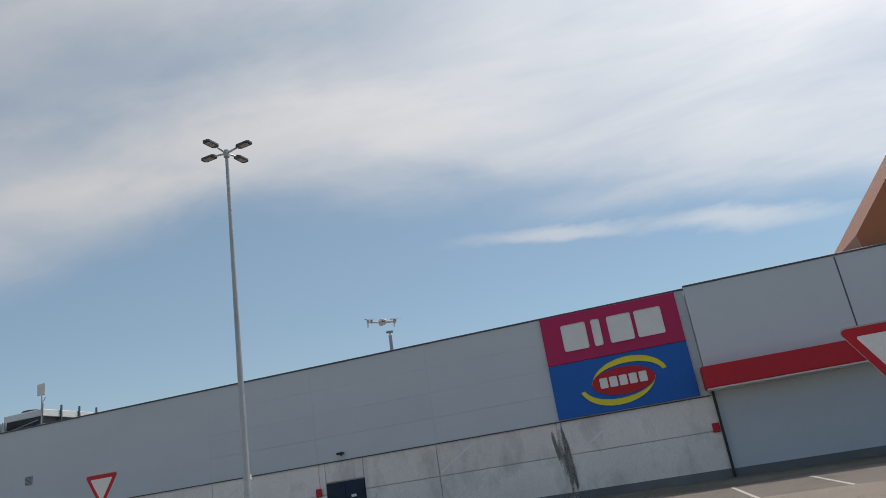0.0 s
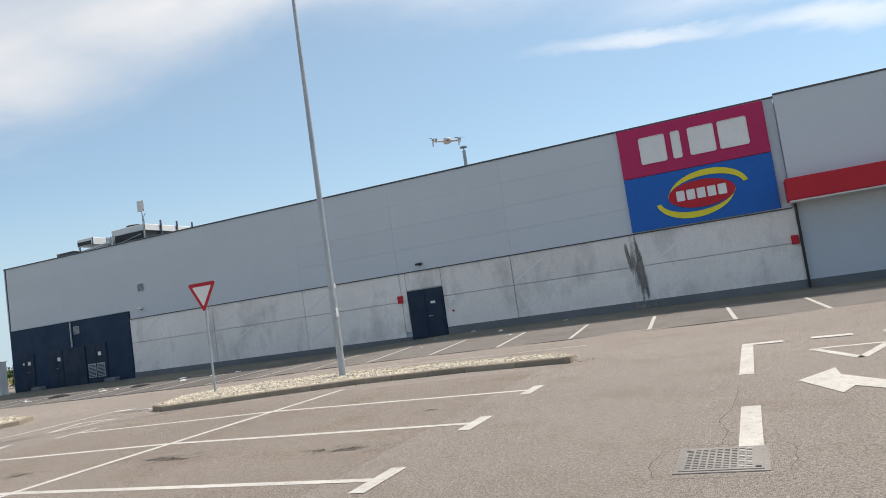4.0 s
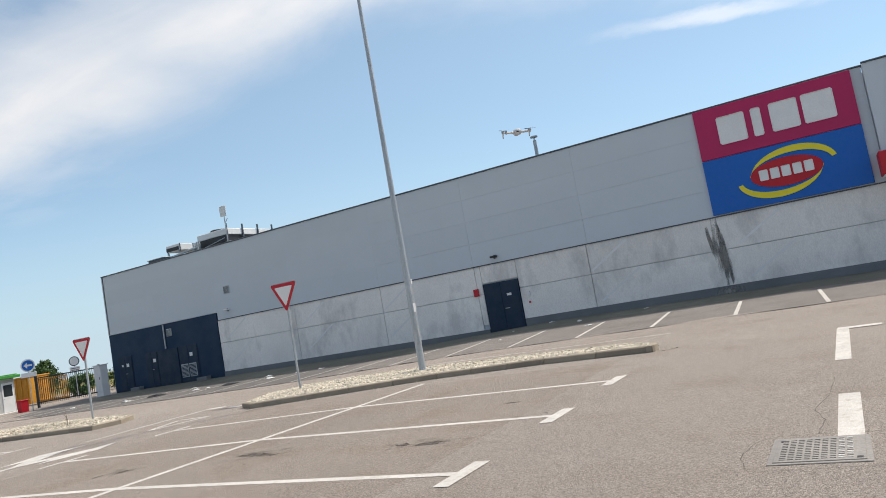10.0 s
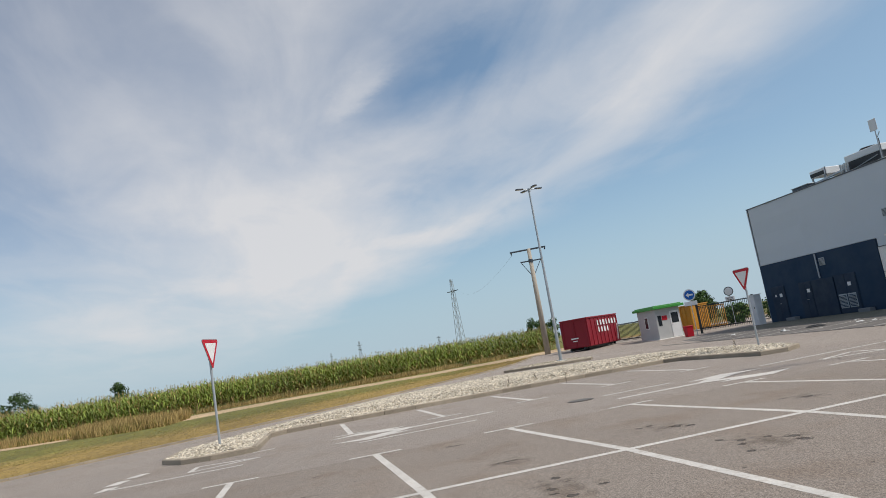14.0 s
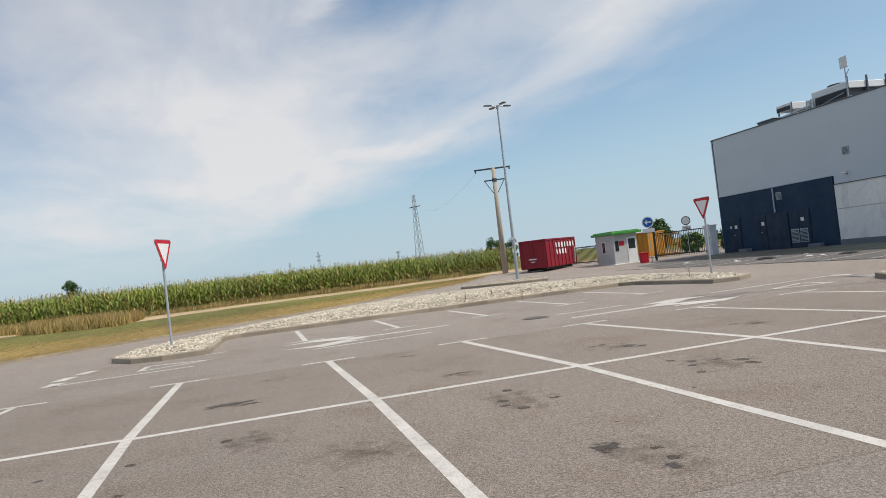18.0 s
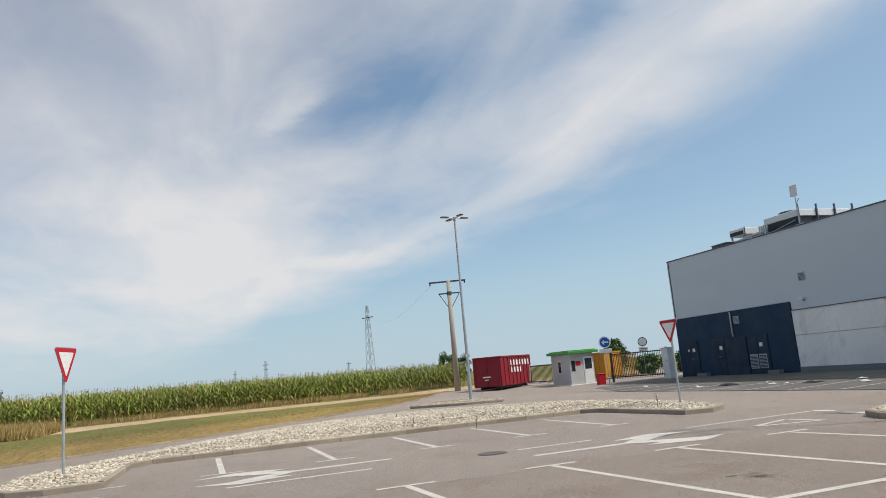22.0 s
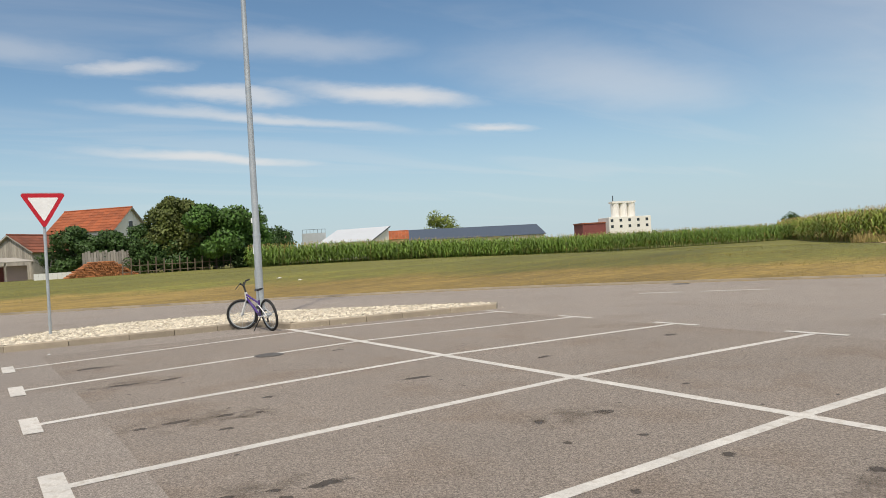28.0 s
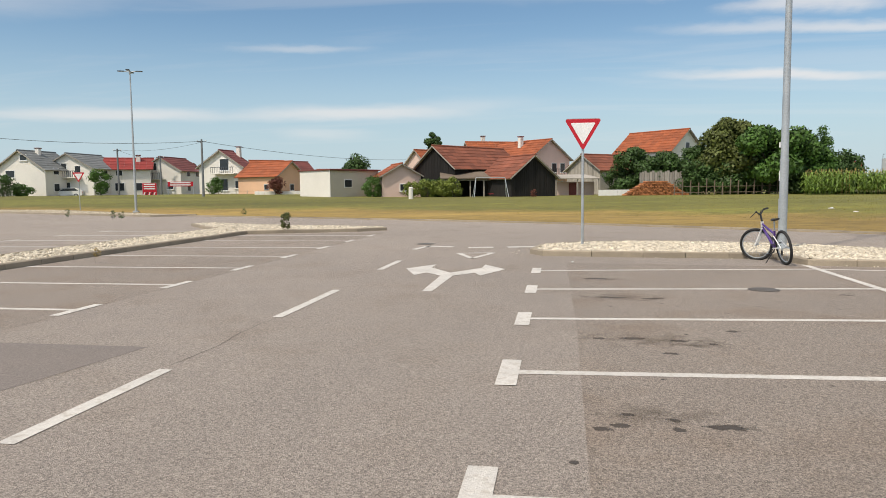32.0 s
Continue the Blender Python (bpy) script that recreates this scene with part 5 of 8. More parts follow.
for n, (x, y, s_) in enumerate(((-8.15, 25.47, 1.1), (-5.95, 25.99, 1.2), (-3.60, 25.98, 1.0))):
    blot(x, y, s_ * 0.7, s_ * 0.2, 0.1, 700 + n, OIL, 0.004)
# rough tarred joint where the bays meet the strip along the store
tar = tagged(new("tar_joint"), "rough dark tarred joint along the store strip", "tar joint", kind="structure")
rnd = random.Random(17)
for k in range(44):
    x = -41 + k * 1.0
    y = 27.75 + rnd.uniform(-0.03, 0.03)
    drape("tar_line", [(x, y - rnd.uniform(0.02, 0.06)), (x + 1.0, y - rnd.uniform(0.02, 0.06)), (x + 1.0, y + rnd.uniform(0.02, 0.06)), (x, y + rnd.uniform(0.02, 0.06))], 0.026 + 0.0004 * (k % 2), PLINTH, tar, cut=0)


def crack(pts, w, seed):
    rnd = random.Random(seed)
    P_ = smooth_line(pts, 5)
    lft, rgt = [], []
    for k, p in enumerate(P_):
        q = P_[min(k + 1, len(P_) - 1)] - P_[max(k - 1, 0)]
        nrm = Vector((-q.y, q.x)).normalized() * w * rnd.uniform(0.3, 1.0)
        o = Vector((rnd.uniform(-1, 1), rnd.uniform(-1, 1))) * 0.012
        lft.append((p + nrm + o)[:2])
        rgt.append((p - nrm + o)[:2])
    drape("crack", lft + rgt[::-1], 0.0035, CRACK_SHADE, stains, cut=0)


# the shade inside each crack is drawn as a flat dark colour
CRACK_SHADE = mat("crack_shadow", (0.12, 0.105, 0.09), 0.95, vary=0.3)
crack([(0.12, 5.5), (0.06, 5.9), (0.14, 6.35), (0.4, 6.48), (0.8, 6.46), (1.08, 6.42), (1.12, 6.0), (1.06, 5.6)], 0.005, 1)
crack([(0.56, 6.5), (0.6, 7.0), (0.52, 7.5), (0.62, 8.2), (0.66, 9.2)], 0.006, 2)
crack([(0.63, -6.4), (0.66, -5.6), (0.60, -4.9), (0.64, -4.1)], 0.005, 4)
crack([(0.1, 5.5), (0.5, 5.47), (1.0, 5.5)], 0.005, 3)


# ---- traffic signs ----
def tri_outline(w, r):
    """A triangle on its tip with rounded corners, tip at z = 0."""
    h = w * 0.866
    pts = []
    for (cx, cz), mid in (((-w / 2 + r * 1.732, h - r), 150), ((0, 2 * r), 270), ((w / 2 - r * 1.732, h - r), 30)):
        for k in range(5):
            a = radians(mid - 60 + 30 * k)
            pts.append((cx + r * math.cos(a), cz + r * math.sin(a)))
    return pts


def give_way(x, y, face, tip, base_h=0.1, w=0.95, lean=0.0, label="red and white triangular give way sign on a galvanised post"):
    s = group_at("give_way_sign", pose(x, y, gz(x, y) + base_h, lean, 0, face), label, "traffic sign", "give way signs")
    tip -= base_h
    h = w * 0.866
    part("post", tube((0, 0.045, -0.12), (0, 0.045, tip + h - 0.08), 0.032, seg=12), GALV, s, smooth=False)
    part("post_cap", tube((0, 0.045, tip + h - 0.08), (0, 0.045, tip + h - 0.06), 0.036, seg=12), BLACK, s)
    pl = part("plate", prism([(a, b + tip) for a, b in tri_outline(w, 0.05)], -0.008, 0.008, "xz"), SIGNBACK, s)
    part("red_border", prism([(a, b + tip) for a, b in tri_outline(w - 0.02, 0.045)], -0.014, -0.009, "xz"), SIGNRED, pl)
    iw = w * 0.66
    part("white_field", prism([(a, b + tip + (h - iw * 0.866) * 0.60) for a, b in tri_outline(iw, 0.02)], -0.019, -0.0145, "xz"), WHITE, pl)
    for z in (tip + h * 0.35, tip + h * 0.8):
        part("clamp", box(-0.05, 0.05, 0.0085, 0.085, z - 0.02, z + 0.02, 0.005), GALV, s)
    return s


give_way(-12.43, 15.18, 2, 2.25)
give_way(-19.80, 14.0, 4, 1.9, w=0.86)
give_way(-19.12, -2.55, 160, 2.12)
give_way(-3.36, -16.6, 180, 2.45, w=0.93)
GWX, GWY, GWT = 3.32, 8.47, 1.59
give_way(GWX, GWY, 0, GWT, base_h=0.0)
give_way(35.9, -51.6, 200, 2.3, label="small far give way sign on a post")


def lamp_post(x, y, h, turn, label, base_h=0.1):
    s = group_at("lamp_post", pose(x, y, gz(x, y) + base_h, 0, 0, turn), label, "street lamp", "car park lamp posts")
    bm = bmesh.new()
    part("base_plate", box(-0.2, 0.2, -0.2, 0.2, -0.12, 0.03, 0.01), GALV, s)
    for a in (-1, 1):
        for b in (-1, 1):
            part("bolt", tube((a * 0.15, b * 0.15, 0.03), (a * 0.15, b * 0.15, 0.07), 0.018, seg=6), GALV, s)
    add_tube(bm, (0, 0, 0.03), (0, 0, 2.0), 0.092, 0.090, 20, caps=False)
    add_tube(bm, (0, 0, 2.0), (0, 0, h), 0.084, 0.045, 20, caps=False)
    part("pole", bm, GALV, s, smooth=True)
    part("collar", tube((0, 0, 1.97), (0, 0, 2.03), 0.097, seg=20), GALV, s)
    part("hatch", box(-0.05, 0.05, -0.099, -0.08, 0.7, 1.15, 0.01), GALV, s)
    part("sticker", box(-0.045, 0.045, -0.096, -0.08, 1.55, 1.78), WHITE, s)
    part("sticker", box(0.03, 0.08, -0.086, -0.06, 2.3, 2.42), WHITE, s)
    part("hub", tube((0, 0, h - 0.12), (0, 0, h + 0.08), 0.085, seg=12), GALV, s)
    for k in range(4):
        q = Matrix.Rotation(math.pi / 2 * k, 4, "Z")
        bm = tube((0.06, 0, h), (0.42, 0, h + 0.05), 0.028, seg=8)
        bm.transform(q)
        part("arm", bm, GALV, s)
        bm = prism([(0.38, -0.06), (0.45, -0.12), (0.80, -0.12), (0.86, -0.07), (0.86, 0.07), (0.80, 0.12), (0.45, 0.12), (0.38, 0.06)], h + 0.03, h + 0.08)
        bm.transform(q)
        head = part("lamp_head", bm, TRIM, s)
        bm = box(0.5, 0.78, -0.08, 0.08, h + 0.018, h + 0.029)
        bm.transform(q)
        part("lens", bm, mat("lamp_lens", (0.30, 0.30, 0.29), 0.2, vary=0.05) if "lamp_lens" not in bpy.data.materials else bpy.data.materials["lamp_lens"], head)
    return s


LAMPA = lamp_post(-9.04, 16.16, 11.2, 82, "tall galvanised car park lamp with four heads")
lamp_post(-37.5, 13.95, 9.9, 10, "galvanised four-headed lamp post beside a red container")
lamp_post(-7.8, -15.6, 11.0, 40, "tall galvanised lamp post with a bicycle against it")
lamp_post(27.95, -46.9, 10.1, 20, "far galvanised lamp post on a gravel island")

# ---- bicycle ----
def torus(r, t, seg=32, sub=8):
    bm = bmesh.new()
    rings = []
    for k in range(seg):
        a = 2 * math.pi * k / seg
        rings.append([bm.verts.new(((r + t * math.cos(b)) * math.cos(a), t * math.sin(b), (r + t * math.cos(b)) * math.sin(a))) for b in (2 * math.pi * j / sub for j in range(sub))])
    for k in range(seg):
        A, B = rings[k], rings[(k + 1) % seg]
        for j in range(sub):
            bm.faces.new((A[j], A[(j + 1) % sub], B[(j + 1) % sub], B[j]))
    bmesh.ops.recalc_face_normals(bm, faces=bm.faces[:])
    return bm


bike = group_at("bicycle", pose(-7.08, -13.58, 0.0, 9, 0, 97), "purple and white mountain bike leaning on the lamp post, stand down", "bicycle")
WR = 0.345
for x, name in ((-0.56, "front_wheel"), (0.54, "rear_wheel")):
    bm = torus(WR - 0.028, 0.028)
    bm.transform(Matrix.Translation((x, 0, WR)))
    w = part(name, bm, RUBBER, bike, "black knobbly tyre", smooth=True)
    bm = torus(WR - 0.062, 0.011, 32, 6)
    bm.transform(Matrix.Translation((x, 0, WR)))
    part("rim", bm, GALV, w)
    part("hub", tube((x, -0.05, WR), (x, 0.05, WR), 0.022, seg=8), GALV, w)
    bm = bmesh.new()
    for k in range(18):
        a = 2 * math.pi * k / 18
        add_tube(bm, (x, 0.02 if k % 2 else -0.02, WR), (x + (WR - 0.065) * math.cos(a), 0, WR + (WR - 0.065) * math.sin(a)), 0.0022, seg=4, caps=False)
    part("spokes", bm, GALV, w)
FORKC, BBC, SEATC = (-0.36, 0, 0.74), (0.10, 0, 0.30), (0.22, 0, 0.76)
for n, a, b, r, m in (("down_tube", (-0.37, 0, 0.70), BBC, 0.026, PURPLE), ("top_tube", (-0.36, 0, 0.77), (0.19, 0, 0.58), 0.022, PURPLE), ("seat_tube", BBC, (0.20, 0, 0.66), 0.021, PURPLE), ("head_tube", (-0.385, 0, 0.66), (-0.355, 0, 0.82), 0.03, WHITE),
                      ("seat_post", (0.20, 0, 0.64), (0.245, 0, 0.86), 0.014, GALV), ("stem", (-0.355, 0, 0.82), (-0.40, 0, 0.98), 0.02, BLACK), ("shock", (0.05, 0, 0.50), (0.22, 0, 0.46), 0.03, BLACK)):
    part(n, tube(a, b, r, seg=10), m, bike)
for s in (-1, 1):
    part("fork_leg", tube((-0.56, 0.055 * s, WR), (-0.385, 0.055 * s, 0.68), 0.018, seg=8), WHITE, bike)
    part("chain_stay", tube((0.54, 0.06 * s, WR), (0.10, 0.035 * s, 0.30), 0.012, seg=8), WHITE, bike)
    part("seat_stay", tube((0.54, 0.06 * s, WR), (0.20, 0.03 * s, 0.55), 0.010, seg=8), WHITE, bike)
    part("grip", tube((-0.40, 0.19 * s, 1.045), (-0.35, 0.32 * s, 1.05), 0.02, seg=8), BLACK, bike)
    part("pedal", box(0.05 + 0.1 * s, 0.13 + 0.1 * s, 0.07 * s - 0.03 + 0.03 * s, 0.07 * s + 0.03 + 0.03 * s, 0.28 + 0.11 * s, 0.30 + 0.11 * s, 0.004), BLACK, bike)
    part("crank", tube((0.10, 0.05 * s, 0.30), (0.10 + 0.1 * s, 0.055 * s, 0.29 + 0.11 * s), 0.011, seg=6), BLACK, bike)
    part("brake_lever", tube((-0.43, 0.15 * s, 1.03), (-0.50, 0.26 * s, 0.95), 0.01, seg=6), BLACK, bike)
part("fork_crown", box(-0.41, -0.36, -0.075, 0.075, 0.66, 0.69, 0.008), WHITE, bike)
bm = tube((-0.40, -0.07, 0.98), (-0.40, 0.07, 0.98), 0.016, seg=8)
for s in (-1, 1):
    add_tube(bm, (-0.40, 0.065 * s, 0.98), (-0.40, 0.20 * s, 1.045), 0.014, seg=8)
part("handlebar", bm, BLACK, bike)
bm = bmesh.new()
for x, w, z in ((0.12, 0.02, 0.87), (0.2, 0.035, 0.885), (0.3, 0.065, 0.88), (0.36, 0.07, 0.895)):
    vs = [bm.verts.new((x, w * math.cos(a), z + 0.022 * math.sin(a))) for a in (2 * math.pi * k / 10 for k in range(10))]
rings = [list(bm.verts)[k * 10:(k + 1) * 10] for k in range(4)]
for A, B in zip(rings, rings[1:]):
    for j in range(10):
        bm.faces.new((A[j], A[(j + 1) % 10], B[(j + 1) % 10], B[j]))
bm.faces.new(rings[0])
bm.faces.new(rings[-1])
bmesh.ops.recalc_face_normals(bm, faces=bm.faces[:])
part("saddle", bm, BLACK, bike, smooth=True)
bm = torus(0.085, 0.008, 24, 6)
bm.transform(Matrix.Translation((0.10, -0.045, 0.30)))
part("chain_ring", bm, BLACK, bike)
bm = torus(0.045, 0.008, 18, 6)
bm.transform(Matrix.Translation((0.54, -0.045, WR)))
part("cassette", bm, GALV, bike)
part("derailleur", box(0.52, 0.56, -0.07, -0.04, 0.2, 0.3, 0.008), BLACK, bike)
part("chain", tube((0.10, -0.045, 0.385), (0.54, -0.045, 0.39), 0.006, seg=6), BLACK, bike)
part("chain", tube((0.10, -0.045, 0.215), (0.53, -0.045, 0.22), 0.006, seg=6), BLACK, bike)
for o in bike.children:
    if o.name.split(".")[0] in ("front_wheel", "fork_leg", "handlebar", "grip", "brake_lever", "fork_crown"):
        o.matrix_basis = Matrix.Translation((-0.40, 0, 0)) @ Matrix.Rotation(radians(48), 4, "Z") @ Matrix.Translation((0.40, 0, 0))
part("kickstand", tube((0.22, -0.05, 0.30), (0.16, -0.24, 0.03), 0.009, seg=6), BLACK, bike)

# ---- red roll-off container ----
def local(x, y, yaw, z=0.0):
    return pose(x, y, z, 0, 0, yaw)


ct = group_at("roll_off_container", local(-55.9, 21.3, -48.7), "dark red steel waste container with white shapes on its side", "container")
# local x runs along the container away from the near corner, y across
L_, W_, H_ = 6.0, 2.4, 2.55
part("body", box(-L_, 0, 0, W_, 0.22, H_, 0.03), REDSTEEL, ct)
for y in (0.5, 1.75):
    part("skid", box(-L_ + 0.1, -0.1, y, y + 0.14, 0.02, 0.22), BLACK, ct)
for x in (-0.4, -L_ + 0.4):
    for y in (0.35, 1.95):
        bm = tube((x, y, 0.09), (x, y + 0.16, 0.09), 0.09, seg=12)
        part("roller", bm, BLACK, ct)
for k in range(9):
    x = -L_ + 0.05 + k * (L_ - 0.1) / 8
    for y0, y1 in ((-0.05, 0.0), (W_, W_ + 0.05)):
        part("side_rib", box(x - 0.045, x + 0.045, y0, y1, 0.24, H_ - 0.1, 0.01), REDSTEEL, ct)
for y0, y1 in ((-0.06, 0.06), (W_ - 0.06, W_ + 0.06)):
    part("top_rail", box(-L_ - 0.02, 0.02, y0, y1, H_ - 0.08, H_ + 0.04, 0.015), REDSTEEL, ct)
part("top_rail", box(-0.06, 0.06, 0.07, W_ - 0.07, H_ - 0.08, H_ + 0.04, 0.015), REDSTEEL, ct)
for y in (0.12, W_ / 2, W_ - 0.12):
    part("end_rib", box(0.0, 0.05, y - 0.05, y + 0.05, 0.24, H_ - 0.09, 0.01), REDSTEEL, ct)
part("label_bars", box(0.052, 0.058, 0.8, 1.5, 0.95, 1.05), WHITE, ct)
part("label_bars", box(0.052, 0.058, 0.95, 1.35, 0.75, 0.82), WHITE, ct)
for z, n, x0 in ((2.02, 7, -5.45), (1.45, 4, -3.75)):
    for k in range(n):
        x, w2 = x0 + k * 0.58, 0.11 + 0.03 * ((k * 5) % 3)
        bm = prism([(x - w2, z - 0.2), (x - w2 * 0.3, z - 0.24), (x + w2 * 0.9, z - 0.2), (x + w2, z + 0.1), (x + w2 * 0.3, z + 0.24), (x - w2, z + 0.16)], W_ + 0.052, W_ + 0.06, "xz")
        part("white_shape", bm, WHITE, ct)
for k in range(2):
    part("white_stripe", prism([(-5.62 + k * 0.14, 0.35), (-5.56 + k * 0.14, 0.35), (-5.86 + k * 0.14, 1.7), (-5.92 + k * 0.14, 1.7)], W_ + 0.052, W_ + 0.06, "xz"), WHITE, ct)

# ---- gate house, gate, fence ----
k = group_at("gate_kiosk", pose(-50.6, 27.15, -0.2), "small grey gatehouse with green roof fascia and window", "kiosk")
part("wall", box(-3.0, 0, 0, 2.1, 0.1, 2.42, 0.02), KIOSKGREY, k)
part("floor_slab", box(-3.1, 0.1, -0.1, 2.2, -0.1, 0.1, 0.02), CONC, k)
part("roof_fascia", box(-3.25, 0.35, -0.25, 2.4, 2.42, 2.62, 0.02), GREENFASCIA, k)
part("roof_top", box(-3.1, 0.2, -0.1, 2.25, 2.62, 2.7, 0.02), GREENFASCIA, k)
w = part("window", box(-1.9, -1.3, -0.03, -0.002, 0.95, 1.95, 0.01), WHITE, k)
part("pane", box(-1.82, -1.38, -0.036, -0.031, 1.03, 1.87), GLASS, w)
d = part("door", box(0.002, 0.035, 1.2, 2.0, 0.12, 2.15, 0.01), WHITE, k)
part("pane", box(0.036, 0.042, 1.3, 1.9, 1.2, 2.0), GLASS, d)
part("door_handle", box(0.036, 0.08, 1.26, 1.3, 1.02, 1.06), GALV, d)
part("notice", box(0.002, 0.02, 0.5, 0.95, 1.5, 1.85, 0.01), SIGNRED, k)
part("window", box(0.002, 0.03, 0.15, 0.45, 1.1, 1.9, 0.01), GLASS, k)
rb = group_at("red_bin", pose(-47.6, 27.95, gz(-47.6, 27.95)), "red plastic crate bin beside the gatehouse", "bin")
part("tub", prism([(-0.2, 0.0), (0.2, 0.0), (0.25, 0.74), (-0.25, 0.74)], -0.25, 0.25, "xz"), SIGNRED, rb)
part("tub_rim", box(-0.28, 0.28, -0.28, 0.28, 0.72, 0.8, 0.02), SIGNRED, rb)
oc = group_at("orange_container", pose(-55.6, 32.3, 0, 0, 0, 20), "ochre steel container behind the gate", "container")
part("body", box(-1.6, 1.9, -1.1, 1.1, 0.1, 2.1, 0.03), ORANGE, oc)
for j in range(8):
    part("side_rib", box(-1.5 + j * 0.45, -1.38 + j * 0.45, -1.16, -1.1, 0.15, 2.05), ORANGE, oc)
part("top_rail", box(-1.65, 1.95, -1.17, 1.17, 2.1, 2.2, 0.02), ORANGE, oc)
og = group_at("orange_gate", pose(-53.0, 33.4, 0, 0, 0, 35), "open ochre barred gate leaf", "gate")
part("gate_frame", box(-1.2, 1.2, -0.04, 0.04, 0.12, 0.22), ORANGE, og)
part("gate_frame", box(-1.2, 1.2, -0.04, 0.04, 1.75, 1.85), ORANGE, og)
for j in range(15):
    part("bar", box(-1.18 + j * 0.166, -1.13 + j * 0.166, -0.02, 0.02, 0.0, 1.85), ORANGE, og)


def barred_fence(x0, y0, x1, y1, h, label):
    a, b = Vector((x0, y0, 0)), Vector((x1, y1, 0))
    L = (b - a).length
    s = group_at("gate_fence", Matrix.Translation(a) @ Matrix.Rotation(math.atan2((b - a).y, (b - a).x), 4, "Z"), label, "fence")
    for z in (0.18, h - 0.1):
        part("rail", box(0, L, -0.03, 0.03, z, z + 0.07), DARKMETAL, s)
    n = int(L / 0.135)
    shared = box(-0.014, 0.014, -0.014, 0.014, 0.06, h)
    first = part("bar", shared, DARKMETAL, s)
    first.location = (0.06, 0, 0)
    for j in range(1, n):
        o = new("bar", first.data)
        o.parent, o.location = s, (0.06 + j * L / n, 0, 0)
    for x in (0.0, L):
        part("post", box(x - 0.07, x + 0.07, -0.07, 0.07, -0.4, h + 0.15, 0.01), DARKMETAL, s)
    return s


barred_fence(-48.6, 29.6, -44.55, 31.6, 1.95, "dark green barred sliding gate, closed")
barred_fence(-60.5, 26.5, -55.0, 28.2, 1.6, "thin dark fence panel beside the gatehouse")
cb = group_at("meter_cabinet", pose(-44.55, 31.75, 0.15), "pale grey electrical cabinet at the building corner", "cabinet")
part("body", box(-0.38, 0.38, -0.3, 0.25, -0.5, 1.85, 0.02), WHITE, cb)
part("cabinet_door", box(-0.34, 0.34, -0.325, -0.302, 0.1, 1.8, 0.01), WHITE, cb)
part("latch", box(0.2, 0.25, -0.345, -0.326, 0.9, 1.05), BLACK, cb)
part("cap", box(-0.42, 0.42, -0.36, 0.3, 1.85, 1.9, 0.01), WHITE, cb)


def round_sign(x, y, zc, r, ring, field, label, mark):
    s = group_at("round_sign", pose(x, y, 0, 0, 0, 55), label, "traffic sign")
    part("post", tube((0, 0.05, -0.4), (0, 0.05, zc + r), 0.032, seg=10), GALV, s)
    pl = part("plate", tube((0, -0.01, zc), (0, 0.01, zc), r, seg=32), ring, s)
    part("field", tube((0, -0.016, zc), (0, -0.0105, zc), r * 0.82, seg=32), field, pl)
    mark(s, zc, r)
    return s


def arrow_mark(s, zc, r):
    part("arrow", prism([(-r * 0.6, zc), (-r * 0.1, zc + r * 0.45), (-r * 0.1, zc + r * 0.14), (r * 0.6, zc + r * 0.14), (r * 0.6, zc - r * 0.14), (-r * 0.1, zc - r * 0.14), (-r * 0.1, zc - r * 0.45)], -0.022, -0.017, "xz"), WHITE, s)
    part("sub_plate", box(-0.45, 0.45, -0.01, 0.01, zc - r - 0.35, zc - r - 0.05, 0.01), WHITE, s)


def plate_mark(s, zc, r):
    part("sub_plate", box(-0.35, 0.35, -0.01, 0.01, zc - r - 0.42, zc - r - 0.05, 0.01), WHITE, s)
    for k in range(2):
        part("text_bar", box(-0.25, 0.25, -0.015, -0.0105, zc - r - 0.2 - k * 0.12, zc - r - 0.16 - k * 0.12), BLACK, s)


round_sign(-46.6, 28.0, 2.8, 0.42, WHITE, BLUEBOARD, "blue round sign with white arrow above a small plate", arrow_mark)
round_sign(-50.2, 33.6, 2.7, 0.36, TRIM, WHITE, "round white sign with dark rim and plate", plate_mark)

# ---- power poles ----
pp = group_at("power_pole", pose(-61.2, 21.7, 0, 0, 0, 68), "thick pale utility pole with two cross arms and insulators", "utility pole")
part("pole", tube((0, 0, -0.2), (0, 0, 9.75), 0.27, 0.17, 14), WOODPOLE, pp, smooth=True)
part("cross_arm", box(-1.75, 1.55, -0.07, 0.07, 9.6, 9.74, 0.01), TRIM, pp)
part("cross_arm", box(-0.95, 0.95, -0.06, 0.06, 8.55, 8.66, 0.01), TRIM, pp)
for s in (-1, 1):
    part("brace", tube((s * 0.9, 0, 8.56), (s * 0.12, 0, 7.3), 0.03, seg=6), TRIM, pp)
for x in (-1.65, 0.0, 1.45):
    part("insulator", tube((x, 0, 9.42), (x, 0, 9.6), 0.06, seg=10), BLACK, pp)
part("clamp_band", tube((0, 0, 8.45), (0, 0, 8.75), 0.22, seg=14), TRIM, pp)


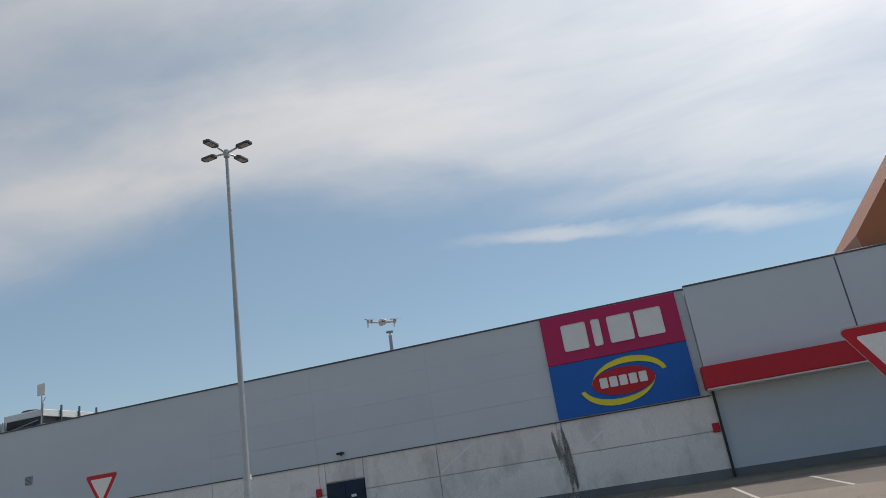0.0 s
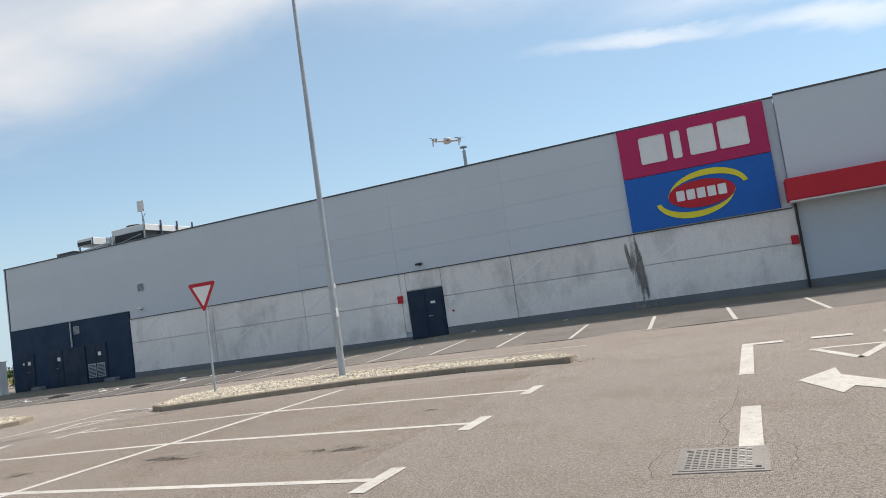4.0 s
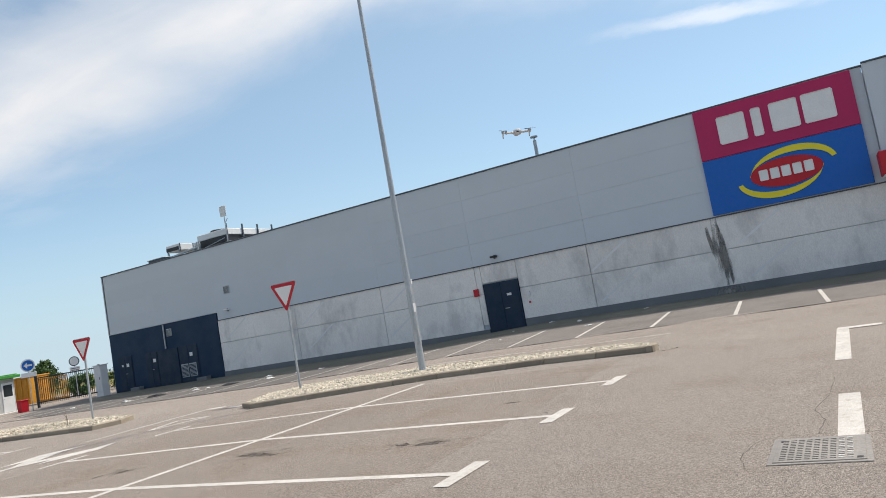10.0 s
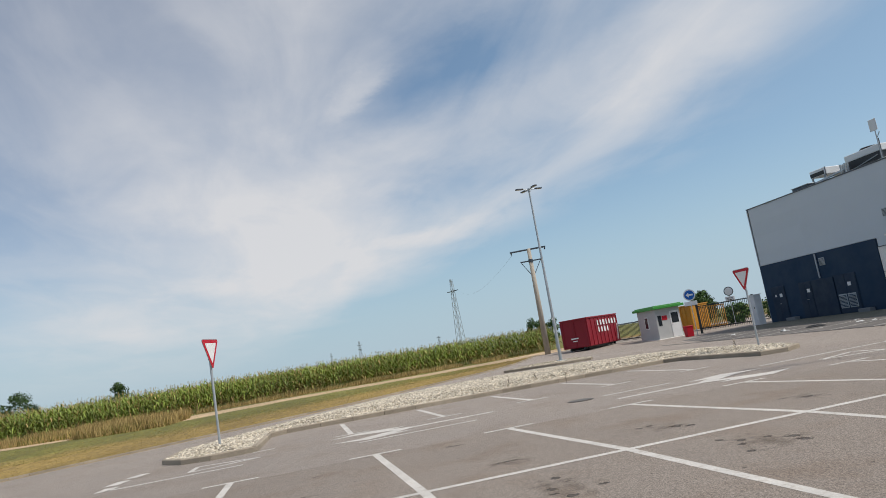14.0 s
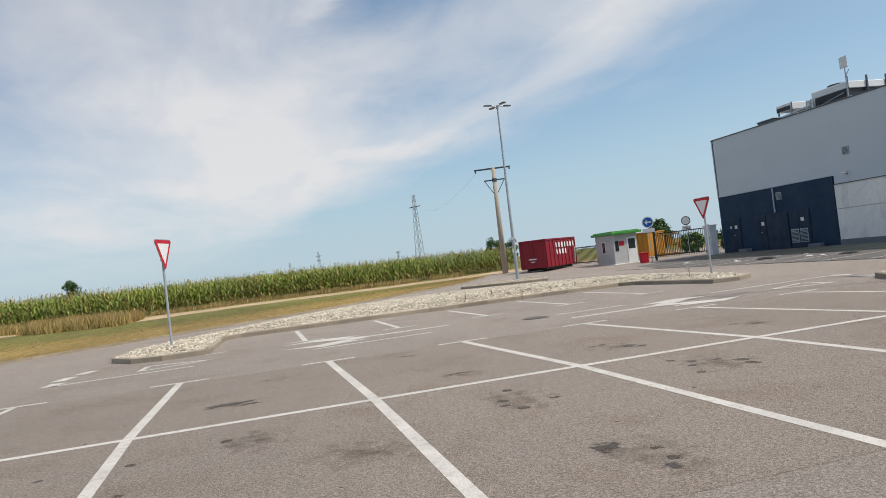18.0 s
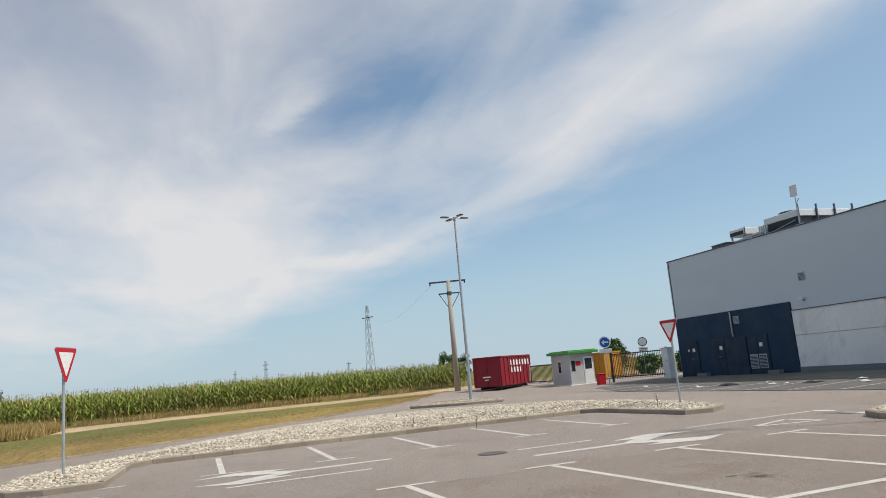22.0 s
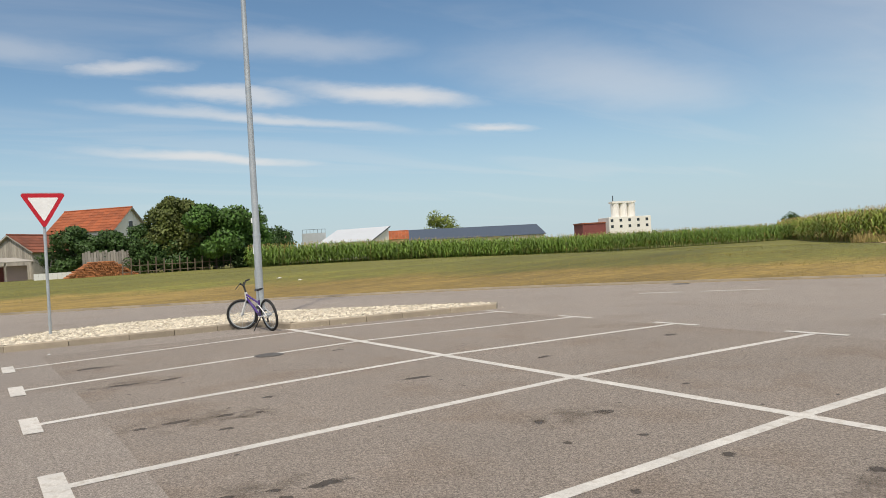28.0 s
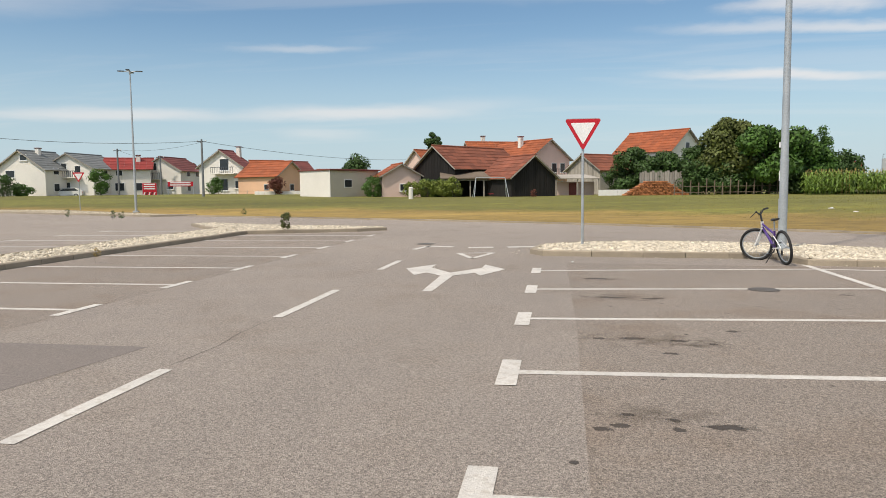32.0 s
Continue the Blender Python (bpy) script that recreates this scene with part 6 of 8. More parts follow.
def lattice(x, y, z0, h, wb, arms, label):
    s = group_at("lattice_pylon", pose(x, y, z0, 0, 0, 25), label, "pylon")
    leg = lambda sx, sy, z: Vector((sx * wb / 2 * (1 - 0.75 * z / h), sy * wb / 2 * (1 - 0.75 * z / h), z))
    t = wb * 0.034
    for sx in (-1, 1):
        for sy in (-1, 1):
            part("leg", tube(leg(sx, sy, 0), leg(sx, sy, h), t, t * 0.7, 5), GALV, s)
    n = 9
    bm = bmesh.new()
    for j in range(n):
        za, zb = h * j / n, h * (j + 1) / n
        for a, b in (((-1, -1), (1, -1)), ((1, -1), (1, 1)), ((1, 1), (-1, 1)), ((-1, 1), (-1, -1))):
            add_tube(bm, leg(*a, za), leg(*b, zb), t * 0.5, seg=4, caps=False)
            add_tube(bm, leg(*b, za), leg(*a, zb), t * 0.5, seg=4, caps=False)
    part("bracing", bm, GALV, s)
    for z, l in arms:
        part("cross_arm", box(-l, l, -t * 1.6, t * 1.6, z, z + t * 3), TRIM, s)
    return s


lattice(-196.2, 45.2, 0.3, 21.8, 2.1, ((18.2, 2.4),), "tall steel lattice pylon in the corn field")
lattice(-300, 26.2, 0, 12.8, 1.6, ((11.0, 2.2), (9.3, 1.6)), "far steel lattice pylon over the corn")
lattice(-246, 49.0, 0, 8.2, 1.3, ((7.6, 1.5),), "short lattice mast standing in the corn")
lattice(-420, 20, 0, 13.0, 1.6, ((11.0, 2.2),), "very far lattice pylon on the horizon")


def wire(pts, r, label, sag):
    bm = bmesh.new()
    for a, b in zip(pts, pts[1:]):
        a, b = Vector(a), Vector(b)
        prev = a
        for k in range(1, 13):
            t = k / 12
            p = a.lerp(b, t) - Vector((0, 0, sag * 4 * t * (1 - t)))
            add_tube(bm, prev, p, r, seg=4, caps=False)
            prev = p
    return tagged(part("overhead_wire", bm, BLACK), label, "cable")


wire([(-61.7, 20.25, 9.45), (-195.7, 47, 18.2)], 0.007, "thin overhead wire between power pole and pylon", 2.0)

# ---- quadcopter hovering ----
dx, dy, dz = -1.47, 6.47, 3.07
dn = group_at("camera_drone", pose(dx, dy, dz, 4, -8, 118), "small pale grey folding camera drone hovering in the air", "drone")
bm = bmesh.new()
secs = [(-0.085, 0.022, 0.020, 0.0), (-0.06, 0.036, 0.028, 0.002), (0.0, 0.038, 0.030, 0.004), (0.05, 0.034, 0.029, 0.006), (0.082, 0.024, 0.020, 0.004)]
rings = []
for x, w, h, zc in secs:
    rings.append([bm.verts.new((x, math.copysign(abs(math.cos(a)) ** 0.6, math.cos(a)) * w, zc + math.copysign(abs(math.sin(a)) ** 0.6, math.sin(a)) * h)) for a in (2 * math.pi * j / 16 for j in range(16))])
for A, B in zip(rings, rings[1:]):
    for j in range(16):
        bm.faces.new((A[j], A[(j + 1) % 16], B[(j + 1) % 16], B[j]))
bm.faces.new(rings[0])
bm.faces.new(rings[-1])
bmesh.ops.recalc_face_normals(bm, faces=bm.faces[:])
part("body", bm, SILVER, dn, smooth=True)
part("rear_vent", box(-0.0865, -0.084, -0.014, 0.014, -0.002, 0.006), BLACK, dn)
part("battery_hatch", box(-0.0875, -0.08, -0.018, 0.018, -0.018, -0.006, 0.002), SILVER, dn)
cm = part("gimbal_camera", box(0.07, 0.105, -0.02, 0.02, -0.022, 0.008, 0.006), BLACK, dn)
part("lens", tube((0.105, 0, -0.007), (0.109, 0, -0.007), 0.010, seg=16), GLASS, cm)
for sx, fx, fy, zoff in ((1, 0.10, 0.13, 0.016), (-1, -0.085, 0.115, -0.004)):
    for s in (-1, 1):
        a = (0.055 * sx, 0.03 * s, 0.008 if sx > 0 else -0.004)
        b = (fx, fy * s, zoff)
        arm = part("arm", tube(a, b, 0.011, 0.009, 10), SILVER, dn)
        part("motor", tube((b[0], b[1], zoff), (b[0], b[1], zoff + 0.022), 0.0125, seg=14), GALV, arm)
        if sx > 0:
            part("landing_leg", tube((b[0], b[1], zoff), (b[0] + 0.004, b[1], zoff - 0.055), 0.008, 0.005, 8), SILVER, arm)
        else:
            part("landing_leg", tube((b[0], b[1], zoff), (b[0], b[1], zoff - 0.016), 0.009, 0.006, 8), SILVER, arm)
        ang = 0.5 + 0.9 * s + sx
        for h2 in (0, math.pi):
            c, sn = math.cos(ang + h2), math.sin(ang + h2)
            out = [(0.008, -0.004), (0.03, -0.009), (0.055, -0.0075), (0.06, 0.0), (0.03, 0.005), (0.008, 0.003)]
            bm = prism([(u, v) for u, v in out], 0.0, 0.0012)
            bm.transform(Matrix.Translation((b[0], b[1], zoff + 0.025)) @ Matrix.Rotation(ang + h2, 4, "Z") @ Matrix.Rotation(0.15, 4, "X"))
            part("propeller_blade", bm, BLACK, arm)


# ---- village ----
def house(x, y, yaw, w, d, eave, ridge, wall, tile, label, windows=(), balcony=None, chimney=None, name="house", over=0.45, zb=None, boards=None):
    """A gabled house; local x runs across the front gable wall, y runs away along the ridge. windows: (face, along, z, w, h)."""
    zb = gz(x, y) - 0.3 if zb is None else zb
    if x > 30:
        eave, ridge = eave * 0.95, ridge * 0.94
    s = group_at(name, pose(x, y, zb, 0, 0, yaw), label, "house" if name == "house" else name)
    part("wall", prism([(-w / 2, 0), (w / 2, 0), (w / 2, eave), (0, ridge - 0.12), (-w / 2, eave)], 0, d, "xz"), wall, s)
    for sx in (-1, 1):
        n = max(6, int(d / 0.9))
        verts, faces = [], []
        run = math.hypot(w / 2, ridge - eave)
        sl = Vector((sx * w / 2, 0, eave - ridge)).normalized()
        rows = max(5, int(run / 0.55))
        L = run + over
        nrm = Vector((-sl.z * sx, 0, abs(sl.x)))
        for r in range(rows):
            for c in range(n):
                a0, a1 = L * r / rows, L * (r + 1) / rows + 0.05
                b0, b1 = -over + (d + 2 * over) * c / n, -over + (d + 2 * over) * (c + 1) / n
                i = len(verts)
                for a, lift in ((a0, 0.03), (a1, 0.065)):
                    for b in (b0 + 0.01, b1 - 0.01):
                        p = Vector((0, b, ridge)) + sl * a + nrm * lift
                        verts.append(tuple(p))
                for b in (b0 + 0.01, b1 - 0.01):
                    p = Vector((0, b, ridge)) + sl * a1 + nrm * 0.0
                    verts.append(tuple(p))
                faces += [(i, i + 1, i + 3, i + 2), (i + 2, i + 3, i + 5, i + 4)]
        rf = mesh_np("roof_tiles", np.array(verts), faces, tile, s)
        bm = bmesh.new()
        q = [Vector((0, -over, ridge)), Vector((0, d + over, ridge)), Vector((0, d + over, ridge)) + sl * L, Vector((0, -over, ridge)) + sl * L]
        up = [bm.verts.new(p + nrm * 0.025) for p in q]
        dn_ = [bm.verts.new(p - nrm * 0.1) for p in q]
        bm.faces.new(up)
        bm.faces.new(dn_[::-1])
        for k_ in range(4):
            bm.faces.new((up[k_], up[(k_ + 1) % 4], dn_[(k_ + 1) % 4], dn_[k_]))
        bmesh.ops.recalc_face_normals(bm, faces=bm.faces[:])
        part("roof_deck", bm, GREYWOOD, s)
    part("ridge_cap", tube((0, -over, ridge + 0.04), (0, d + over, ridge + 0.04), 0.12, seg=8), tile, s)
    for face, along, z, ww, hh in windows:
        fr = bmesh.new()
        if face == "f":
            b1, b2 = (along - ww / 2, along + ww / 2, -0.06, -0.004, z, z + hh), (along - ww / 2 + 0.08, along + ww / 2 - 0.08, -0.068, -0.062, z + 0.08, z + hh - 0.08)
        elif face == "r":
            b1, b2 = (w / 2 + 0.004, w / 2 + 0.06, along - ww / 2, along + ww / 2, z, z + hh), (w / 2 + 0.062, w / 2 + 0.068, along - ww / 2 + 0.08, along + ww / 2 - 0.08, z + 0.08, z + hh - 0.08)
        else:
            b1, b2 = (-w / 2 - 0.06, -w / 2 - 0.004, along - ww / 2, along + ww / 2, z, z + hh), (-w / 2 - 0.068, -w / 2 - 0.062, along - ww / 2 + 0.08, along + ww / 2 - 0.08, z + 0.08, z + hh - 0.08)
        wn = part("window", add_box(fr, *b1, 0.01), WHITE, s)
        part("pane", box(*b2), GLASS, wn)
        if face == "f":
            part("window_sill", box(along - ww / 2 - 0.08, along + ww / 2 + 0.08, -0.14, -0.004, z - 0.08, z - 0.004), WHITE, wn)
    if balcony:
        z, x0, x1 = balcony
        bl = part("balcony", box(x0, x1, -1.2, -0.004, z - 0.15, z, 0.01), STUCCO, s)
        part("balcony_rail", box(x0, x1, -1.2, -1.14, z + 0.85, z + 0.93), TRIM, bl)
        for k_ in range(int((x1 - x0) / 0.3) + 1):
            part("baluster", box(x0 + k_ * 0.3, x0 + k_ * 0.3 + 0.05, -1.19, -1.15, z, z + 0.85), TRIM, bl)
    if chimney:
        cx_, cy_, ch = chimney
        c_ = part("chimney", box(cx_ - 0.3, cx_ + 0.3, cy_ - 0.3, cy_ + 0.3, ridge - 1.2, ridge + ch, 0.02), STUCCO, s)
        part("chimney_cap", box(cx_ - 0.38, cx_ + 0.38, cy_ - 0.38, cy_ + 0.38, ridge + ch, ridge + ch + 0.12, 0.02), TILE_D, c_)
    if boards:
        wb_, mb_ = boards
        n = int(w / wb_)
        for k_ in range(n):
            xm = -w / 2 + (k_ + 0.5) * w / n
            top = eave + (ridge - 0.14 - eave) * (1 - abs(xm) / (w / 2))
            part("board", box(xm - w / n / 2 + 0.012, xm + w / n / 2 - 0.012, -0.05, -0.004, 0.0, top, 0), mb_, s)
    return s


W1 = (("f", -2.0, 1.0, 1.2, 1.3), ("f", 2.0, 1.0, 1.2, 1.3), ("f", -1.8, 3.8, 1.1, 1.2), ("f", 1.8, 3.8, 1.1, 1.2), ("r", 3.0, 1.0, 1.2, 1.3), ("r", 7.0, 1.0, 1.2, 1.3), ("l", 3.0, 1.0, 1.2, 1.3))
W2 = (("f", -1.2, 4.2, 1.2, 1.2), ("f", 1.5, 1.2, 1.2, 1.3), ("r", 2.5, 3.2, 1.2, 1.1), ("r", 5.5, 3.2, 1.2, 1.1), ("r", 2.5, 0.9, 1.2, 1.1))
VZ = 0.35
TILE_D2 = mat("crimson_roof_tile", (0.26, 0.035, 0.03), 0.85, vary=0.2, scale=1.5, fine=12, bump=0.3, island=0.15)
house(72.29, -89.33, 180, 7.8, 7.0, 4.5, 7.3, STUCCO, TILE_G, "white two-storey house with grey roof", (("f", -1.6, 3.0, 1.5, 1.1), ("f", 0.6, 5.4, 1.1, 0.9), ("r", 2.2, 3.4, 1.2, 1.0), ("r", 2.2, 1.0, 1.2, 1.2), ("r", 5.0, 3.4, 1.2, 1.0)), chimney=(0.6, 3, 0.4), zb=VZ + 0.4)
house(68.19, -93.80, 182, 8.0, 8.0, 4.7, 7.0, STUCCO, TILE_G, "white house with grey roof and loggia balcony", (("f", -1.2, 0.9, 3.2, 1.5), ("f", -0.6, 3.5, 1.0, 1.7), ("f", 1.6, 3.6, 1.0, 1.2), ("r", 3, 3.2, 1.0, 1.0), ("r", 3, 0.9, 1.0, 1.2)), balcony=(3.1, -3.6, 2.2), zb=VZ + 0.4)
house(66.70, -100.99, 118, 7.0, 6.4, 4.7, 6.5, STUCCO, TILE_D2, "white house with wide dark red roof", (("r", 2, 1.0, 1.4, 1.3), ("r", 4.6, 1.0, 1.4, 1.3), ("r", 2, 3.3, 1.0, 0.9)), chimney=(1.0, 4.6, 0.4), zb=VZ + 0.4)
house(59.14, -103.40, 182, 6.6, 8, 4.5, 6.7, STUCCO, TILE_D, "white house with brown roof and small balcony", W2, balcony=(2.9, -2.6, 0.8), zb=VZ + 0.4)
house(59.60, -114.61, 205, 5.0, 7, 4.2, 6.0, SALMON, TILE_D, "salmon house with brown roof partly hidden", (("f", 0, 1.2, 1.2, 1.2),), zb=VZ + 0.4)
house(47.3, -99.84, 176, 7.3, 3.4, 4.8, 7.4, STUCCO, TILE_D, "white gabled house with dark roof and balcony", (("f", 0.6, 3.9, 1.5, 1.8), ("f", 0.6, 0.9, 1.2, 1.8), ("f", 2.8, 1.2, 1.0, 1.2)), balcony=(3.5, -1.0, 2.8), chimney=(1.2, 3.4, 0.6), zb=VZ + 0.4)
house(35.2, -96.85, 248, 5.6, 7.6, 3.2, 5.3, SALMON, TILE_O, "low salmon outbuilding with orange tile roof", (("l", 2, 0.9, 0.9, 0.9), ("f", 0.2, 0.8, 0.9, 1.0)), zb=VZ + 0.4)
house(54.8, -127.49, 130, 6.0, 6, 5.0, 7.0, STUCCO, TILE_O, "white house with orange roof behind others", (("r", 3, 3.2, 1.2, 1.2),), zb=VZ + 0.4)
house(49.0, -129.34, 150, 5.2, 5.5, 4.4, 6.8, STUCCO, TILE_D, "white house with maroon roof", (("f", 0, 3.4, 1.2, 1.3),), zb=VZ + 0.4)
house(45.80, -140.20, 110, 7.0, 6, 3.6, 5.4, BEIGE, TILE_R, "beige house with faded red roof", (("r", 2.5, 1.4, 1.2, 1.2),), zb=VZ + 0.4)
gr = group_at("flat_roofed_garage", pose(23.24, -78.3, VZ, 0, 0, 235), "flat-roofed garage, one side coloured paler as sunlit, grey front", "garage")
part("wall", box(0, 7.3, 0.06, 6.0, -0.2, 3.5, 0.02), BEIGE, gr)
# sun on this side is put in as a paler wall colour
part("side_render", box(-0.06, -0.002, 0.0, 6.0, -0.2, 3.5), STUCCO, gr, "side wall in paler render that stands for sun on it")
part("roof_slab", box(-0.2, 7.5, -0.2, 6.2, 3.5, 3.66, 0.02), TILE_D, gr)
w = part("window", box(2.0, 3.2, 0.0, 0.056, 1.5, 2.5, 0.01), WHITE, gr)
part("pane", box(2.08, 3.12, -0.006, -0.001, 1.58, 2.42), GLASS, w)
house(15.3, -80.35, 205, 4.6, 5.2, 2.9, 4.2, PINK, TILE_O, "small pink shed with orange tile roof", (("f", 0.2, 1.0, 0.9, 0.9), ("l", 2.5, 1.0, 0.9, 0.9)), zb=VZ)
house(19.08, -108.13, 148, 7.0, 9, 4.0, 7.3, PINK, TILE_O, "pale pink gabled house with orange tile roof", (("f", 0.3, 3.9, 0.8, 0.9), ("f", 1.5, 3.9, 0.8, 0.9)), zb=VZ)
house(11.93, -115.36, 115, 9.0, 15, 5.4, 8.8, STUCCO, TILE_O, "long house with orange tile roof and chimneys", (("l", 4, 3.6, 1.2, 1.2),), chimney=(-1.0, 3, 1.0), zb=VZ)
house(-1.51, -102.27, 223, 7.6, 11, 5.4, 8.1, PINK, TILE_O, "pink house with orange roof and upper balcony", (("f", 0.8, 3.4, 1.0, 1.4), ("f", 2.4, 3.4, 1.0, 1.4), ("f", 2.0, 0.8, 1.2, 1.4)), balcony=(3.0, 0.2, 3.8), chimney=(-1.2, 5.0, 0.6), zb=VZ)
# black timber barn with a lean-to and tile roof
house(11.31, -80.08, 145, 6.4, 12.0, 3.7, 6.15, BARNWOOD, TILE_R, "old black timber barn with red tile roof", name="barn", boards=(0.24, BARNWOOD), zb=VZ)
house(-0.12, -75.23, 213, 5.4, 7.0, 2.5, 4.7, BARNWOOD, TILE_R, "black boarded barn wing with red tile roof", name="barn", boards=(0.22, BARNWOOD), zb=VZ)
sh = group_at("open_shed", pose(5.77, -77.32, VZ, 0, 0, 190), "open timber lean-to shed with dark posts under a tile roof", "shed")
part("back_wall", box(-4.2, 3.0, 3.0, 3.12, 0, 2.8), BARNWOOD, sh)
part("side_wall", box(2.95, 3.05, 0.2, 3.0, 0, 2.4), BARNWOOD, sh)
bm = prism([(-0.4, 2.3), (3.4, 3.05), (3.4, 3.17), (-0.4, 2.42)], -4.4, 3.2, "yz")
part("roof", bm, DARKWOOD, sh)
for x in (-4.1, -2.6, -1.1, 0.4, 1.9, 2.9):
    part("post", box(x - 0.07, x + 0.07, 0.0, 0.14, 0, 2.3), GREYWOOD, sh)
part("beam", box(-4.2, 3.0, 0.0, 0.14, 2.1, 2.25), GREYWOOD, sh)
part("boarding", box(-4.0, -2.7, 0.15, 0.19, 0.1, 2.1), GREYWOOD, sh)
part("boarding", box(2.0, 2.9, 0.15, 0.19, 0.1, 2.1), BARNWOOD, sh)
sw = group_at("swing_frame", pose(4.14, -71.96, VZ + 0.12, 0, 0, 195), "pale metal garden swing frame", "swing")
for x in (-1.5, 1.5):
    for y in (-0.7, 0.7):
        part("leg", tube((x + (0.3 if x > 0 else -0.3), y, 0), (x, 0, 2.2), 0.04, seg=8), GALV, sw)
part("top_bar", tube((-1.5, 0, 2.2), (1.5, 0, 2.2), 0.04, seg=8), GALV, sw)
for x in (-0.25, 0.25):
    part("rope", tube((x, 0, 0.55), (x, 0, 2.2), 0.012, seg=5), BLACK, sw)
part("swing_seat", box(-0.3, 0.3, -0.12, 0.12, 0.52, 0.56, 0.01), SIGNRED, sw)
house(-5.92, -94.23, 135, 5.8, 10, 3.6, 5.5, GREYWOOD, TILE_R, "weathered timber barn with red tile roof", name="barn", boards=(0.26, GREYWOOD), zb=VZ)
house(-20.70, -104.78, 224, 7.2, 10, 6.4, 9.3, STUCCO, TILE_O, "house with broad orange tile roof behind trees", (("f", 0.0, 6.4, 1.0, 1.1), ("f", 1.8, 4.4, 1.0, 1.1)), zb=VZ)
pk = group_at("pink_shed", pose(-4.49, -84.26, VZ, 0, 0, 200), "low pink rendered shed with lean-to roof", "shed")
part("wall", box(-2.6, 2.6, 0, 3, -0.2, 1.9, 0.02), PINK, pk)
part("lean_to_roof", prism([(-1.4, 2.2), (3.2, 2.7), (3.2, 2.82), (-1.4, 2.32)], -2.8, 2.8, "yz"), GREYWOOD, pk)
for x in (-2.6, 0, 2.6):
    part("post", box(x - 0.06, x + 0.06, -1.3, -1.18, -0.2, 2.22), GREYWOOD, pk)
part("door", box(-0.6, 0.3, -0.05, -0.004, 0, 1.8), TILE_D, pk)
wp = group_at("wood_pile", pose(-12.92, -75.62, VZ + 0.15, 0, 0, 195), "long stacked pile of cut firewood logs", "firewood")
rng = random.Random(8)
bm = bmesh.new()
for r in range(10):
    n = 40 - r * 3
    for k_ in range(n):
        x = (k_ - n / 2) * 0.185 + rng.uniform(-0.03, 0.03)
        z = 0.09 + r * 0.165
        rad = rng.uniform(0.07, 0.1)
        add_tube(bm, (x, -0.1 + rng.uniform(-0.1, 0.1), z), (x + rng.uniform(-0.05, 0.05), 1.0, z + rng.uniform(-0.03, 0.03)), rad, seg=7)
tagged(part("log_stack", bm, LOG, wp), kind="stuff")
bw = group_at("board_wall", pose(-13.36, -78.58, VZ, 0, 0, 195), "weathered grey vertical board fence behind the woodpile", "fence")
for k_ in range(9, 26):
    part("board", box(-4.6 + k_ * 0.28, -4.36 + k_ * 0.28, 0, 0.04, 0, 2.75 + 0.1 * ((k_ * 7) % 3)), GREYWOOD, bw)
part("fence_rail", box(-2.1, 2.7, 0.042, 0.1, 2.1, 2.2), GREYWOOD, bw)
fp = group_at("post_fence", pose(-19.64, -75.46, VZ, 0, 0, 195), "rough garden fence of wooden posts", "fence")
for k_ in range(15):
    part("post", tube((-5.5 + k_ * 0.85, 0, 0), (-5.5 + k_ * 0.85 + 0.04, 0, 1.6 + 0.2 * ((k_ * 5) % 3)), 0.06, seg=6), DARKWOOD, fp)
for z in (0.6, 1.2):
    part("fence_rail", tube((-5.6, 0.03, z), (6.6, 0.03, z), 0.035, seg=6), DARKWOOD, fp)
wf = group_at("white_fence", pose(-8.79, -77.05, VZ, 0, 0, 195), "low white board fence", "fence")
for k_ in range(9):
    part("panel", box(-1.9 + k_ * 0.42, -1.5 + k_ * 0.42, 0, 0.04, 0.1, 0.95), WHITE, wf)
part("fence_rail", box(-1.9, 1.9, 0.042, 0.09, 0.5, 0.6), WHITE, wf)
lw = group_at("low_wall", pose(34.01, -91.27, VZ, 0, 0, 200), "low pale concrete garden wall", "wall")
for k_ in range(6):
    part("wall_block", box(-3.9 + k_ * 1.3, -2.62 + k_ * 1.3, 0, 0.25, -0.2, 1.15, 0.02), CONC, lw)
gf = group_at("garden_fence", pose(39.25, -93.41, VZ, 0, 0, 200), "thin wire garden fence on posts", "fence")
for k_ in range(9):
    part("post", box(-4 + k_ * 1.5, -3.92 + k_ * 1.5, 0, 0.08, 0, 1.3), GREYWOOD, gf)
for z in (0.4, 0.8, 1.2):
    part("wire", box(-4, 8, 0.03, 0.045, z, z + 0.02), TRIM, gf)
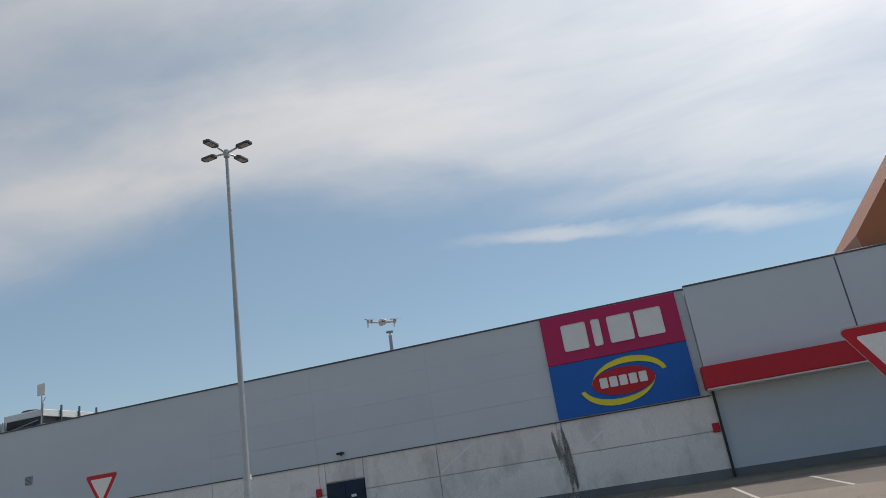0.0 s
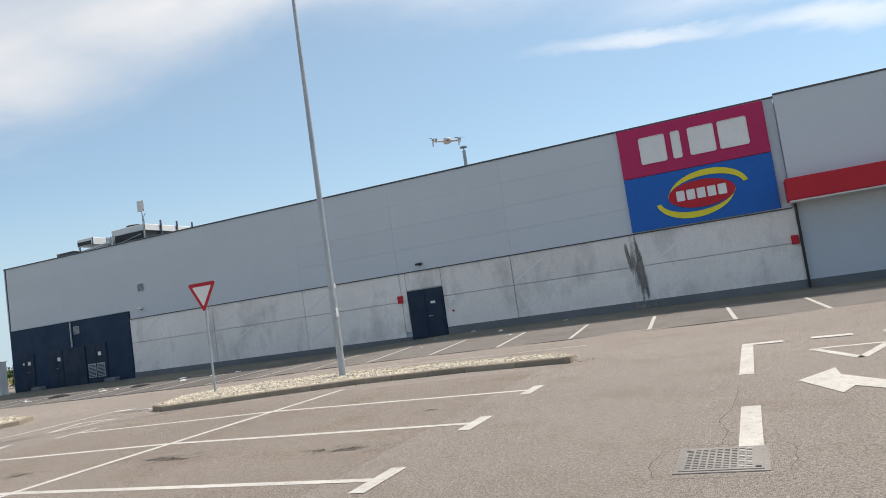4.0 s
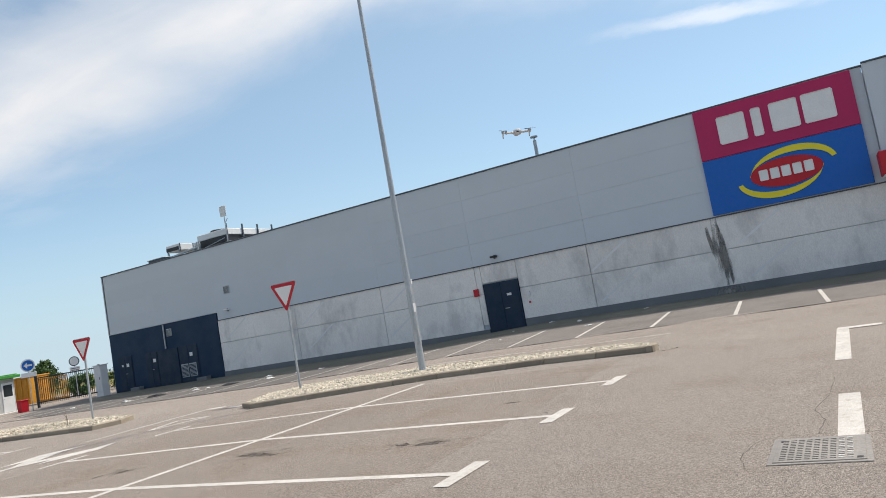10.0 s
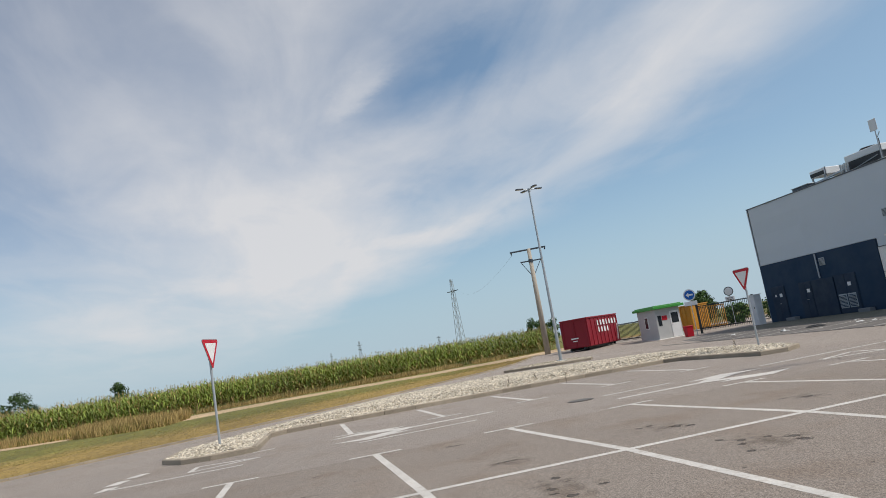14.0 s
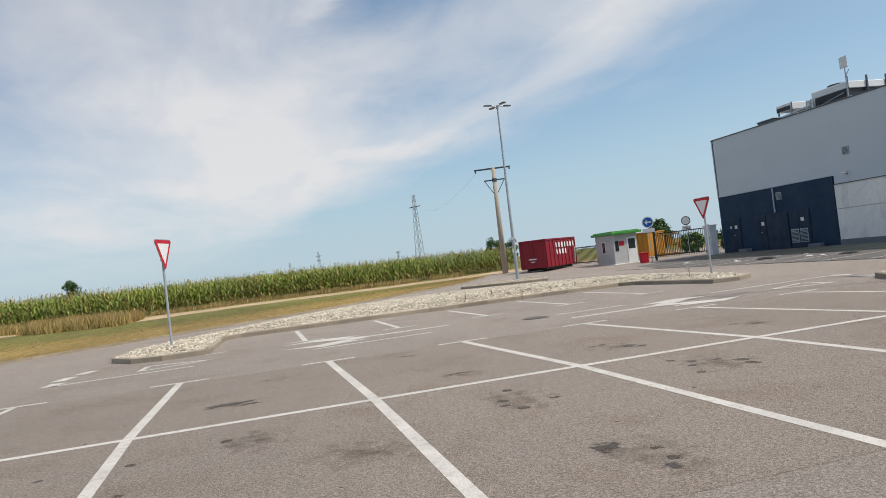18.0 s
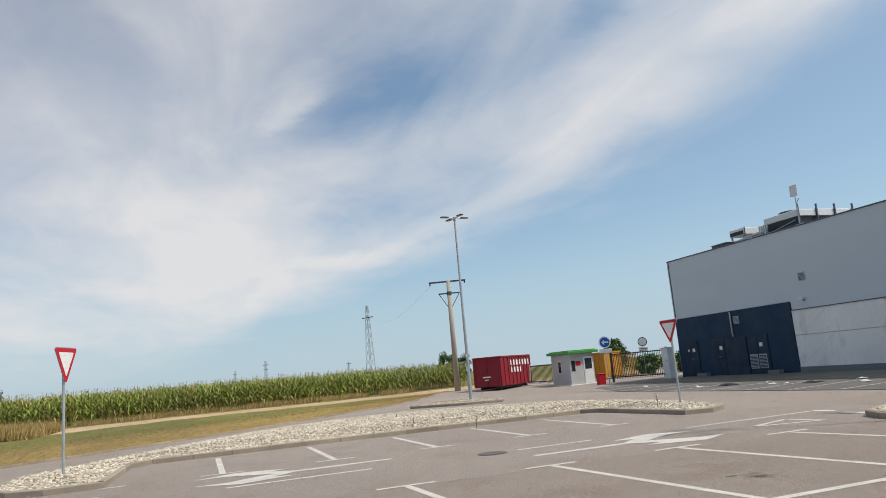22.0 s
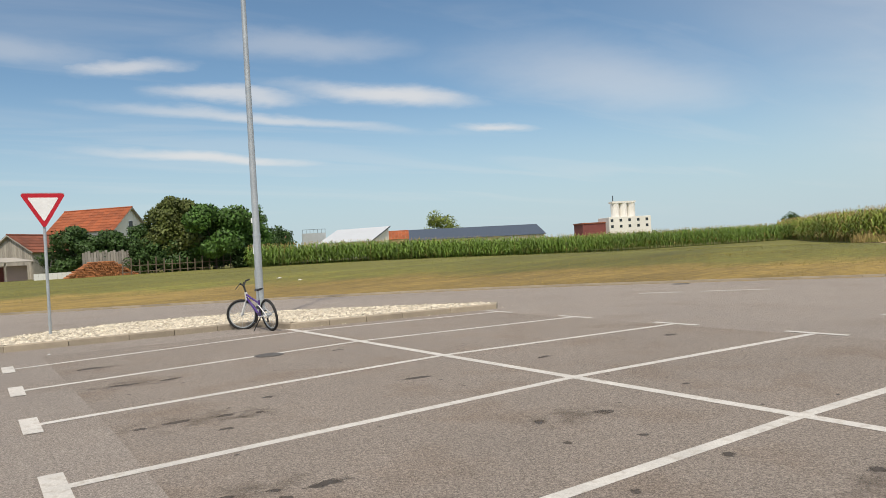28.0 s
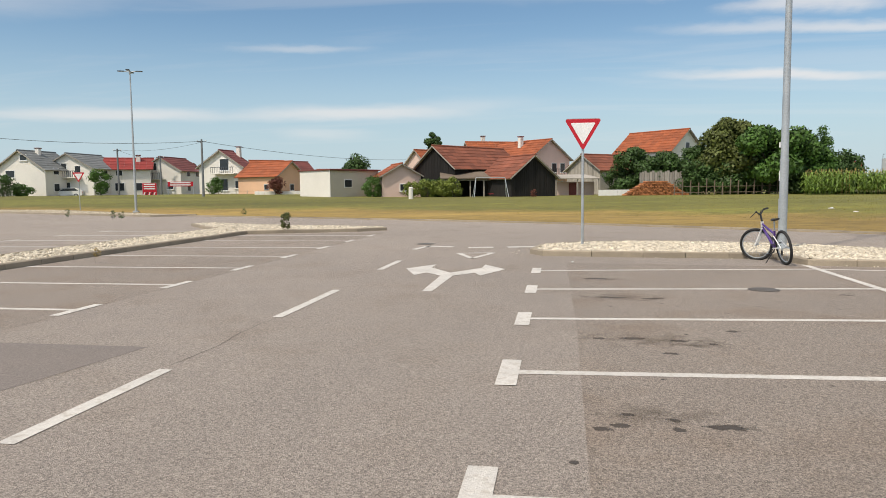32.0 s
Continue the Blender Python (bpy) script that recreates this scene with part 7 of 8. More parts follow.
for x, wd, h0, h1, d_, lb in ((265, 0.95, 0.3, 2.1, 112, "red and white advertising board by the road"), (320, 1.75, 1.6, 2.3, 112, "long red banner with white writing")):
    px = {265: (55.44, -93.97), 320: (51.80, -96.09)}[x]
    b_ = group_at("road_banner", pose(*px, VZ + 0.4, 0, 0, 205), lb, "banner")
    part("board", box(-wd, wd, 0, 0.06, h0, h1, 0.01), SIGNRED, b_)
    for sx in (-1, 1):
        part("post", box(sx * wd - 0.05, sx * wd + 0.05, 0.062, 0.14, -0.1, h1), GALV, b_)
    for k_ in range(2 if x == 320 else 3):
        part("text_bar", box(-wd * 0.8, wd * 0.8, -0.012, -0.002, h1 - 0.24 - k_ * 0.32, h1 - 0.08 - k_ * 0.32), WHITE, b_)
    if x == 265:
        for k_ in range(5):
            part("stripe", prism([(-0.9 + k_ * 0.34, 0.35), (-0.74 + k_ * 0.34, 0.35), (-0.56 + k_ * 0.34, 0.8), (-0.72 + k_ * 0.34, 0.8)], -0.012, -0.002, "xz"), BLACK if k_ % 2 else WHITE, b_)


# ---- parked cars ----
def car(x, y, yaw, paint, label, zb):
    s = group_at("parked_car", pose(x, y, zb, 0, 0, yaw), label, "car")
    part("body", prism([(-2.05, 0.35), (2.05, 0.35), (2.12, 0.6), (1.95, 0.86), (1.1, 0.98), (0.45, 1.42), (-1.2, 1.47), (-1.85, 1.05), (-2.1, 0.95)], -0.82, 0.82, "xz"), paint, s)
    part("side_window", prism([(1.0, 0.98), (0.42, 1.36), (-1.15, 1.4), (-1.65, 1.03)], -0.832, -0.821, "xz"), GLASS, s)
    part("side_window", prism([(1.0, 0.98), (0.42, 1.36), (-1.15, 1.4), (-1.65, 1.03)], 0.821, 0.832, "xz"), GLASS, s)
    part("windscreen", prism([(1.14, 0.99), (0.5, 1.4), (0.53, 1.42), (1.18, 1.0)], -0.7, 0.7, "xz"), GLASS, s)
    for sx in (-1.3, 1.3):
        for sy in (-1, 1):
            w_ = part("wheel", tube((sx, sy * 0.62, 0.31), (sx, sy * 0.84, 0.31), 0.31, seg=18), RUBBER, s)
            part("hub_cap", tube((sx, sy * 0.841, 0.31), (sx, sy * 0.852, 0.31), 0.2, seg=14), GALV, w_)
    for sy in (-0.6, 0.6):
        part("headlight", box(2.0, 2.08, sy - 0.18, sy + 0.18, 0.66, 0.8, 0.02), WHITE, s)
        part("tail_light", box(-2.1, -2.03, sy - 0.15, sy + 0.15, 0.75, 0.92, 0.02), SIGNRED, s)
    part("bumper", box(2.0, 2.16, -0.8, 0.8, 0.3, 0.52, 0.03), paint, s)
    return s


car(67.66, -92.96, 18, WHITE, "small white hatchback parked before the houses", VZ + 0.5)
# ---- utility poles and wires in the village ----
def village_pole(x, y, h, label):
    s = group_at("utility_pole", pose(x, y, VZ - 0.1, 0, 0, 20), label, "utility pole", "village utility poles")
    part("pole", tube((0, 0, 0), (0, 0, h), 0.16, 0.11, 10), PLINTH, s)
    part("cross_arm", box(-0.55, 0.55, -0.05, 0.05, h - 0.35, h - 0.25), TRIM, s)
    for x_ in (-0.5, 0.5):
        part("insulator", tube((x_, 0, h - 0.25), (x_, 0, h - 0.08), 0.05, seg=8), WHITE, s)
    return s


PA, PB, PC, PD, PE = (39.78, -79.85), (62.13, -96.83), (58.13, -101.68), (66.25, -56.04), (22.09, -146.21)
village_pole(*PA, 7.6, "concrete utility pole carrying wires along the village")
village_pole(*PB, 7.8, "slim utility pole before the houses")
village_pole(*PC, 6.9, "slim utility pole before the houses")
wire([(*PD, 9.0), (*PA, 7.6), (*PE, 8.0)], 0.022, "sagging overhead wires along the village road", 1.1)
wire([(*PA, 7.5), (*PB, 7.9), (*PC, 7.0)], 0.015, "thin overhead wire between poles", 0.5)
mk = group_at("marker_post", pose(10.61, -62.91, VZ, 0, 0, 0), "short white marker post in the grass", "post")
part("post", tube((0, 0, -0.1), (0, 0, 1.35), 0.22, 0.2, 12), STUCCO, mk)
part("post_cap", tube((0, 0, 1.35), (0, 0, 1.42), 0.22, 0.1, 12), STUCCO, mk)

# ---- far buildings ----
sl_ = group_at("grain_silo", pose(-314.85, -278.68, 0, 0, 0, 160), "white grain mill block with round silo tower", "silo")
part("block", box(-13, 13, 0, 14, -1, 13.5, 0.1), STUCCO, sl_)
for k_ in range(5):
    for z in (7.4, 10.8):
        part("window", box(-12 + k_ * 5.4, -10.4 + k_ * 5.4, -0.1, -0.004, z, z + 1.6), GLASS, sl_)
for x in (-5.5, -0.5, 4.5):
    part("silo_tube", tube((x, 7, 13.5), (x, 7, 21.5), 2.4, seg=20), STUCCO, sl_)
part("head_house", box(-8, 6.5, 4.5, 9.5, 21.5, 22.6), STUCCO, sl_)
part("mast", tube((-6.5, 7, 22.6), (-6.5, 7, 26), 0.3, seg=8), TRIM, sl_)
an_ = group_at("annex_building", pose(-297.54, -289.80, 0, 0, 0, 160), "low rust-red annex beside the mill", "building")
part("wall", box(-7, 7, 0, 12, -1, 10.5), TILE_D, an_)
part("roof", box(-7.4, 7.4, -0.4, 12.4, 10.5, 11.2), TILE_R, an_)
f_ = group_at("farm_hall", pose(-156.32, -208.05, 0, 0, 0, 165), "long low farm hall with blue-grey roof", "building")
part("wall", box(-26, 26, 0, 14, -1, 4.9), STUCCO, f_)
part("roof", prism([(-0.8, 4.7), (7, 8.6), (14.8, 4.7), (14.8, 4.9), (7, 8.8), (-0.8, 4.9)], -26.5, 26.5, "yz"), mat("blue_grey_sheet_roof", (0.055, 0.075, 0.11), 0.6, vary=0.12), f_)
for k_ in range(6):
    part("window", box(-23.4 + k_ * 8.6, -21.9 + k_ * 8.6, -0.1, -0.004, 1.5, 2.8), GLASS, f_)
PALESHEET = mat("pale_sheet_roof", (0.50, 0.52, 0.55), 0.6, vary=0.1, scale=0.4, fine=6)
f_ = group_at("farm_hall", pose(-102.36, -188.7, 0, 0, 0, 122), "white farm hall with one pale sloping roof", "building")
part("wall", prism([(0, -1), (10.5, -1), (10.5, 8.9), (0, 5.0)], -18.5, 0, "yz"), STUCCO, f_)
for k_ in range(12):
    part("roof_sheet", prism([(-0.5, 4.95), (11, 9.2), (11, 9.4), (-0.5, 5.15)], -19.02 + k_ * 1.61, -17.43 + k_ * 1.61, "yz"), PALESHEET, f_)
part("edge_trim", prism([(-0.5, 4.9), (11, 9.15), (11, 9.45), (-0.5, 5.2)], 0.31, 0.5, "yz"), TRIM, f_)
t_ = group_at("farm_tank", pose(-92.5, -208.5, 0, 0, 0, 160), "low grey steel tank frame beside the farm hall", "tank")
part("tank_wall", box(-3.6, 3.6, 0, 5, -1, 8.6), SIGNBACK, t_)
for k_ in range(7):
    part("rail_post", box(-3.6 + k_ * 1.17, -3.5 + k_ * 1.17, 0, 0.1, 8.6, 9.7), TRIM, t_)
part("rail", box(-3.6, 3.6, 0, 0.1, 9.7, 9.8), TRIM, t_)
house(-85.5, -214.0, 250, 5.0, 7.0, 6.0, 8.0, STUCCO, TILE_D2, "small far house with crimson roof", zb=0.0)
house(-121.5, -200.2, 240, 5.0, 8.0, 5.6, 8.0, SALMON, TILE_O, "small far house with orange roof", zb=0.0)
house(-118.0, -204.0, 160, 4.0, 5.0, 5.6, 7.8, SALMON, TILE_O, "small far house with orange roof", zb=0.0)


# ---- trees ----
RUSTBUSH = mat("rusty_leaf", (0.13, 0.04, 0.025), 0.8, vary=0.2, bump=0, island=0.3)
def tree(x, y, h, r, leaf, label, seed, trunk=0.35, low=0.25, n=2600, tall=1.0, name="tree", zb=None):
    rng = np.random.default_rng(seed)
    n = int(n * 1.9)
    zb = gz(x, y) if zb is None else zb
    s = group_at(name, pose(x, y, zb), label, name, "garden trees" if name == "tree" else "")
    bm = bmesh.new()
    t0 = 0.05 * h * trunk
    add_tube(bm, (0, 0, -0.2), (0.05, 0.03, h * 0.45), t0, t0 * 0.6, 10)
    hubs = []
    for k_ in range(9):
        a, e = rng.uniform(0, 6.28), rng.uniform(0.2, 1.2)
        z0 = h * rng.uniform(min(low, 0.4), 0.5)
        p = Vector((math.cos(a) * math.cos(e) * r * 0.75, math.sin(a) * math.cos(e) * r * 0.75, z0 + math.sin(e) * h * 0.4))
        add_tube(bm, (0.04, 0.02, z0), p, t0 * 0.4, t0 * 0.12, 6)
        hubs.append(p)
    part("trunk", bm, BARK, s)
    m = 26
    cl = []
    for k_ in range(m):
        a, u = rng.uniform(0, 6.28), rng.uniform(-0.9, 1)
        rr = (1 - u * u) ** 0.5 * rng.uniform(0.35, 0.85)
        cl.append((math.cos(a) * rr * r, math.sin(a) * rr * r, h * (low + (1 - low) * (0.5 + 0.46 * u)), rng.uniform(0.26, 0.46) * r))
    cl = np.array(cl)
    idx = rng.integers(0, m, n)
    d = rng.normal(size=(n, 3))
    d /= np.linalg.norm(d, axis=1)[:, None]
    rad = cl[idx, 3] * rng.uniform(0.55, 1.05, n)
    c = cl[idx, :3] + d * rad[:, None] * np.array([1, 1, 0.8 * tall])
    size = rng.uniform(0.5, 1.2, n) * r * 0.05 + min(0.05, r * 0.11)
    t1 = rng.normal(size=(n, 3))
    t1 /= np.linalg.norm(t1, axis=1)[:, None]
    t2 = np.cross(t1, d)
    t2 /= np.linalg.norm(t2, axis=1)[:, None] + 1e-9
    v = np.stack([c - t1 * size[:, None], c + t2 * size[:, None] * 0.6, c + t1 * size[:, None], c - t2 * size[:, None] * 0.6], 1).reshape(-1, 3)
    ob = mesh_np("crown", v, np.arange(4 * n).reshape(-1, 4), leaf, s)
    tagged(ob, kind="stuff")
    return s


tree(-20.65, -80.35, 7.6, 3.7, LEAF_Y, "tall rounded walnut tree behind the garden fence", 11, n=8000)
tree(-24.26, -77.41, 6.7, 4.0, LEAF, "broad green fruit tree on a short trunk", 12, low=0.22, n=8500)
tree(-28.43, -79.31, 5.9, 3.0, LEAF, "dense green garden tree beside the fence", 13, low=0.12, n=5500)
tree(-30.89, -81.66, 7.0, 1.5, LEAF, "slender feathery green garden tree", 14, low=0.1, n=1800, tall=1.5)
tree(-33.34, -82.93, 4.2, 2.5, LEAF_D, "low dark green tree beside the corn", 15, low=0.05, n=2400)
tree(-11.05, -80.87, 4.8, 2.5, LEAF_D, "dark green bushy tree before the orange roof", 16, low=0.05, n=5200)
tree(-13.94, -81.53, 4.7, 2.8, LEAF_D, "dark green bushy tree beside the woodpile", 17, low=0.08, n=5200)
tree(-9.56, -83.01, 4.0, 1.8, LEAF_D, "small dark bush by the sheds", 18, low=0.02, n=1600)
tree(-17.30, -81.01, 5.0, 2.0, LEAF_D, "dark shrub behind the fence", 19, low=0.02, n=1800)
tree(-0.41, -68.24, 0.85, 0.35, RUSTBUSH, "small red-brown bush in the mown grass", 35, low=0.0, n=260, name="shrub")
tree(-27.43, -80.67, 6.8, 3.2, LEAF_D, "dark green tree filling the gap behind the fence", 36, low=0.05, n=5500)
tree(-22.32, -81.00, 5.2, 3.4, LEAF_D, "low dark foliage behind the garden fence", 37, low=0.02, n=5000)
tree(-19.11, -82.71, 5.5, 2.4, LEAF_D, "dark foliage behind the board fence", 38, low=0.02, n=3000)
tree(20.44, -131.27, 11.0, 1.7, LEAF_D, "distant dark tree top over the roofs", 20, low=0.72, n=5000)
tree(30.2, -113.41, 5.7, 3.0, LEAF_D, "green tree behind the garage", 21, low=0.1, n=2400)
for k_, (x, y, h_, r_) in enumerate(((-17.2, -78.8, 3.4, 2.2), (-20.6, -78.6, 3.2, 2.4), (-24.0, -78.9, 3.0, 2.4), (-27.2, -79.0, 3.2, 2.3), (-30.4, -79.6, 3.2, 2.3))):
    tree(x, y, h_, r_, LEAF_D, "dark undergrowth behind the garden fence", 120 + k_, low=0.0, n=1800, name="shrub")
for k_, (x, y, h_) in enumerate(((13.0, -75.6, 1.7), (11.4, -75.8, 2.0), (9.9, -75.9, 1.8), (8.5, -76.0, 2.1))):
    tree(x, y, h_, 1.15, HEDGE, "yellow-green vines before the old barn", 130 + k_, low=0.0, n=900, name="shrub")
tree(-153.8, -229.0, 15.5, 7.5, HEDGE, "broad pale green tree behind the far halls", 22, low=0.1, n=2400)
tree(-260.06, -151.41, 7.0, 4.0, LEAF_D, "far dark tree at the field edge", 23, low=0.05, n=1500)
tree(-128.95, 44.17, 5.2, 2.4, LEAF_D, "far tree behind the power pole", 24, low=0.05, n=1600)
tree(-132.68, 48.60, 5.0, 2.2, LEAF_D, "far tree behind the lamp post", 25, low=0.05, n=1600)
tree(-64.85, 40.07, 3.6, 1.6, LEAF_D, "bushy tree behind the gate", 26, low=0.05, n=1600)
tree(-106.43, -24.44, 5.0, 1.6, LEAF_D, "lone tree standing in the corn", 27, low=0.05, n=1300)
tree(-178.82, -61.99, 8.0, 4.4, LEAF_D, "far rounded tree over the corn", 28, low=0.05, n=1600)
for k_, (x, y, h_, r_) in enumerate(((-57.0, 38.5, 1.5, 1.4), (-54.0, 39.5, 1.7, 1.6), (-51.0, 40.5, 1.5, 1.5), (-48.5, 41.5, 1.6, 1.5), (-46.2, 42.0, 1.5, 1.3))):
    tree(x, y, h_, r_, LEAF_D if k_ % 2 else LEAF, "dense green shrub behind the barred gate", 90 + k_, low=0.0, n=900, name="shrub")
for k_, (px, h_, r_) in enumerate((((60.81, -90.48), 3.8, 1.7), ((69.97, -83.45), 2.6, 1.9), ((69.65, -86.32), 1.6, 1.5), ((34.8, -90.2), 2.3, 1.3), ((45.61, -94.84), 2.2, 1.3), ((10.62, -79.29), 2.0, 1.6), ((18.51, -79.70), 2.3, 1.4), ((12.21, -79.03), 1.9, 1.3))):
    tree(*px, h_, r_, RUSTBUSH if k_ == 3 else LEAF_D if k_ % 2 else LEAF, "dark red garden shrub" if k_ == 3 else "rounded garden shrub before the houses", 40 + k_, low=0.02, n=1100, name="shrub")
tree(7.14, -23.39, 0.6, 0.26, LEAF_Y, "small green weed bush on the gravel", 60, low=0.0, n=220, name="weed", zb=0.12)
tree(7.29, -12.60, 0.2, 0.1, GRASS, "dry weed tuft on the gravel strip", 61, low=0.0, n=90, name="weed", zb=0.12)
for k_, (px, py) in enumerate(((676, 470), (706, 486), (757, 482), (815, 487), (1132, 478))):
    xy = {676: (-26.32, 6.84), 706: (-22.35, 6.32), 757: (-22.88, 7.43), 815: (-20.53, 7.64), 1132: (-19.41, 12.92)}[px]
    tree(*xy, 0.5, 0.06, LEAF_D if k_ % 2 else GRASS, "spindly weed growing through the gravel", 70 + k_, low=0.0, n=18, name="weed", zb=0.12)
for k_, xy in enumerate(((16.01, -39.17), (21.74, -34.82), (21.38, -35.06), (27.15, -38.34))):
    tree(*xy, 0.45, 0.2, LEAF_D, "small weed on a far gravel island", 80 + k_, low=0.0, n=80, name="weed", zb=0.1)


# ---- corn ----
def corn_field(edge, depth, rows, step_, label, seed, dry=0.12, hgt=2.3, sheet=True, leaf=CORN, sere=0.5):
    """Maize along an edge line, growing away from the car park; edge runs so that the field lies to its left."""
    rng = np.random.default_rng(seed)
    tpl_v, tpl_f = [], []
    pos = []
    e = [Vector(p) for p in edge]
    for a, b in zip(e, e[1:]):
        d = b - a
        nrm = Vector((-d.y, d.x)).normalized()
        n = max(1, int(d.length / step_))
        for r in range(rows):
            off = r * 0.72 + (r * r * 0.25 if r > 6 else 0)
            for k_ in range(n):
                t = (k_ + rng.uniform(0, 1)) / n
                p = a + d * t + nrm * (off + rng.uniform(-0.15, 0.15))
                pos.append((p.x, p.y, gz(p.x, p.y), r))
    pos = np.array(pos)
    N_ = len(pos)
    V, Fq = [], []
    base = 0
    leaves = 7
    h = hgt * rng.uniform(0.86, 1.1, N_)
    # stalks: thin blades; leaves: bent two-piece strips; tassels
    for j in range(leaves + 3):
        a = rng.uniform(0, 6.28, N_)
        ca, sa = np.cos(a), np.sin(a)
        if j < 2:
            w = 0.014
            z0, z1 = np.zeros(N_), h * 0.95
            p = [(-w * ca, -w * sa, z0), (w * ca, w * sa, z0), (w * ca, w * sa, z1), (-w * ca, -w * sa, z1)]
            quads = [(0, 1, 2, 3)]
        elif j < leaves + 2:
            f = (j - 2) / (leaves - 1)
            zb = h * (0.18 + 0.68 * f) * rng.uniform(0.93, 1.07, N_)
            L = rng.uniform(0.55, 0.95, N_) * (1 - 0.3 * f)
            w = 0.055
            px_, py_ = -sa * w, ca * w
            m1, m2 = L * 0.5, L
            zm, ze = zb + L * 0.42, zb + L * rng.uniform(-0.25, 0.25, N_)
            p = [(px_ * 0.6, py_ * 0.6, zb), (-px_ * 0.6, -py_ * 0.6, zb), (ca * m1 - px_, sa * m1 - py_, zm), (ca * m1 + px_, sa * m1 + py_, zm), (ca * m2 - px_ * 0.15, sa * m2 - py_ * 0.15, ze), (ca * m2 + px_ * 0.15, sa * m2 + py_ * 0.15, ze)]
            quads = [(0, 1, 2, 3), (3, 2, 4, 5)]
        else:
            w = 0.025
            z0, z1 = h * 0.95, h * 1.06
            p = [(-0.01 + 0 * ca, 0 * sa, z0), (0.01 + 0 * ca, 0 * sa, z0), (w * ca, w * sa, z1), (-w * ca, -w * sa, z1)]
            quads = [(0, 1, 2, 3)]
        arr = np.stack([np.stack([np.broadcast_to(c, (N_,)) for c in q], -1) for q in p], 1) + pos[:, None, :3]
        V.append(arr.reshape(-1, 3))
        nv = len(p)
        q = np.array(quads)
        Fq.append((q[None] + base + nv * np.arange(N_)[:, None, None]).reshape(-1, 4))
        base += nv * N_
    V, Fq = np.concatenate(V), np.concatenate(Fq)
    me = bpy.data.meshes.new("corn_plants")
    me.from_pydata(V.tolist(), [], Fq.tolist())
    me.materials.append(leaf)
    me.materials.append(CORN_DRY)
    zmid = V[Fq[:, 0], 2]
    r_ = rng.uniform(0, 1, len(Fq))
    low = zmid < 0.9
    idx = ((r_ < dry) | (low & (r_ < sere))).astype(np.int32)
    tail = len(Fq) - N_
    idx[tail:] = 1
    me.polygons.foreach_set("material_index", idx)
    ob = new("corn_field", me)
    tagged(ob, label, "corn", kind="stuff")
    if sheet:
        bm = bmesh.new()
        rowsv = []
        offs = [4.5, 7, 10, 14, 20, 30, 45, 70, 110, 170, 260]
        offs = [o for o in offs if o <= depth]
        dense = []
        for a, b in zip(e, e[1:]):
            n = max(2, int((b - a).length / 3))
            dense += [(a.lerp(b, k_ / n), Vector((-(b - a).y, (b - a).x)).normalized()) for k_ in range(n)]
        dense.append((e[-1], dense[-1][1]))
        dense = [q for q in dense if q[0].x > -75 or q[0].y > -20]
        for p, nrm in dense:
            rowsv.append([bm.verts.new(((p + nrm * o).x, (p + nrm * o).y, gz(*(p + nrm * o)) + hgt * 0.8 + rng.uniform(-0.12, 0.2))) for o in offs])
        for A, B in zip(rowsv, rowsv[1:]):
            for j in range(len(offs) - 1):
                bm.faces.new((A[j], B[j], B[j + 1], A[j + 1]))
        bmesh.ops.recalc_face_normals(bm, faces=bm.faces[:])
        cs = part("corn_canopy", bm, leaf, ob)
        tagged(cs, kind="stuff")
    return ob


WEST_CORN = [(-80, 30), (-77, 20), (-75, 12), (-72.5, 5), (-71, -4), (-69, -12), (-65, -18), (-61, -23.5), (-60.5, -27.5), (-72, -37), (-112, -66)]
corn_field(WEST_CORN[::-1], 260, 16, 0.2, "tall green maize field with dry lower leaves", 101, dry=0.07, hgt=2.6, sheet=False)
corn_field([(-112, -50), (-79.39, -53.53), (-65.28, -56.69), (-54.32, -58.99), (-39.53, -64.57), (-25.11, -68.80)][::-1], 110, 12, 0.25, "green maize field behind the mown grass", 102, dry=0.0, hgt=2.1, leaf=CORN_S, sere=0.12)

# sandy farm track between grass and corn
tr = [(-46, -20), (-54, -11), (-59, -5.5), (-61.5, 0.5), (-61.8, 6.5), (-62.2, 12), (-66, 21), (-72, 30)]
line = smooth_line(tr, 8)
bm = bmesh.new()
prev = None
for k_, p in enumerate(line):
    q = line[min(k_ + 1, len(line) - 1)] - line[max(k_ - 1, 0)]
    nrm = Vector((-q.y, q.x)).normalized()
    w_ = 4.2 + 0.5 * math.sin(k_ * 0.9)
    ring = [p + nrm * s_ * w_ for s_ in (-1, -0.5, 0, 0.5, 1)]
    cur = [bm.verts.new((r_.x, r_.y, gz(r_.x, r_.y) + h_)) for r_, h_ in zip(ring, (0.026, 0.065, 0.05, 0.065, 0.026))]
    if prev:
        for j in range(4):
            bm.faces.new((prev[j], prev[j + 1], cur[j + 1], cur[j]))
    prev = cur
bmesh.ops.recalc_face_normals(bm, faces=bm.faces[:])
tagged(part("farm_track", bm, SAND), "bare sandy farm track along the corn", "track", kind="structure")


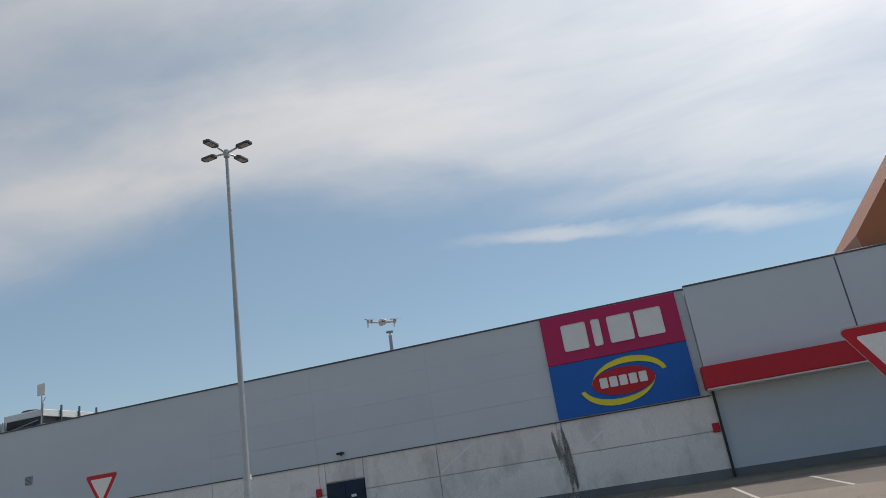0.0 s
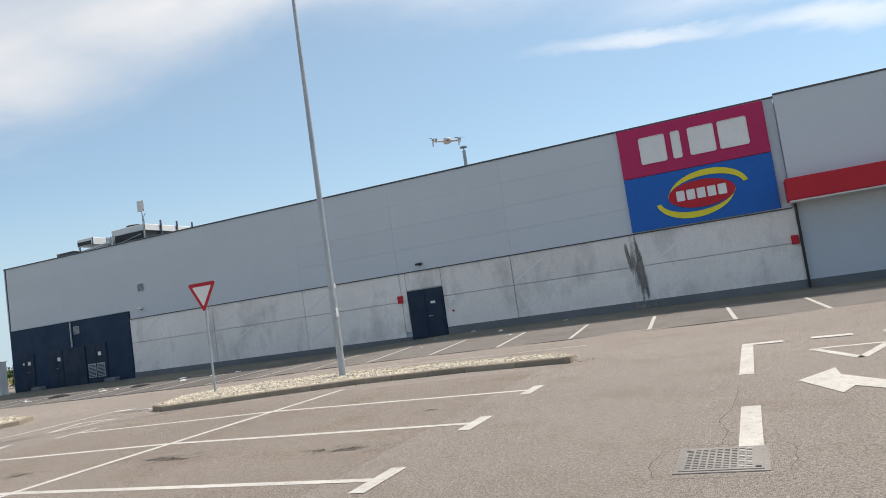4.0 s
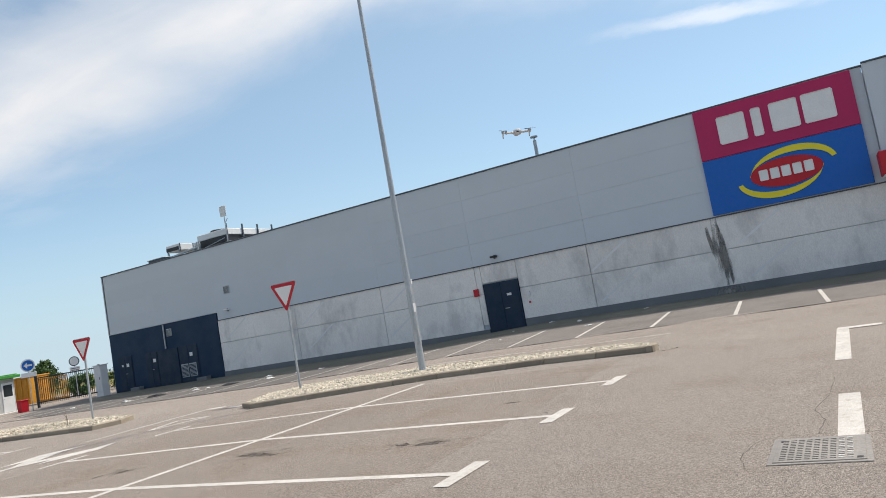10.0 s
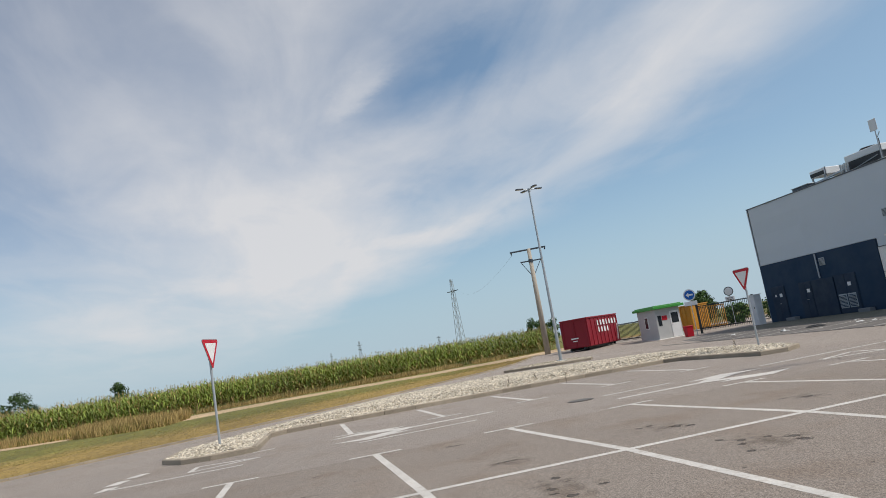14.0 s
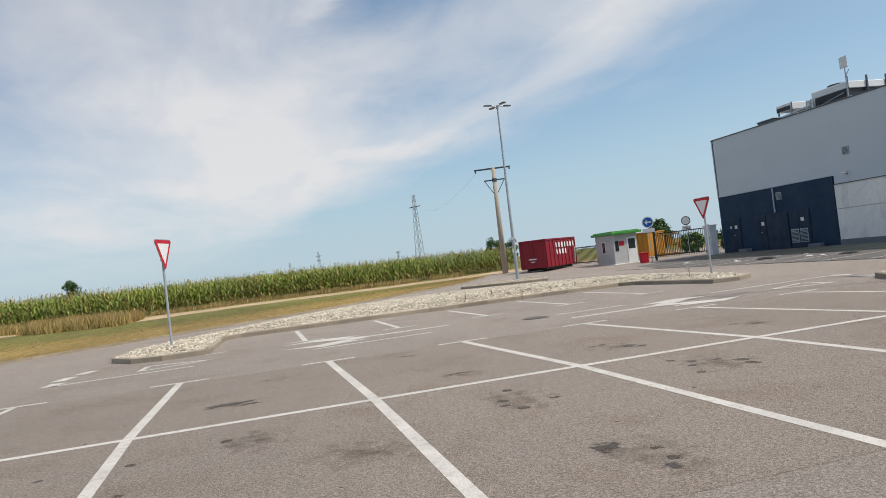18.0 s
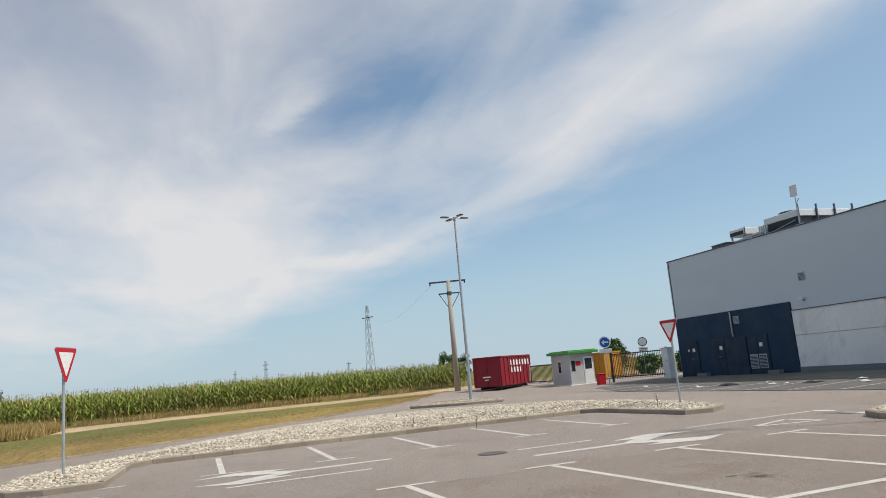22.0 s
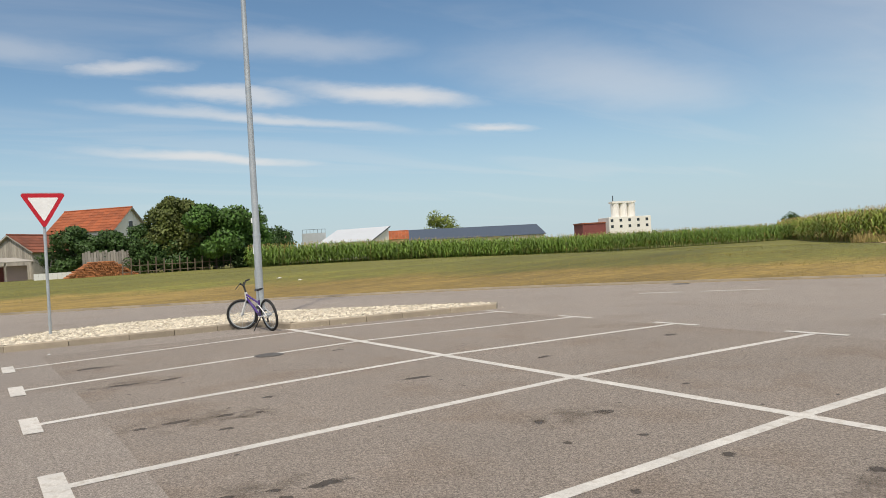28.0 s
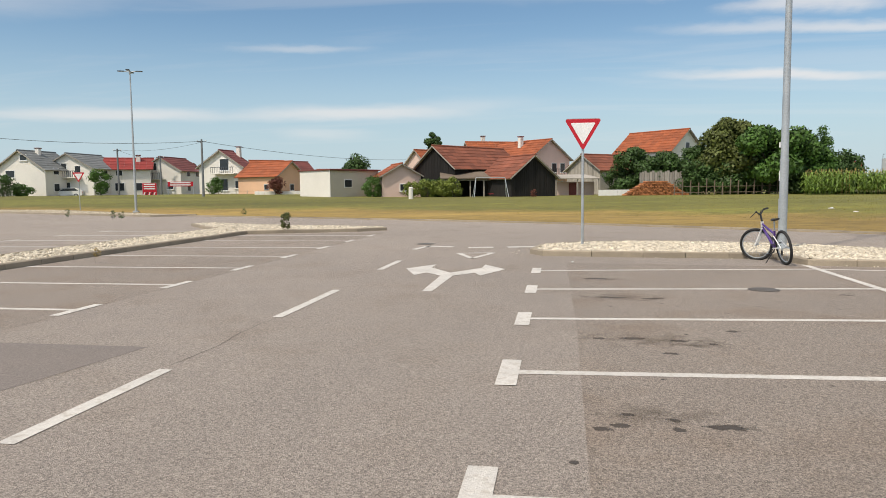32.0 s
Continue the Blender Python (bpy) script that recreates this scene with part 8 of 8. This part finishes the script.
def wild_grass(poly, count, hmin, hmax, seed, material, label, clump=0.0):
    """Tall unmown blades in tufts inside an outline."""
    rng = np.random.default_rng(seed)
    xs, ys = np.array([p[0] for p in poly]), np.array([p[1] for p in poly])
    px, py = rng.uniform(xs.min(), xs.max(), count * 4), rng.uniform(ys.min(), ys.max(), count * 4)
    thick = np.array([noise.noise((x * 0.45, y * 0.45, seed * 1.7)) for x, y in zip(px, py)])
    keep = np.flatnonzero(inside(px, py, poly) & (thick > clump))[:count]
    px, py, thick = px[keep], py[keep], thick[keep]
    n = len(keep)
    a, h = rng.uniform(0, 6.28, n), rng.uniform(hmin, hmax, n) * (0.7 + 0.9 * np.clip(thick - clump, 0, 0.6))
    b = np.stack([px, py, np.array([gz(x, y) for x, y in zip(px, py)]) + 0.02], -1)
    side = np.stack([np.cos(a), np.sin(a), 0 * a], -1) * rng.uniform(0.015, 0.035, n)[:, None]
    tip = b + np.concatenate([rng.normal(0, 0.28, (n, 2)) * h[:, None], h[:, None]], 1)
    v = np.stack([b - side, b + side, tip], 1).reshape(-1, 3)
    ob = mesh_np("wild_grass", v, np.arange(3 * n).reshape(-1, 3), material)
    return tagged(ob, label, "grass", kind="stuff")


BELT = [(-58, -27), (-48, -17), (-44.5, -12), (-46, -8.4), (-54, -8.2), (-61, -9.5), (-68, -13), (-64, -19), (-60, -24)]
wild_grass(BELT, 26000, 0.25, 0.8, 301, CORN_DRY, "tall dry brown grass before the corn", -0.25)
wild_grass(BELT, 9000, 0.2, 0.6, 302, GRASS_G, "green tufts among dry grass before the corn", 0.0)
wild_grass([(-64, -10), (-66, -4), (-67.5, 2), (-68, 8), (-70, 16), (-74, 22), (-76, 20), (-73.5, 11), (-71, 4), (-69.5, -4), (-67, -12)], 12000, 0.2, 0.6, 303, CORN_DRY, "dry grass fringe at the foot of the corn", -0.05)

# ---- grass blades on the verge ----
def grass(count, seed, reach0, reach, hmin, hmax, name, material, label):
    rng = np.random.default_rng(seed)
    e = [p for p in EDGE if p.x < 50]
    k_ = rng.integers(0, len(e) - 1, count)
    A = np.array([p[:] for p in e])
    t = rng.uniform(0, 1, count)[:, None]
    P_ = A[k_] * (1 - t) + A[k_ + 1] * t
    d = P_ - np.array([CX, CY])
    d /= np.linalg.norm(d, axis=1)[:, None]
    off = reach0 + rng.uniform(0.02, 1, count) ** 1.3 * (reach - reach0)
    P_ = P_ + d * (off[:, None] + 0.25)
    z = np.array([gz(x, y) for x, y in P_]) + 0.02
    a = rng.uniform(0, 6.28, count)
    h = rng.uniform(hmin, hmax, count)
    w = rng.uniform(0.006, 0.016, count)
    lean = rng.normal(0, 0.7, (count, 2)) * h[:, None]
    b = np.stack([P_[:, 0], P_[:, 1], z], -1)
    side = np.stack([np.cos(a) * w, np.sin(a) * w, 0 * w], -1)
    tip = b + np.stack([lean[:, 0], lean[:, 1], h], -1)
    v = np.stack([b - side, b + side, tip], 1).reshape(-1, 3)
    ob = mesh_np(name, v, np.arange(3 * count).reshape(-1, 3), material)
    return tagged(ob, label, "grass", kind="stuff")


grass(120000, 201, 0, 16, 0.015, 0.05, "grass", GRASS, "short dry mown grass blades on the verge")
grass(120000, 202, 6, 48, 0.02, 0.07, "grass", GRASS_G, "greener grass blades behind the dry verge")
